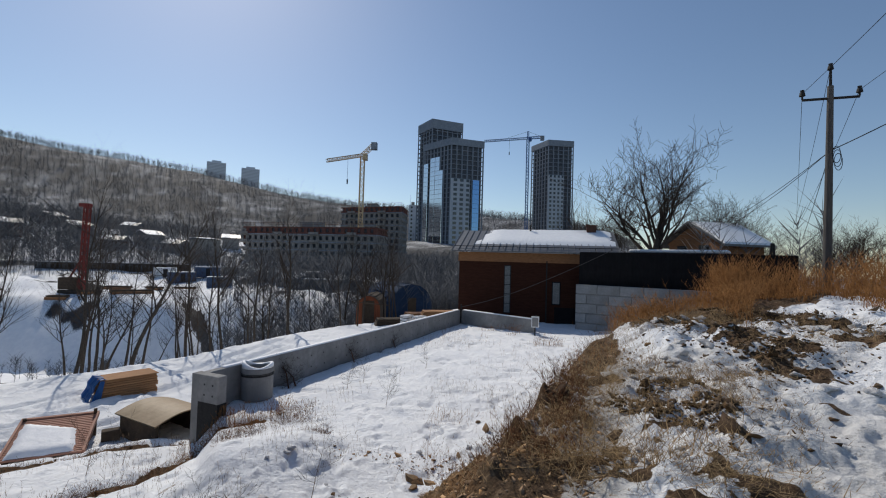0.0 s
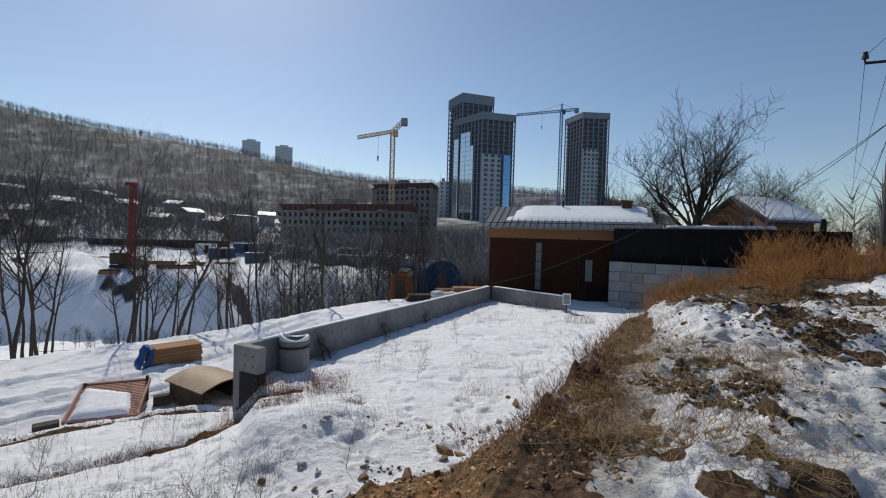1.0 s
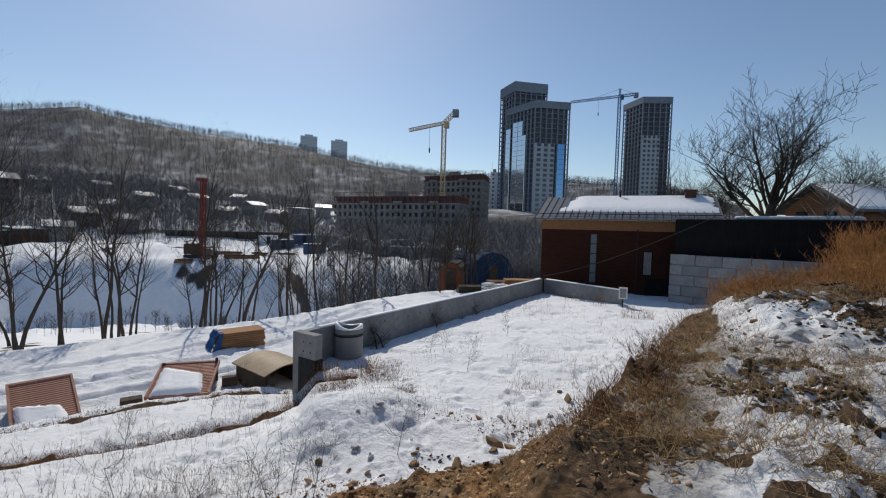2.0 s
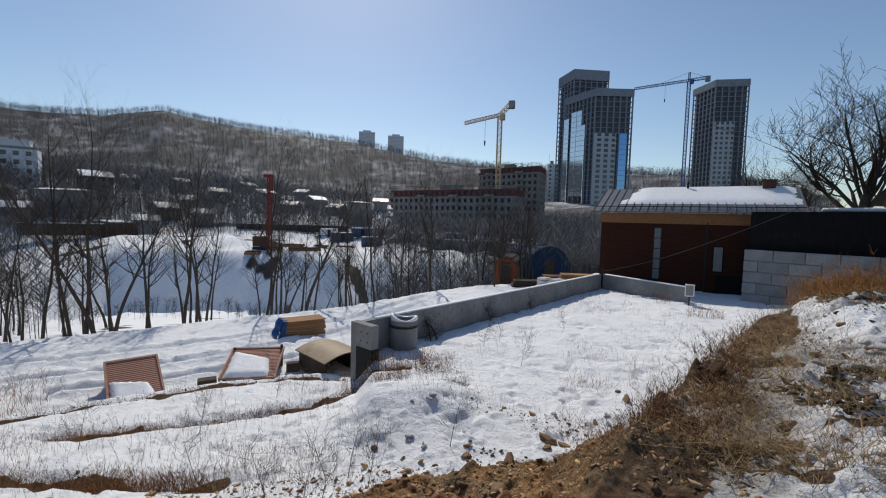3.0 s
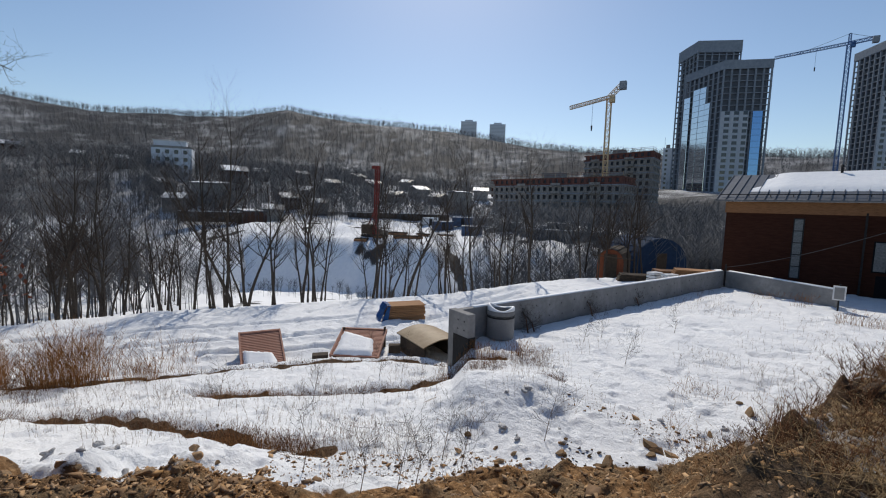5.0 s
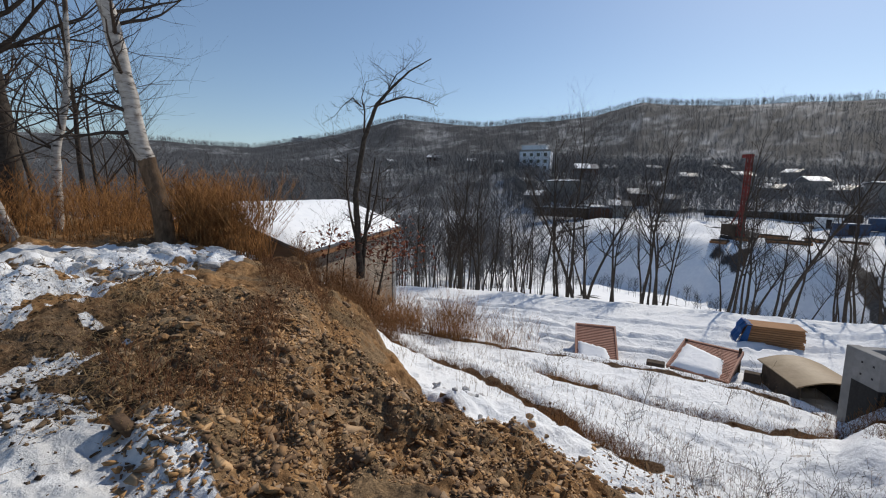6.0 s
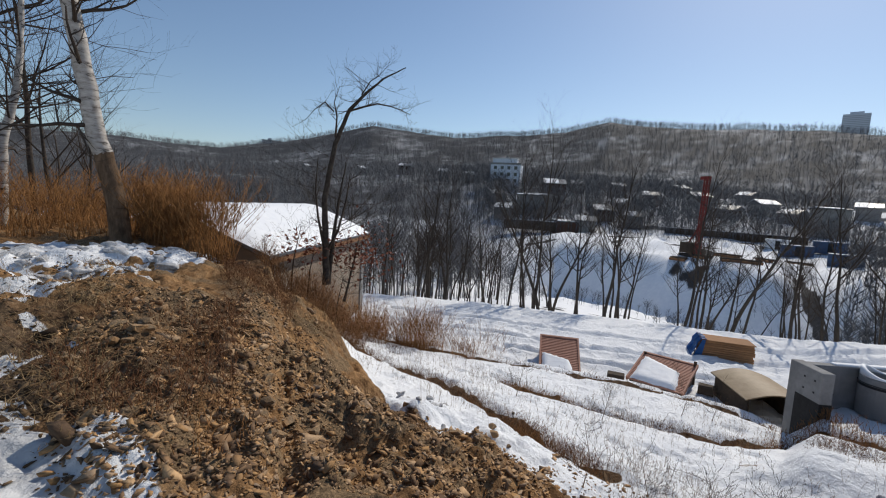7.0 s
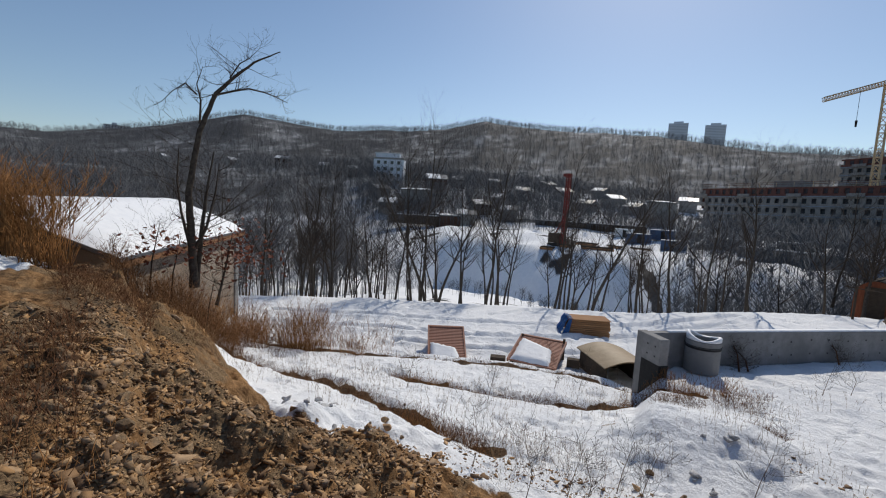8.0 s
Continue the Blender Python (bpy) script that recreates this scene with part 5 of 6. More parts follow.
blades("tall_dry_grass", joined(field(36, 2200, 76, 90, 12.8, 17.5, -.1), field(37, 700, 64, 76, 12.5, 15, .1), field(38, 420, 60, 80, 13, 16, -.2)), 1.0, .007, GRASS, "brown dry grass below the shed", 43, 5)
blades("shed_brush", joined(field(123, 900, 82, 92, 9.0, 11.2, -.1), field(124, 500, 79, 86, 9.6, 12.5, .0)), .75, .006, BRUSH, "brown brush growing up against the shed", 60, 7, .7)
blades("furrow_grass", joined(along_line(51, 1900, FURROW_1, .16), along_line(52, 1500, FURROW_2, .13), along_line(53, 500, LEDGE, .1)), .16, .005, GRASS, "short brown grass along the thawed furrows", 44, 4, .8)
blades("bank_grass", joined(field(54, 800, -26, 4, 3.2, 9.5, .1), field(55, 450, -40, -24, 3.5, 6.0, .0), field(56, 1500, 84, 112, 2.6, 8, .1), field(59, 700, -24, -17, 8, 15, 0)), .36, .0045, PALE, "matted straw-coloured grass on the earth bank", 45, 4, 1.6, flat=.5)
blades("bank_grass", joined(field(57, 600, -22, 2, 4, 11, .15), field(58, 1600, 60, 110, 2.8, 7, .2)), .30, .0045, GRASS, "brown dry grass on the earth bank", 46, 5, .9)
blades("snow_weeds", joined(field(60, 420, -14, 27, 9, 21, .1), field(61, 1500, 30, 84, 6.5, 13, .05), field(62, 420, 24, 46, 4.8, 7.5, .1), field(99, 500, -10, 24, 7.5, 14, .12), field(63, 500, -4, 12, 19, 25, .15)), .36, .0032, WEED, "thin brown dry weeds standing in the snow", 47, 7, .5)
blades("wall_grass", joined(field(64, 500, -17, -9, 20.5, 23.3, .1), field(65, 350, -10, 0, 21, 25, .2), along_line(66, 500, [(-5.6, 9.9), (-5.0, 10.4), (-3.6, 10.6)], .25)), .42, .007, GRASS, "brown withered grass by the wall", 48, 6)

UMBER = straw("umber_brush", (0.075, 0.036, 0.02), (0.19, 0.095, 0.05))
blades("pressed_grass", joined(field(95, 420, 16, 20.5, 10.4, 12.2, .05), field(96, 200, 9.5, 13, 13.2, 14.4, .0), field(97, 320, 22, 27, 9.2, 10.6, .0), field(98, 200, 14, 17, 9.0, 10.4, .0)), .34, .005, UMBER, "withered brown grass pressed down on the snow", 59, 6, 1.7, flat=.55)
EDGE = xy((-21, 16), (-19, 12.5), (-17, 10.6), (-13, 8.6), (-8, 7.4), (-3, 6.9))
blades("bank_brush", along_line(67, 1700, EDGE[:4], .22), .30, .005, UMBER, "dark red-brown withered brush along the edge of the bank", 49, 7, 1.0)
blades("bank_brush", joined(along_line(68, 1200, EDGE[2:], .3), field(69, 900, -18, -2, 3.6, 6.6, .1)), .26, .005, UMBER, "low dark brush on the earth bank", 50, 6, 1.2)
blades("strewn_straw", joined(field(87, 1100, -36, -14, 3.6, 6.8, .08), field(88, 500, -46, -26, 8, 13, .2), field(86, 800, -33, -22, 8.2, 11, .0)), .5, .005, PALE, "flattened straw strewn over dirty snow", 53, 3, 2.2, flat=.85)
blades("furrow_brush", joined(along_line(47, 1500, FURROW_1, .14), along_line(48, 900, FURROW_2, .1), along_line(49, 600, LEDGE, .1)), .2, .006, UMBER, "dark withered grass in the thawed furrows", 57, 5, 1.4)
blades("cliff_roots", joined(field(89, 900, 88, 96, 7, 10, .0), field(90, 1500, 74, 90, 11.5, 15.5, .1), field(91, 700, 94, 112, 3.2, 7, .1)), .4, .005, UMBER, "brown roots and withered stems on the cut bank", 54, 5, 1.1)


# ---- stones, clods ----
STONE = surface("broken_rock", (0.13, 0.09, 0.055), (0.36, 0.25, 0.145), 6, 0.9, stain=(0.38, 0.21, 0.09), tone=.35)
CLOD = surface("dirty_snow", (0.34, 0.32, 0.30), (0.68, 0.69, 0.71), 5, 0.75, bump=.04, tone=.15)


def island_stone(name="rubble", dim=1.0):
    m, t, b = nodes_of(name, 0.9)
    geo = t.nodes.new("ShaderNodeNewGeometry")
    n = noise_node(t, 14, 6, .65)
    hue = ramp(t, geo.outputs["Random Per Island"], (0, (0.11, 0.072, 0.045)), (.3, (0.25, 0.16, 0.09)), (.55, (0.43, 0.26, 0.115)), (.8, (0.31, 0.235, 0.165)), (1, (0.58, 0.39, 0.21))).outputs[0]
    hue = mixed(t, 1.0, hue, (dim, dim * .95, dim * .92), "MULTIPLY")
    t.links.new(mixed(t, .6, hue, ramp(t, n.outputs[0], (0.3, (.45, .45, .45)), (0.7, (1.2, 1.2, 1.2))).outputs[0], "MULTIPLY"), b.inputs["Base Color"])
    bumped(t, b, n.outputs[0], .6, .02)
    return m


def rock_mesh(name, seed, material, flat=.7, sub=2, rough=.25):
    g = random.Random(seed)
    bm = bmesh.new()
    bmesh.ops.create_icosphere(bm, subdivisions=sub, radius=1)
    noise_at = Vector((seed * 3.1, seed * 1.7, 0))
    cuts = [(Vector((g.gauss(0, 1), g.gauss(0, 1), g.gauss(0, 1))).normalized(), g.uniform(.3, .65)) for _ in range(9)]
    for v in bm.verts:
        for nrm, d in cuts:
            over = v.co.dot(nrm) - d
            if over > 0:
                v.co -= nrm * over * .9
        v.co *= 1 + rough * noise.noise(v.co * 1.4 + noise_at)
        v.co.z *= flat
    me = bpy.data.meshes.new(name)
    bm.to_mesh(me)
    bm.free()
    me.materials.append(material)
    return me


def scatter_rocks(name, spots, sizes, material, label, category, group, seed, smooth=False, **kw):
    g = random.Random(seed)
    kinds_ = [rock_mesh(name, seed + i, material, **kw) for i in range(5)]
    for me in kinds_:
        if smooth:
            me.shade_smooth()
    for i, (b, r) in enumerate(zip(*spots)):
        o = new(name, kinds_[i % 5])
        s = g.uniform(*sizes)
        p = on_ground(float(b), float(r))
        o.location = p + Vector((0, 0, s * .18))
        o.rotation_euler = (g.uniform(-.4, .4), g.uniform(-.4, .4), g.uniform(0, 6.28))
        o.scale = (s * g.uniform(.8, 1.3), s * g.uniform(.8, 1.2), s)
        tagged(o, label, category, group)


scatter_rocks("rock", ([-4.9, -2.5, 1.2, 3.1, -9, -11, 8, 14, -14], [10.4, 8.6, 7.6, 7.3, 9.6, 7.3, 6.6, 6.6, 12]), (.06, .14), STONE, "angular brown rock lying at the foot of the bank", "rock", "loose rocks", 3)
scatter_rocks("rock", ([-6.0, 3.6, 2.4], [9.9, 7.6, 7.5]), (.13, .2), STONE, "upright angular grey-brown rock in the snow", "rock", "loose rocks", 4, flat=1.0)
scatter_rocks("rock", field(71, 70, 56, 100, 3.0, 6.4), (.03, .085), STONE, "broken yellow-brown rock on the earth bank", "rock", "bank rocks", 11)
scatter_rocks("rock", field(72, 60, 90, 112, 3.2, 7.0), (.035, .10), STONE, "weathered yellow-brown rock on the earth bank", "rock", "bank rocks", 12)
scatter_rocks("rock", joined(field(116, 18, 92, 104, 2.7, 4.0), field(117, 30, 93, 108, 4.6, 6.4), field(118, 14, 70, 92, 3.0, 4.6)), (.045, .11), STONE, "angular slab of yellow-brown rock on the cut bank", "rock", "bank rocks", 14, flat=.6)
scatter_rocks("rock", field(73, 40, -22, 30, 3.8, 7.0), (.03, .08), STONE, "brown rock on the earth bank", "rock", "bank rocks", 13)
scatter_rocks("snow_clod", joined(field(74, 12, 60, 74, 5.5, 7.0), field(75, 8, 12, 22, 6.6, 8.0), field(79, 7, -6, 12, 7, 9)), (.04, .10), CLOD, "dirty frozen clod of snow and earth", "snow clod", "snow clods", 21, True, rough=.9, sub=3)
scatter_rocks("snow_clod", field(73, 90, -37, -16, 3.6, 5.6), (.025, .06), CLOD, "small dirty clod of snow on the bank", "snow clod", "snow clods", 23, True, flat=.6, rough=.9)
scatter_rocks("snow_clod", joined(field(76, 50, 102, 124, 7.0, 9.4), field(77, 50, -46, -23, 6.0, 11), field(78, 14, -29, -23, 5.2, 7)), (.06, .17), CLOD, "dirty frozen clod of ploughed snow", "snow clod", "snow clods", 22, True, flat=.5, rough=.9, sub=3)


def rubble(name, spots, size, label, seed, material=None):
    g = np.random.default_rng(seed)
    b, r = spots
    x, y, z, _ = land(b, r)
    cube = np.array([(i, j, k) for i in (-1, 1) for j in (-1, 1) for k in (-1, 1)], float) * .6
    quads = ((0, 1, 3, 2), (4, 6, 7, 5), (0, 4, 5, 1), (2, 3, 7, 6), (0, 2, 6, 4), (1, 5, 7, 3))
    tri = np.array([q for w in quads for q in ((w[0], w[1], w[2]), (w[0], w[2], w[3]))])
    n = len(b)
    V = cube[None] * g.uniform(.45, 1.25, (n, 8, 1)) + g.normal(0, .12, (n, 8, 3))
    a = g.uniform(0, 2 * np.pi, n)
    sc = (size * np.exp(g.normal(0, .6, n)))[:, None, None] * np.stack([g.uniform(.9, 1.9, n), g.uniform(.7, 1.2, n), g.uniform(.3, .7, n)], -1)[:, None]
    V = V * sc
    c, s = np.cos(a)[:, None], np.sin(a)[:, None]
    V = np.stack([V[..., 0] * c - V[..., 1] * s, V[..., 0] * s + V[..., 1] * c, V[..., 2] + V[..., 0] * g.normal(0, .45, n)[:, None] + V[..., 1] * g.normal(0, .3, n)[:, None]], -1)
    V += np.stack([x, y, z + size * .25], -1)[:, None]
    F = (np.arange(n)[:, None, None] * 8 + tri[None]).reshape(-1, 3)
    me = bpy.data.meshes.new(name)
    me.vertices.add(n * 8)
    me.vertices.foreach_set("co", V.ravel())
    me.loops.add(F.size)
    me.polygons.add(len(F))
    me.polygons.foreach_set("loop_start", np.arange(0, F.size, 3))
    me.loops.foreach_set("vertex_index", F.ravel())
    me.update(calc_edges=True)
    me.materials.append(material or RUBBLE)
    return tagged(new(name, me), label, "rubble", kind="stuff")


RUBBLE = island_stone()
rubble("rubble", joined(field(81, 9000, 52, 96, 2.6, 5.6, -.25), field(82, 5200, 84, 112, 2.6, 8.0, -.05), field(84, 1500, 84, 94, 5.5, 11, -.3), field(125, 2600, 50, 112, 1.7, 3.0, -.3), field(126, 1800, 84, 112, 1.8, 3.4, -2)), .0125, "loose yellow-brown rock chips on the cut bank", 5)
rubble("rubble", joined(field(83, 3600, -20, 52, 3.0, 6.2, -.2), field(86, 500, -14, 24, 6, 8.6, .1), field(85, 500, -24, -14, 7, 14, 0)), .013, "loose brown stones on the earth bank", 6)

LITTER = island_stone("dark_litter", .34)
rubble("litter", joined(along_line(101, 1500, DEBRIS[0], .42), along_line(102, 1300, DEBRIS[1], .5), field(103, 450, -46, -22, 4, 14, -.05), field(104, 1700, -34, -14, 3.2, 6.4, -.1), field(110, 160, 1, 14, 5.8, 7.0, -.05)), .018, "dark bits of earth and rubbish frozen into the snow", 15, LITTER)
rubble("litter", joined(along_line(105, 900, DEBRIS[2], .35), along_line(106, 700, DEBRIS[3], .4), along_line(107, 900, DEBRIS[4], .3), along_line(108, 300, DEBRIS[5], .4), field(109, 900, 100, 128, 2.6, 9, -.05), along_line(120, 900, FURROW_1, .13), along_line(121, 1100, FURROW_2, .12), along_line(122, 700, LEDGE, .11)), .010, "dark crumbs of earth on the trodden snow", 16, LITTER)
blades("litter_straw", joined(along_line(111, 380, DEBRIS[3], .35), along_line(112, 320, DEBRIS[0], .35), along_line(113, 260, DEBRIS[1], .4), along_line(114, 500, DEBRIS[4], .3), field(115, 1500, -35, -13, 3.2, 6.4, -.05)), .42, .005, PALE, "flattened straw lying on the trodden snow", 58, 3, 2.2, flat=.85)


# leaves still hanging by the shed
def dead_leaves(name, at, count, spread, seed):
    g = np.random.default_rng(seed)
    c = np.array(at)
    P = c[None] + g.normal(0, 1, (count, 3)) * np.array(spread)
    a, e = g.uniform(0, 6.28, count), g.normal(0, .6, count)
    u = np.stack([np.cos(a) * np.cos(e), np.sin(a) * np.cos(e), np.sin(e)], -1) * .06
    v = np.stack([-np.sin(a), np.cos(a), g.normal(0, .4, count)], -1) * .035
    V = np.stack([P - u, P + v, P + u, P - v], 1).reshape(-1, 3)
    F = [(4 * i, 4 * i + 1, 4 * i + 2, 4 * i + 3) for i in range(count)]
    me = mesh_from(name, V, F)
    me.materials.append(LEAF)
    return tagged(new(name, me), "clusters of withered red-brown oak leaves", "leaves", kind="stuff")


dead_leaves("dead_leaves", sight(80.3, -.115, 11.5), 520, (.45, .45, .32), 1)
dead_leaves("dead_leaves", sight(87.5, -.10, 10.6), 110, (.3, .35, .22), 2)
dead_leaves("dead_leaves", sight(84.5, -.12, 10.7), 90, (.5, .4, .2), 3)
oak = guided("oak_sapling", "oak sapling still hung with withered leaves", [sight(81.8, -.23, 11.5), sight(81, -.16, 11.5), sight(80.2, -.08, 11.5)], .035, 22, BARK, seed=31, tip=.3, reach=.9, start=.1)
oak["category"] = "sapling"
for b, r, s in ((86.5, 11.5, 31), (83, 12.5, 32), (88.5, 11, 33)):
    q = guided("sapling", "thin bare sapling in front of the shed", [on_ground(b, r), on_ground(b, r) + Vector((.1, .05, .9)), on_ground(b, r) + Vector((.05, .2, 1.7))], .022, 14, BARK, "shed saplings", seed=s, tip=.3, reach=.7, start=.1)
for i, (b, r) in enumerate(((35.5, 4.9), (33, 5.1), (27, 5.3), (40.5, 4.9), (29.5, 6.2), (48, 5.6), (16, 6.8), (10, 13.8), (12, 13.2), (38.5, 10.8), (47, 9), (35.5, 11.2), (58, 9.2), (2, 15.5), (7, 11.5))):
    p = on_ground(b, r)
    guided("dry_weed", "leafless wiry weed standing in the snow", [p, p + Vector((.05, .03, .35)), p + Vector((.14 * (-1) ** i, .05, .75))], .0055, 14, WEED, "tall weeds", seed=50 + i, tip=.4, reach=.34, kids=3, start=.15, rise=.12)["category"] = "weed"


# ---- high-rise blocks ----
# concrete and panels lightened and turned bluish, haze put into their colours
HAZED_SLAB = surface("hazed_concrete", (0.20, 0.23, 0.27), (0.30, 0.335, 0.38), .7, 0.9, bump=0)
HAZED_PANEL = surface("hazed_facade_panel", (0.42, 0.45, 0.49), (0.52, 0.55, 0.59), .3, 0.7, bump=0)
# dark colour painted for the shade indoors, lifted and blued for haze
UNLIT_INSIDE = surface("unlit_interior", (0.085, 0.098, 0.118), (0.14, 0.156, 0.18), .5, 0.95, bump=0)
MIRROR, mt, mb = nodes_of("coated_glass", 0.06, 0.9)
mb.inputs["Base Color"].default_value = (0.72, 0.76, 0.80, 1)
BLUEGLASS, bt, bb = nodes_of("blue_glass", 0.08, 0.85)
bb.inputs["Base Color"].default_value = (0.16, 0.30, 0.52, 1)


def frame_of(c, right, left):
    """A slanting frame on a near corner: x along the right-hand face, y along the left-hand one."""
    u, v = (right - c), (left - c)
    wu, wv = u.length, v.length
    u, v = u / wu, v / wv
    return Matrix(((u.x, v.x, 0, c.x), (u.y, v.y, 0, c.y), (0, 0, 1, 0), (0, 0, 0, 1))), wu, wv


def shared(name, dims, material, m=None, bevel=0.0):
    bm = boxes(*dims, m=m, bevel=bevel)
    bmesh.ops.recalc_face_normals(bm, faces=bm.faces[:])
    me = bpy.data.meshes.new(name)
    bm.to_mesh(me)
    bm.free()
    me.materials.append(material)
    return me


def place(name, me, parent, at, shear):
    o = new(name, me)
    o.parent, o.location = parent, shear @ Vector(at)
    return o


def tower(label, c, right, left, base, top, floor_h, bays_u, bays_v, parapet, clad=None, glass_v=(), glass_u=None, open_above=None):
    m, wu, wv = frame_of(c, right, left)
    sh = m.to_3x3()
    sh4 = sh.to_4x4()
    t = thing("tower_block", Matrix.Translation((c.x, c.y, base)), label, "tower")
    H = top - base
    mk = lambda name, dims, mat: shared(name, dims, mat, sh4)
    n = int((H - parapet) / floor_h)
    new_part = lambda name, me: place(name, me, t, (0, 0, 0), sh)
    # solid block in the shade colour, seen through the open bays
    new_part("core", mk("core", [(1.3, wu - .5, 1.3, wv - .5, 0, H - parapet)], UNLIT_INSIDE))
    new_part("parapet", mk("parapet", [(-.2, wu + .2, -.2, wv + .2, H - parapet, H)], HAZED_SLAB))
    slab = mk("floor_slab", [(0, wu, 0, wv, 0, .35)], HAZED_SLAB)
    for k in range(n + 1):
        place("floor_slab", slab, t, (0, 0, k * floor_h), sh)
    col = mk("column", [(-.1, .5, -.1, .5, 0, H - parapet)], HAZED_SLAB)
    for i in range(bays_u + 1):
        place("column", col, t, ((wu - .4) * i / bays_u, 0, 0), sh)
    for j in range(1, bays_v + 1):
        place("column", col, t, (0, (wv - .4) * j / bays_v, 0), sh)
    top_k = n if open_above is None else int((open_above - base) / floor_h)
    if clad:
        u0, u1, cols = clad
        u0, u1 = u0 * wu, u1 * wu
        step_u = (u1 - u0) / cols
        band = mk("facade_band", [(u0, u1, -.35, -.05, 0, 1.3)] + [(u0 + i * step_u - .0, u0 + i * step_u + step_u * .42, -.35, -.05, 1.3, floor_h) for i in range(cols)] + [(u1 - .3, u1, -.35, -.05, 1.3, floor_h)], HAZED_PANEL)
        pane = mk("window", [(0, step_u * .56, -.2, -.12, 0, floor_h - 1.32)], GLASS)
        for k in range(top_k):
            b = place("facade_band", band, t, (0, 0, k * floor_h), sh)
            for i in range(cols):
                o = new("window", pane)
                o.parent, o.location = b, sh @ Vector((u0 + i * step_u + step_u * .43, 0, 1.31))
    for v0, v1, lo, hi in glass_v:
        gm = mk("glass_panel", [(-.35, -.15, v0 * wv, v1 * wv - .12, 0, floor_h - .18)], MIRROR)
        for k in range(int(lo * n), int(hi * n)):
            place("glass_panel", gm, t, (0, 0, k * floor_h + .1), sh)
    if glass_u:
        gm = mk("glass_panel", [(glass_u[0] * wu, glass_u[1] * wu, -.5, -.3, 0, floor_h - .14)], BLUEGLASS)
        for k in range(top_k):
            place("glass_panel", gm, t, (0, 0, k * floor_h + .08), sh)
    return t


tower("tall unfinished concrete tower block with bare upper floors", polar(2.03, 300), polar(-2.0, 309), polar(3.82, 318), 6, 100.3, 3.2, 6, 5, 6.5)
tower("tall tower block clad in grey panels and blue glass", polar(-.57, 280), polar(-4.84, 288), polar(3.0, 300), 6, 81.8, 3.1, 6, 8, 4.5,
      clad=(0, .58, 3), glass_v=((.28, .40, 0, .80), (.40, .55, 0, .95), (.56, .73, 0, .95), (.82, .98, 0, .88)), glass_u=(.66, .86), open_above=58)
tower("tall bare concrete tower block still without windows", polar(-13.1, 330), polar(-16.2, 337), polar(-11.0, 348), 6, 94.2, 3.1, 5, 6, 4.2, clad=(0, .62, 4), open_above=68)
AGED = surface("aged_concrete", (0.20, 0.185, 0.17), (0.32, 0.30, 0.28), .8, 0.9, bump=0)
REDBRICK = surface("red_masonry", (0.12, 0.05, 0.04), (0.20, 0.09, 0.07), .9, 0.9, bump=0)


def apartment(label, c, right, left, base, top, bays_v, bays_u, brick_top):
    """A low block under construction: walls with real openings before a core coloured dark as shade."""
    m, wu, wv = frame_of(c, right, left)
    sh = m.to_3x3()
    sh4 = sh.to_4x4()
    t = thing("apartment_block", Matrix.Translation((c.x, c.y, base)), label, "building")
    H, fh = top - base, 3.05
    n = int(H / fh)
    mk = lambda name, dims, mat: shared(name, dims, mat, sh4)
    place("core", mk("core", [(1.2, wu - .3, 1.2, wv - .3, 0, n * fh - .2)], UNLIT_INSIDE), t, (0, 0, 0), sh)
    g = random.Random(9)
    dv, du = wv / bays_v, wu / bays_u
    wall_v = [mk("wall", [(-.1, .3, 0, wv, 0, 1.0), (-.1, .3, 0, wv, 2.5, fh)] + [(-.1, .3, j * dv + off, j * dv + dv * .52 + off, 1.0, 2.5) for j in range(bays_v)], mat) for off, mat in ((0, AGED), (0, REDBRICK))]
    wall_u = [mk("wall", [(0, wu, -.1, .3, 0, 1.0), (0, wu, -.1, .3, 2.5, fh)] + [(j * du, j * du + du * .55, -.1, .3, 1.0, 2.5) for j in range(bays_u)], mat) for mat in (AGED, REDBRICK)]
    slab = mk("floor_slab", [(-.3, wu, -.3, wv + .2, 0, .28)], HAZED_SLAB)
    balcony = mk("balcony", [(-1.1, 0, 0, dv * 1.6, 0, .2), (-1.1, -1.0, 0, dv * 1.6, .2, 1.0)], AGED)
    frames = mk("opening_frame", [(-.02, .18, 0, dv * .47, 0, .12), (-.02, .18, 0, .1, .12, 1.5)], TAR)
    for k in range(n):
        top_row = k >= n - brick_top
        place("wall", wall_v[1 if top_row else 0], t, (0, 0, k * fh), sh)
        place("wall", wall_u[1 if top_row else 0], t, (0, 0, k * fh), sh)
        place("floor_slab", slab, t, (0, 0, k * fh), sh)
        for j in range(bays_v):
            if j % 6 == 3 and k > 0:
                place("balcony", balcony, t, (0, j * dv, k * fh), sh)
            else:
                place("opening_frame", frames, t, (0, j * dv + dv * .53, k * fh + 1.0), sh)
    rail = mk("scaffold_pole", [(-.3, -.2, 0, .1, 0, 1.6)], YELLOW)
    for j in range(0, bays_v, 2):
        place("scaffold_pole", rail, t, (0, j * dv, n * fh), sh)
    place("scaffold_rail", mk("scaffold_rail", [(-.3, -.2, 0, wv, .9, 1.0), (-.3, -.2, 0, wv, 1.5, 1.6)], REDBRICK), t, (0, 0, n * fh), sh)
    place("stair_head", mk("stair_head", [(wu * .3, wu * .7, wv * .45, wv * .6, 0, 2.4)], AGED), t, (0, 0, n * fh), sh)
    return t


apartment("long bare concrete apartment block under construction", polar(8.8, 165), polar(7.4, 178), polar(24.7, 196), -7.6, 14.0, 22, 5, 1)
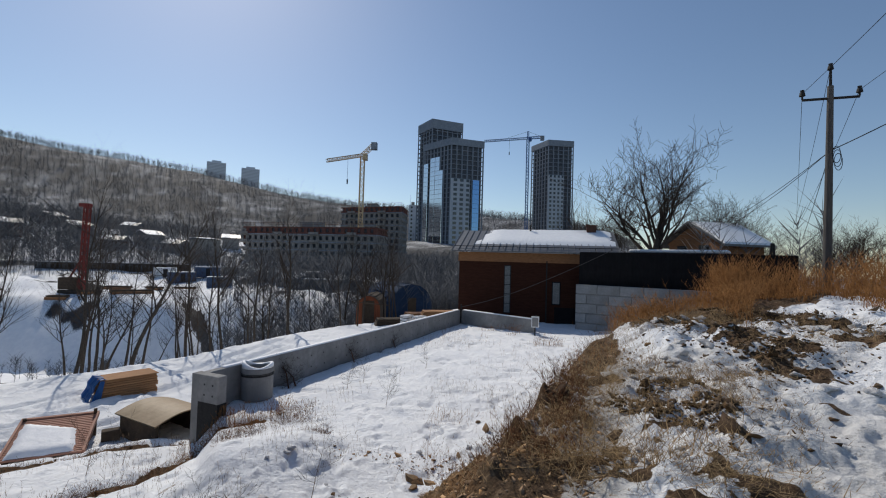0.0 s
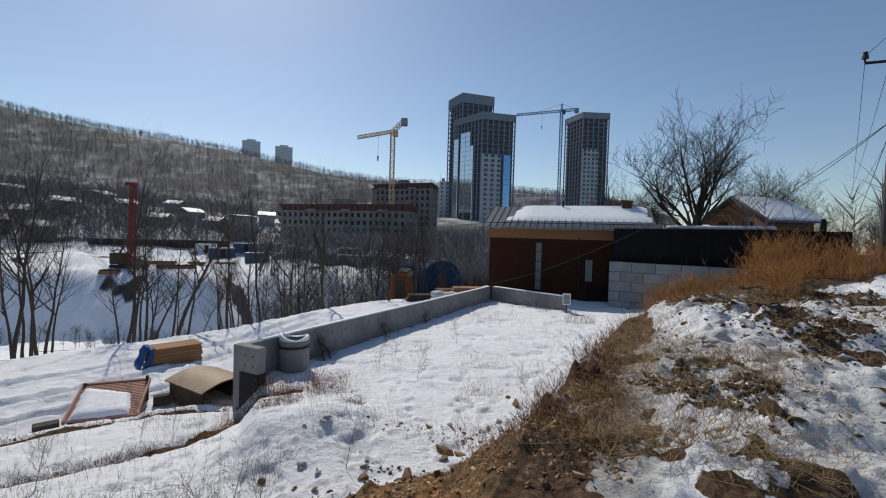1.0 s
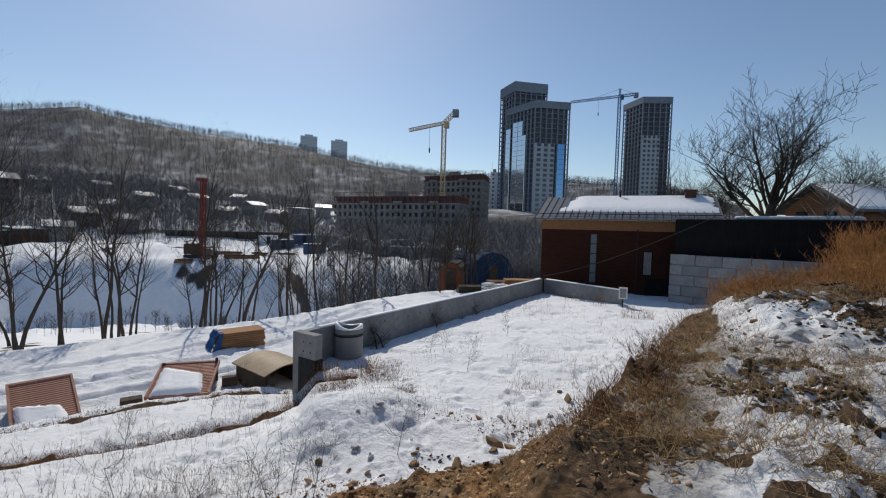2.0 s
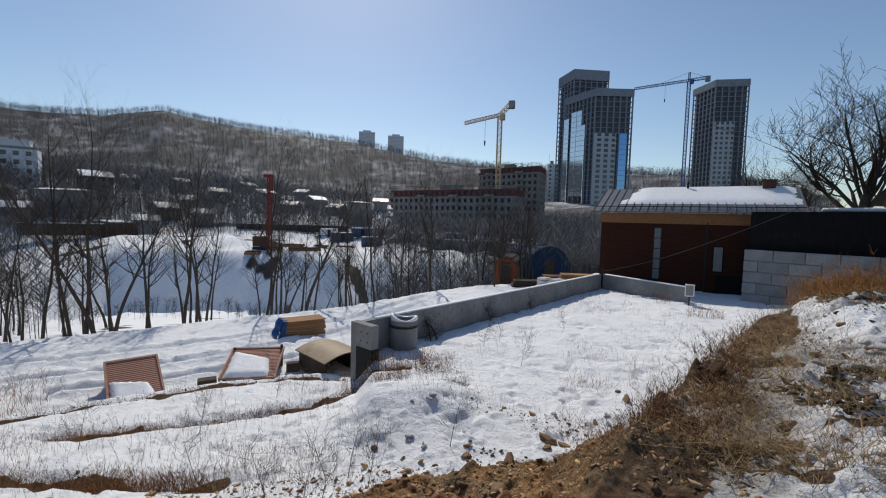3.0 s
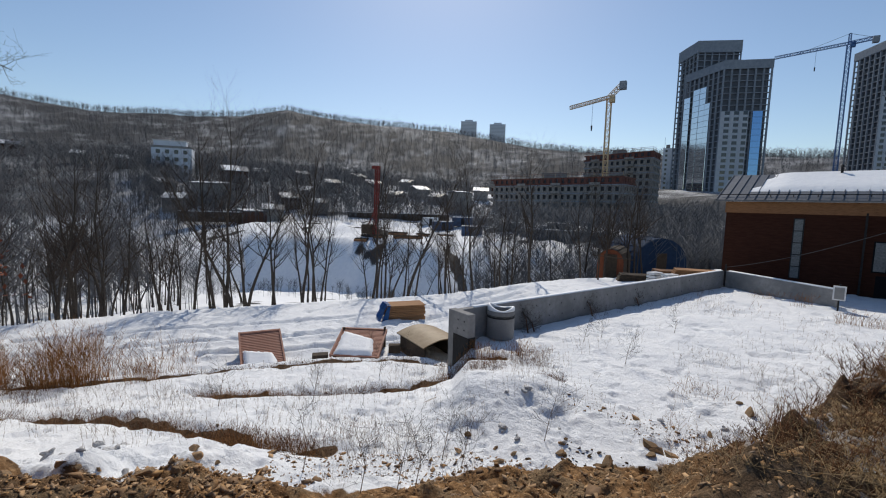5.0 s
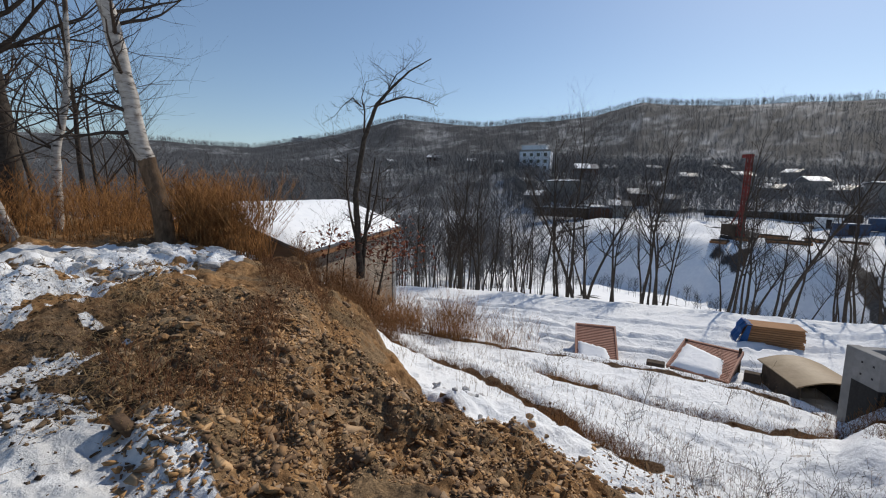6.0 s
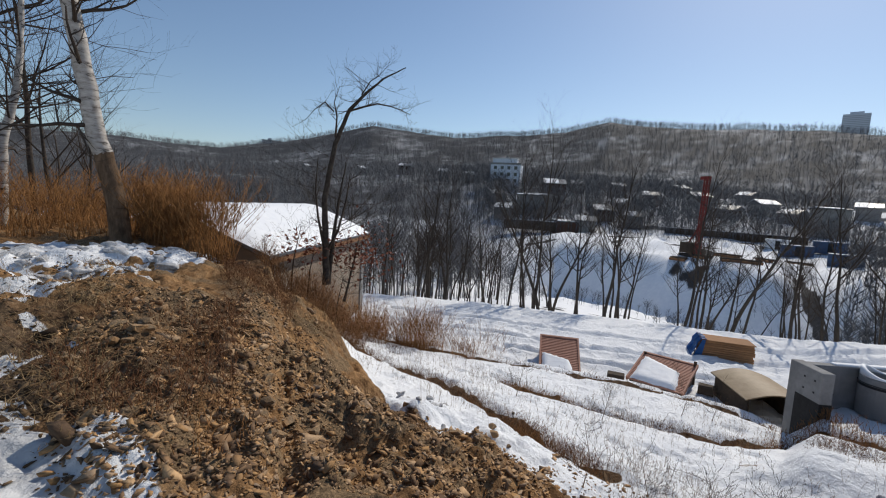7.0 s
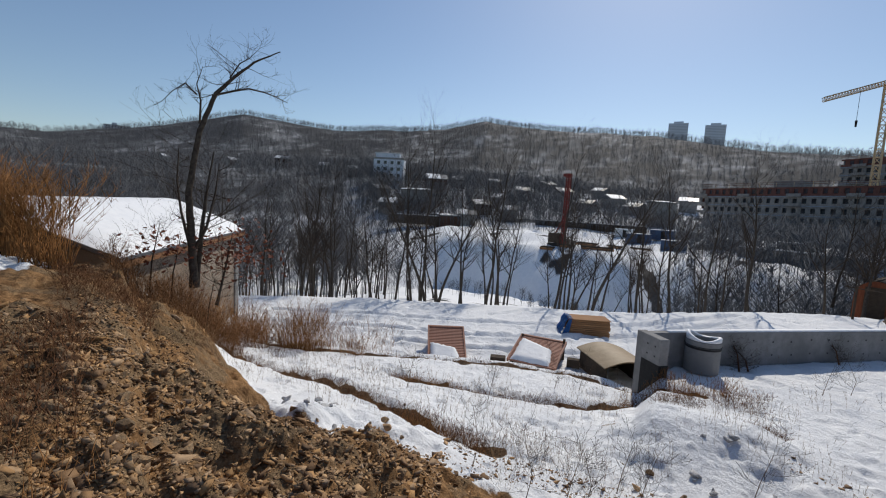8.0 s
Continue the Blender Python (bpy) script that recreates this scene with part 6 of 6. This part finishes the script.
apartment("taller bare concrete apartment block under construction", polar(5.7, 205), polar(4.9, 222), polar(13.4, 222), -3.4, 28.0, 12, 5, 1)


# ---- cranes and drilling rig ----
def lattice(bm, a, b, wide, r, bays):
    a, b = Vector(a), Vector(b)
    d = (b - a).normalized()
    q = d.to_track_quat("Z", "Y")
    cs = [q @ Vector((sx * wide / 2, sy * wide / 2, 0)) for sx, sy in ((1, 1), (-1, 1), (-1, -1), (1, -1))]
    for c in cs:
        rod(bm, a + c, b + c, r, r, 4)
    for i in range(bays):
        p, n_ = a.lerp(b, i / bays), a.lerp(b, (i + 1) / bays)
        for k in range(4):
            rod(bm, p + cs[k], n_ + cs[(k + 1) % 4], r * .7, r * .7, 3)
            rod(bm, n_ + cs[k], n_ + cs[(k + 1) % 4], r * .7, r * .7, 3)


def crane(label, mast_at, base, top, tail, tip, mat, apex):
    t = thing("tower_crane", Matrix.Translation((mast_at.x, mast_at.y, base)), label, "crane")
    o = Vector((mast_at.x, mast_at.y, base))
    bm = bmesh.new()
    lattice(bm, (0, 0, 0), (0, 0, top - base), 1.7, .16, int((top - base) / 2.4))
    part("mast", bm, mat, t)
    head = Vector((0, 0, top - base))
    bm = bmesh.new()
    lattice(bm, head + Vector((0, 0, .6)), tip - o, 1.3, .12, 22)
    part("jib", bm, mat, t)
    bm = bmesh.new()
    lattice(bm, head + Vector((0, 0, .6)), tail - o, 1.5, .14, 5)
    part("counter_jib", bm, mat, t)
    e = tail - o
    part("counterweight", boxes((e.x - 1.2, e.x + 1.2, e.y - 1.2, e.y + 1.2, e.z - 2.4, e.z + .6)), HAZED_SLAB, t)
    c = head + Vector((1.3, -1.0, -.5))
    part("cab", boxes((c.x - 1, c.x + 1, c.y - 1, c.y + 1, c.z - 1.3, c.z + 1.2)), mat, t)
    if apex:
        bm = bmesh.new()
        lattice(bm, head, head + Vector((0, 0, apex)), 1.0, .12, 4)
        part("apex", bm, mat, t)
        bm = bmesh.new()
        rod(bm, head + Vector((0, 0, apex)), (tip - o).lerp(head, .35), .08, .08, 4)
        rod(bm, head + Vector((0, 0, apex)), tail - o, .08, .08, 4)
        part("stay", bm, TAR, t)
    k = head.lerp(tip - o, .42)
    bm = bmesh.new()
    rod(bm, k, k - Vector((0, 0, 9)), .06, .06, 4)
    rod(bm, k - Vector((0, 0, 9)), k - Vector((0, 0, 11)), .35, .25, 6)
    part("hook", bm, TAR, t)
    return t


crane("yellow lattice tower crane above the building site", polar(10.95, 192), -5, 1.65 + .232 * 192, sight(9.5, .262, 190), sight(15.4, .2165, 186), YELLOW, 0)
crane("blue lattice tower crane beside the bare tower", polar(-10.5, 318), 5, 1.65 + .283 * 318, sight(-12.3, .287, 312), sight(-4.9, .279, 322), BLUE, 5.5)


def build_rig():
    c = polar(39.5, 100)
    z = ground_z(c.x, c.y)
    t = thing("drilling_rig", Matrix.Translation((c.x, c.y, z)), "red pile-drilling rig standing on the snowy building pit", "drilling rig")
    top = 1.65 + .0835 * 100 - z
    bm = bmesh.new()
    lattice(bm, (0, 0, .8), (.35, 0, top), .7, .13, 14)
    rod(bm, (0, 0, .8), (.35, 0, top), .2, .2, 8)
    part("mast", bm, RED, t)
    part("mast_head", boxes((-.9, .9, -.4, .4, top - .5, top + .1)), RED, t)
    part("cabin", boxes((-3.2, -.6, -1.3, 1.3, 1.0, 3.1), bevel=.15), DARKWOOD, t)
    bm = bmesh.new()
    rod(bm, (-2.4, 0, 2.6), (.1, 0, 7.0), .16)
    rod(bm, (.6, .5, .5), (.3, 0, 6), .12)
    part("brace", bm, RED, t)
    for y in (-1.3, .7):
        part("track", boxes((-3.4, .9, y, y + .6, -.1, .95), bevel=.25), TAR, t)
    part("casing", boxes((-.5, .5, -.5, .5, .2, 2.6)), RED, t)


build_rig()
g4 = random.Random(12)
SITEBLUE = surface("faded_blue_paint", (0.045, 0.075, 0.14), (0.075, 0.115, 0.19), 2, 0.7, bump=0)
for b, r, w in ((38.8, 96, 1.6), (36.0, 93, 1.9), (34.4, 94, 1.6), (36.6, 105, 2.2), (33.5, 112, 1.9), (30.5, 118, 2.3), (41.3, 97, 1.4)):
    p = on_ground(b, r)
    t = thing("timber_pile", Matrix.Translation(p) @ Matrix.Rotation(radians(b + g4.uniform(-40, 40)), 4, "Z"), "pile of beams and planks on the snowy site", "timber", "site timber")
    for k in range(4):
        part("beam", boxes((-w, w, -.9 + k * .5, -.5 + k * .5, -.1 + .25 * (k % 2), .35 + .25 * (k % 2))), DARKWOOD if k % 2 else TIMBER, t)
for b, r, w, mat, lab in ((30.8, 128, 3, SITEBLUE, "faded blue"), (28.3, 132, 3, SITEBLUE, "faded blue"), (27.0, 120, 2.8, SITEBLUE, "faded blue"), (32.4, 138, 2.6, PLASTIC, "white"), (25.6, 138, 3, AGED, "grey"), (22, 120, 3, AGED, "grey"), (16, 118, 3, AGED, "grey")):
    p = on_ground(b, r)
    t = thing("site_container", Matrix.Translation(p) @ Matrix.Rotation(radians(b + g4.uniform(-20, 20)), 4, "Z"), lab + " steel site container on the building site", "container", "site containers")
    part("body", boxes((-w, w, -1.2, 1.2, -.2, 2.5), bevel=.05), mat, t)
    part("door", boxes((-.5, .5, -1.26, -1.2, .1, 2.2)), TAR, t)
    part("roof_snow", boxes((-w + .05, w - .05, -1.15, 1.15, 2.48, 2.6), bevel=.05), SNOW_M, t)
for b0, b1, r0, r1, z0, z1 in ((20.8, 10.5, 112, 104, -7.5, -3.4), (43, 30, 158, 150, -5.5, -1.4), (62, 54, 150, 146, -5, -2.0)):
    a, b = polar(b0, r0), polar(b1, r1)
    w = thing("site_wall", along(a, b, 0), "dark concrete wall terracing the valley slope", "wall", kind="structure")
    L = (b - a).length
    part("face", boxes((0, L, 0, .6, z0, z1)), DARKWOOD if r0 > 140 else AGED, w)
    part("coping", boxes((0, L, -.15, .7, z1, z1 + .25)), SNOW_M, w)
    for i in range(0, int(L), 4):
        part("buttress", boxes((i, i + .4, -.3, 0, z0, z1 - .1)), DARKWOOD if r0 > 140 else AGED, w)


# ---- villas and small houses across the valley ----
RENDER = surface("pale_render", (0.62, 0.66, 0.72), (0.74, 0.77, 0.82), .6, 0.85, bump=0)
GREY = surface("grey_render", (0.22, 0.21, 0.20), (0.34, 0.33, 0.31), .6, 0.9, bump=0)


def win_grid(parent, w, z0, cols, rows, fh, ww, wh, y):
    me = shared("window", [(-ww / 2, ww / 2, y - .08, y + .05, 0, wh)], TAR)
    gl = shared("pane", [(-ww / 2 + .12, ww / 2 - .12, y - .12, y - .07, .12, wh - .12)], GLASS)
    for k in range(rows):
        for i in range(cols):
            o = new("window", me)
            o.parent, o.location = parent, (w * ((i + .5) / cols - .5), 0, z0 + k * fh)
            p = new("pane", gl)
            p.parent = o


def build_villa():
    a, b = polar(64.2, 213), polar(60.4, 210)
    w = (b - a).length
    c = (a + b) / 2
    d = b - a
    t = thing("villa", Matrix.Translation((c.x, c.y, 9.5)) @ Matrix.Rotation(math.atan2(d.y, d.x), 4, "Z"), "white four-storey villa with a set-back top floor", "villa")
    part("wall", boxes((-w / 2, w / 2, 0, 6, -3, 12.4)), RENDER, t)
    part("top_floor", boxes((-w / 2 + .6, w / 2 - 2.2, 1.2, 5.6, 12.4, 15.2)), RENDER, t)
    part("roof_slab", boxes((-w / 2 + .3, w / 2 - 1.9, .9, 5.8, 15.2, 15.5)), PLASTIC, t)
    part("terrace_rail", boxes((-w / 2, w / 2, 0, .1, 12.4, 13.3)), GREY, t)
    win_grid(t, w * .9, 1.2, 4, 4, 3.0, 1.4, 1.5, 0)
    part("balcony", boxes((-w / 2 + 1, -1.2, -1.2, 0, 5.6, 6.6), (-w / 2 + 1, -1.2, -1.2, 0, 2.6, 3.6)), RENDER, t)
    part("chimney", boxes((-.6, .6, 3, 4, 15.5, 16.8)), GREY, t)


build_villa()


def small_house(bearing, r, w, h, turn, mat, label, flat=False, lift=0.0, snowy=.3):
    p = on_ground(bearing, r)
    d = w * .75
    t = thing("house", Matrix.Translation((p.x, p.y, p.z + lift)) @ Matrix.Rotation(radians(bearing + turn), 4, "Z"), label, "house", "valley houses")
    part("wall", boxes((-w / 2, w / 2, -d / 2, d / 2, -3, h)), mat, t)
    win_grid(t, w * .9, h - 2.0, max(2, int(w / 3)), 1, 3, 1.1, 1.2, -d / 2)
    bm = bmesh.new()
    rise = w * .04 if flat else w * .19
    prism(bm, [(-w / 2 - .5, h), (w / 2 + .5, h), (w / 2 + .5, h + .25), (0, h + rise + .25), (-w / 2 - .5, h + .25)], -d / 2 - .5, d / 2 + .5)
    roof = part("roof", bm, ROOF, t)
    bm = bmesh.new()
    prism(bm, [(-w / 2 - .4, h + .27), (0, h + rise + .3), (w / 2 + .4, h + .27), (w / 2 + .3, h + .42), (0, h + rise + .48), (-w / 2 - .3, h + .42)], -d * snowy, d / 2 + .4)
    part("roof_snow", bm, SNOW_M, roof)
    part("chimney", boxes((w * .2, w * .2 + .7, 0, .7, h, h + rise + 1.0)), BRICK, t)


g5 = random.Random(21)
mats5 = (GREY, BRICK, AGED, SIDING, GREY)
for i, (b, r, w, h, flat) in enumerate(((58, 178, 15, 6.5, 1), (56.2, 205, 12, 6, 0), (61.8, 168, 9, 3.4, 0), (50.2, 172, 9, 3.2, 0), (51.9, 152, 8, 2.8, 0), (47.5, 192, 9, 3.4, 0),
        (45, 218, 9, 4, 0), (40, 235, 10, 4, 0), (37, 208, 9, 3.2, 0), (34, 228, 10, 4, 0), (28.7, 176, 9, 8.2, 1), (31.5, 212, 9, 3.2, 0), (26, 245, 10, 4.4, 0), (23.2, 262, 12, 6, 0), (20.6, 268, 9, 5, 0), (18, 275, 10, 7, 0),
        (66.5, 245, 9, 4, 0), (70, 265, 9, 4, 0), (75, 300, 10, 5, 0), (80.5, 335, 10, 5, 0), (87, 420, 12, 6, 0), (42, 265, 9, 4, 0), (48.6, 245, 8, 4, 0), (53.3, 242, 9, 4, 0), (35.5, 262, 9, 4, 0), (63.2, 188, 8, 3, 0), (54.6, 150, 9, 3.6, 1), (46.5, 165, 8, 3, 0), (13, 300, 14, 9, 1))):
    small_house(b, r, w, h, 90 + g5.uniform(-30, 30), mats5[i % 5], ("flat-roofed grey house" if flat else "small house with a gable roof") + " under snow among bare trees", bool(flat), snowy=g5.uniform(-.1, .5))


def mid_rise(b0, b1, r, top_s, base, label):
    a, b = polar(b0, r), polar(b1, r)
    d = b - a
    w, top = d.length, 1.65 + top_s * r
    t = thing("apartment_block", Matrix.Translation((a.x, a.y, 0)) @ Matrix.Rotation(math.atan2(d.y, d.x), 4, "Z"), label, "building")
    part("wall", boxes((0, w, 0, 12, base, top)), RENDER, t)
    part("roof_house", boxes((w * .2, w * .5, 3, 8, top, top + 2.6)), GREY, t)
    bm = bmesh.new()
    rod(bm, (w * .1, 4, top), (w * .1, 4, top + 8), .12, .05, 5)
    part("aerial", bm, TAR, t)
    me, n = shared("window", [(0, 1.3, -.12, .05, 0, 1.4)], GLASS), int(w / 3)
    for k in range(int((top - base) / 3) - 1):
        for i in range(n):
            o = new("window", me)
            o.parent, o.location = t, (w * (i + .5) / n - .65, 0, top - 2.6 - 3 * k)


mid_rise(4.75, 3.35, 330, .128, 8, "pale distant apartment house with a roof aerial")
mid_rise(8.6, 7.2, 320, .098, 6, "pale apartment house beyond the building site")


def palace():
    a, b = polar(92.5, 860), polar(90.3, 860)
    d = b - a
    w = d.length
    t = thing("long_building", Matrix.Translation((a.x, a.y, ground_z(a.x, a.y))) @ Matrix.Rotation(math.atan2(d.y, d.x), 4, "Z"), "long pale building on the wooded ridge", "building")
    part("wall", boxes((0, w, 0, 14, -6, 7)), RENDER, t)
    part("roof", boxes((-.5, w + .5, -.5, 14.5, 7, 7.8)), ROOF, t)
    part("wing", boxes((w * .3, w * .5, -1, 12, 7.8, 11)), RENDER, t)
    win_grid(t, w * .9, 1.5, 8, 2, 3.0, 1.6, 1.7, 0)
    for o in t.children:
        if o.name.startswith("window"):
            o.location.x += w / 2


palace()


def twin(b0, b1, top_s):
    a, b = polar(b0, 1000), polar(b1, 1000)
    d = b - a
    w, top = d.length, 1.65 + top_s * 1000
    t = thing("tower_block", Matrix.Translation((a.x, a.y, 0)) @ Matrix.Rotation(math.atan2(d.y, d.x), 4, "Z"), "pale distant apartment tower beyond the hill", "tower", "twin towers")
    # pale render chosen here to paint the haze in front of the twins
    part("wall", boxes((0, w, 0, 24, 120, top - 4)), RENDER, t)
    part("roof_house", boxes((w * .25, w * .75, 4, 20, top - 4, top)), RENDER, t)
    me = shared("window_band", [(.8, w - .8, -.3, -.05, 0, 1.1)], HAZED_PANEL)
    for k in range(16):
        o = new("window_band", me)
        o.parent, o.location = t, (0, 0, top - 8 - k * 3)


twin(28.85, 26.85, .193)
twin(25.2, 23.2, .1875)


# ---- sheds just beyond the wall ----
ORANGE = surface("orange_boards", (0.13, 0.04, 0.02), (0.24, 0.075, 0.035), 3, 0.85, stretch=(4, 4, .5))
NAVY = surface("dark_blue_sheet", (0.015, 0.03, 0.065), (0.03, 0.055, 0.105), 3, 0.85, gloss=.08)


def arch_hall(name, bearing, r, w, d, wall_h, rise, z, mat, front, label, turn):
    p = polar(bearing, r)
    t = thing(name, Matrix.Translation((p.x, p.y, z)) @ Matrix.Rotation(radians(bearing + turn), 4, "Z"), label, "shed")
    n = 14
    arc = [(-math.cos(math.pi * i / n) * w / 2, wall_h + math.sin(math.pi * i / n) * rise) for i in range(n + 1)]
    bm = bmesh.new()
    prism(bm, [(-w / 2, -1.5)] + arc + [(w / 2, -1.5)], .12, d)
    part("vault", bm, mat, t)
    bm = bmesh.new()
    prism(bm, [(-w / 2 + .03, -1.5)] + [(x * .985, y - .03) for x, y in arc] + [(w / 2 - .03, -1.5)], 0, .12)
    f = part("front", bm, front, t)
    part("door", boxes((-.5, .5, -.04, 0, -1, 1.7)), DARKWOOD, f)
    me = shared("rib", [(-.03, .03, 0, .0 + d, 0, .05)], mat)
    for x, y in arc[1:-1:2]:
        o = new("rib", me)
        o.parent, o.location = t, (x, .12, y)


arch_hall("arched_hut", 9.6, 37.5, 2.0, 5, 1.0, 1.1, -3.5, DARKWOOD, ORANGE, "orange-brown boarded hut with a rounded roof", -8)
arch_hall("arched_hall", 4.0, 46, 5.2, 6, .8, 2.3, -3.9, NAVY, NAVY, "dark blue barrel-roofed shed beyond the wall", 34)
for b, r, z, w, mat, nm, lab in ((.6, 33, -2.3, 1.3, BOARD, "lumber_pile", "pile of fresh sawn boards beyond the wall"), (6, 33.5, -3.0, 1.6, DARKWOOD, "lumber_pile", "dark pile of boards beyond the wall"), (3.2, 34, -2.6, 1.1, TIMBER, "lumber_pile", "brown pile of boards beyond the wall")):
    p = polar(b, r)
    t = thing(nm, Matrix.Translation((p.x, p.y, z)) @ Matrix.Rotation(radians(b + 10), 4, "Z"), lab, "lumber")
    for k in range(6):
        part("board", boxes((-w + .05 * k, w + .04 * k, 0, 1.2, -.5 + .12 * k, -.5 + .12 * k + .1)), mat, t)
for b, r in ((4.6, 32.6), (3.0, 32.2)):
    p = polar(b, r)
    t = thing("crate", Matrix.Translation((p.x, p.y, -2.45)) @ Matrix.Rotation(radians(20 + b * 9), 4, "Z"), "small pale slatted crate beyond the wall", "crate")
    for k in range(3):
        part("slat", boxes((-.45, .45, -.3, .3, -.5 + .22 * k, -.5 + .22 * k + .15)), PLASTIC, t)
p = polar(10.9, 33)
t = thing("fence_post", Matrix.Translation((p.x, p.y, -3.3)), "dark post with a cross rail beside the snowy road", "post")
bm = bmesh.new()
rod(bm, (0, 0, -.3), (0, 0, 1.9), .06)
part("post", bm, DARKWOOD, t)
bm = bmesh.new()
rod(bm, (-.5, 0, 1.8), (2.2, .3, 1.6), .03)
part("rail", bm, DARKWOOD, t)


# ---- spruces by the villa ----
NEEDLE = surface("spruce_needles", (0.012, 0.022, 0.014), (0.03, 0.05, 0.03), 2, 0.9, bump=0)


def spruce(bearing, r, h, seed):
    g = random.Random(seed)
    t = thing("spruce_tree", Matrix.Translation(on_ground(bearing, r)), "dark green spruce standing near the villa", "tree", "spruces")
    bm = bmesh.new()
    rod(bm, (0, 0, -.5), (0, 0, h), h * .02, .02, 6)
    part("trunk", bm, BARK, t)
    bm = bmesh.new()
    for k in range(15):
        z = h * (.1 + .9 * k / 15)
        reach = h * .22 * (1 - k / 15.5)
        for i in range(9):
            a = g.uniform(0, 6.28)
            e = Vector((math.cos(a) * reach * g.uniform(.7, 1.1), math.sin(a) * reach * g.uniform(.7, 1.1), z - reach * .35))
            rod(bm, (0, 0, z), e, h * .022, .04, 4)
    part("boughs", bm, NEEDLE, t)


for b, r, h in ((60.0, 204, 9), (58.9, 212, 7), (43.5, 230, 6.5), (67, 230, 8)):
    spruce(b, r, h, int(b))

# dead shrubs leaning on the wall
for b, dr, h in ((19.0, .45, .75), (11.2, .5, .6), (6.0, .4, .5), (18.2, .7, .4)):
    p = on_ground(b, float(wall_far(np.array([b]))[0]) - dr)
    q = p + Vector((-.35, .2, h))
    guided("dead_shrub", "dark withered shrub leaning against the concrete wall", [p, p.lerp(q, .5) + Vector((.05, 0, .05)), q], .022, 26, UMBER, "wall shrubs", seed=int(b * 7), tip=.4, reach=.3, kids=4, start=.05)["category"] = "shrub"
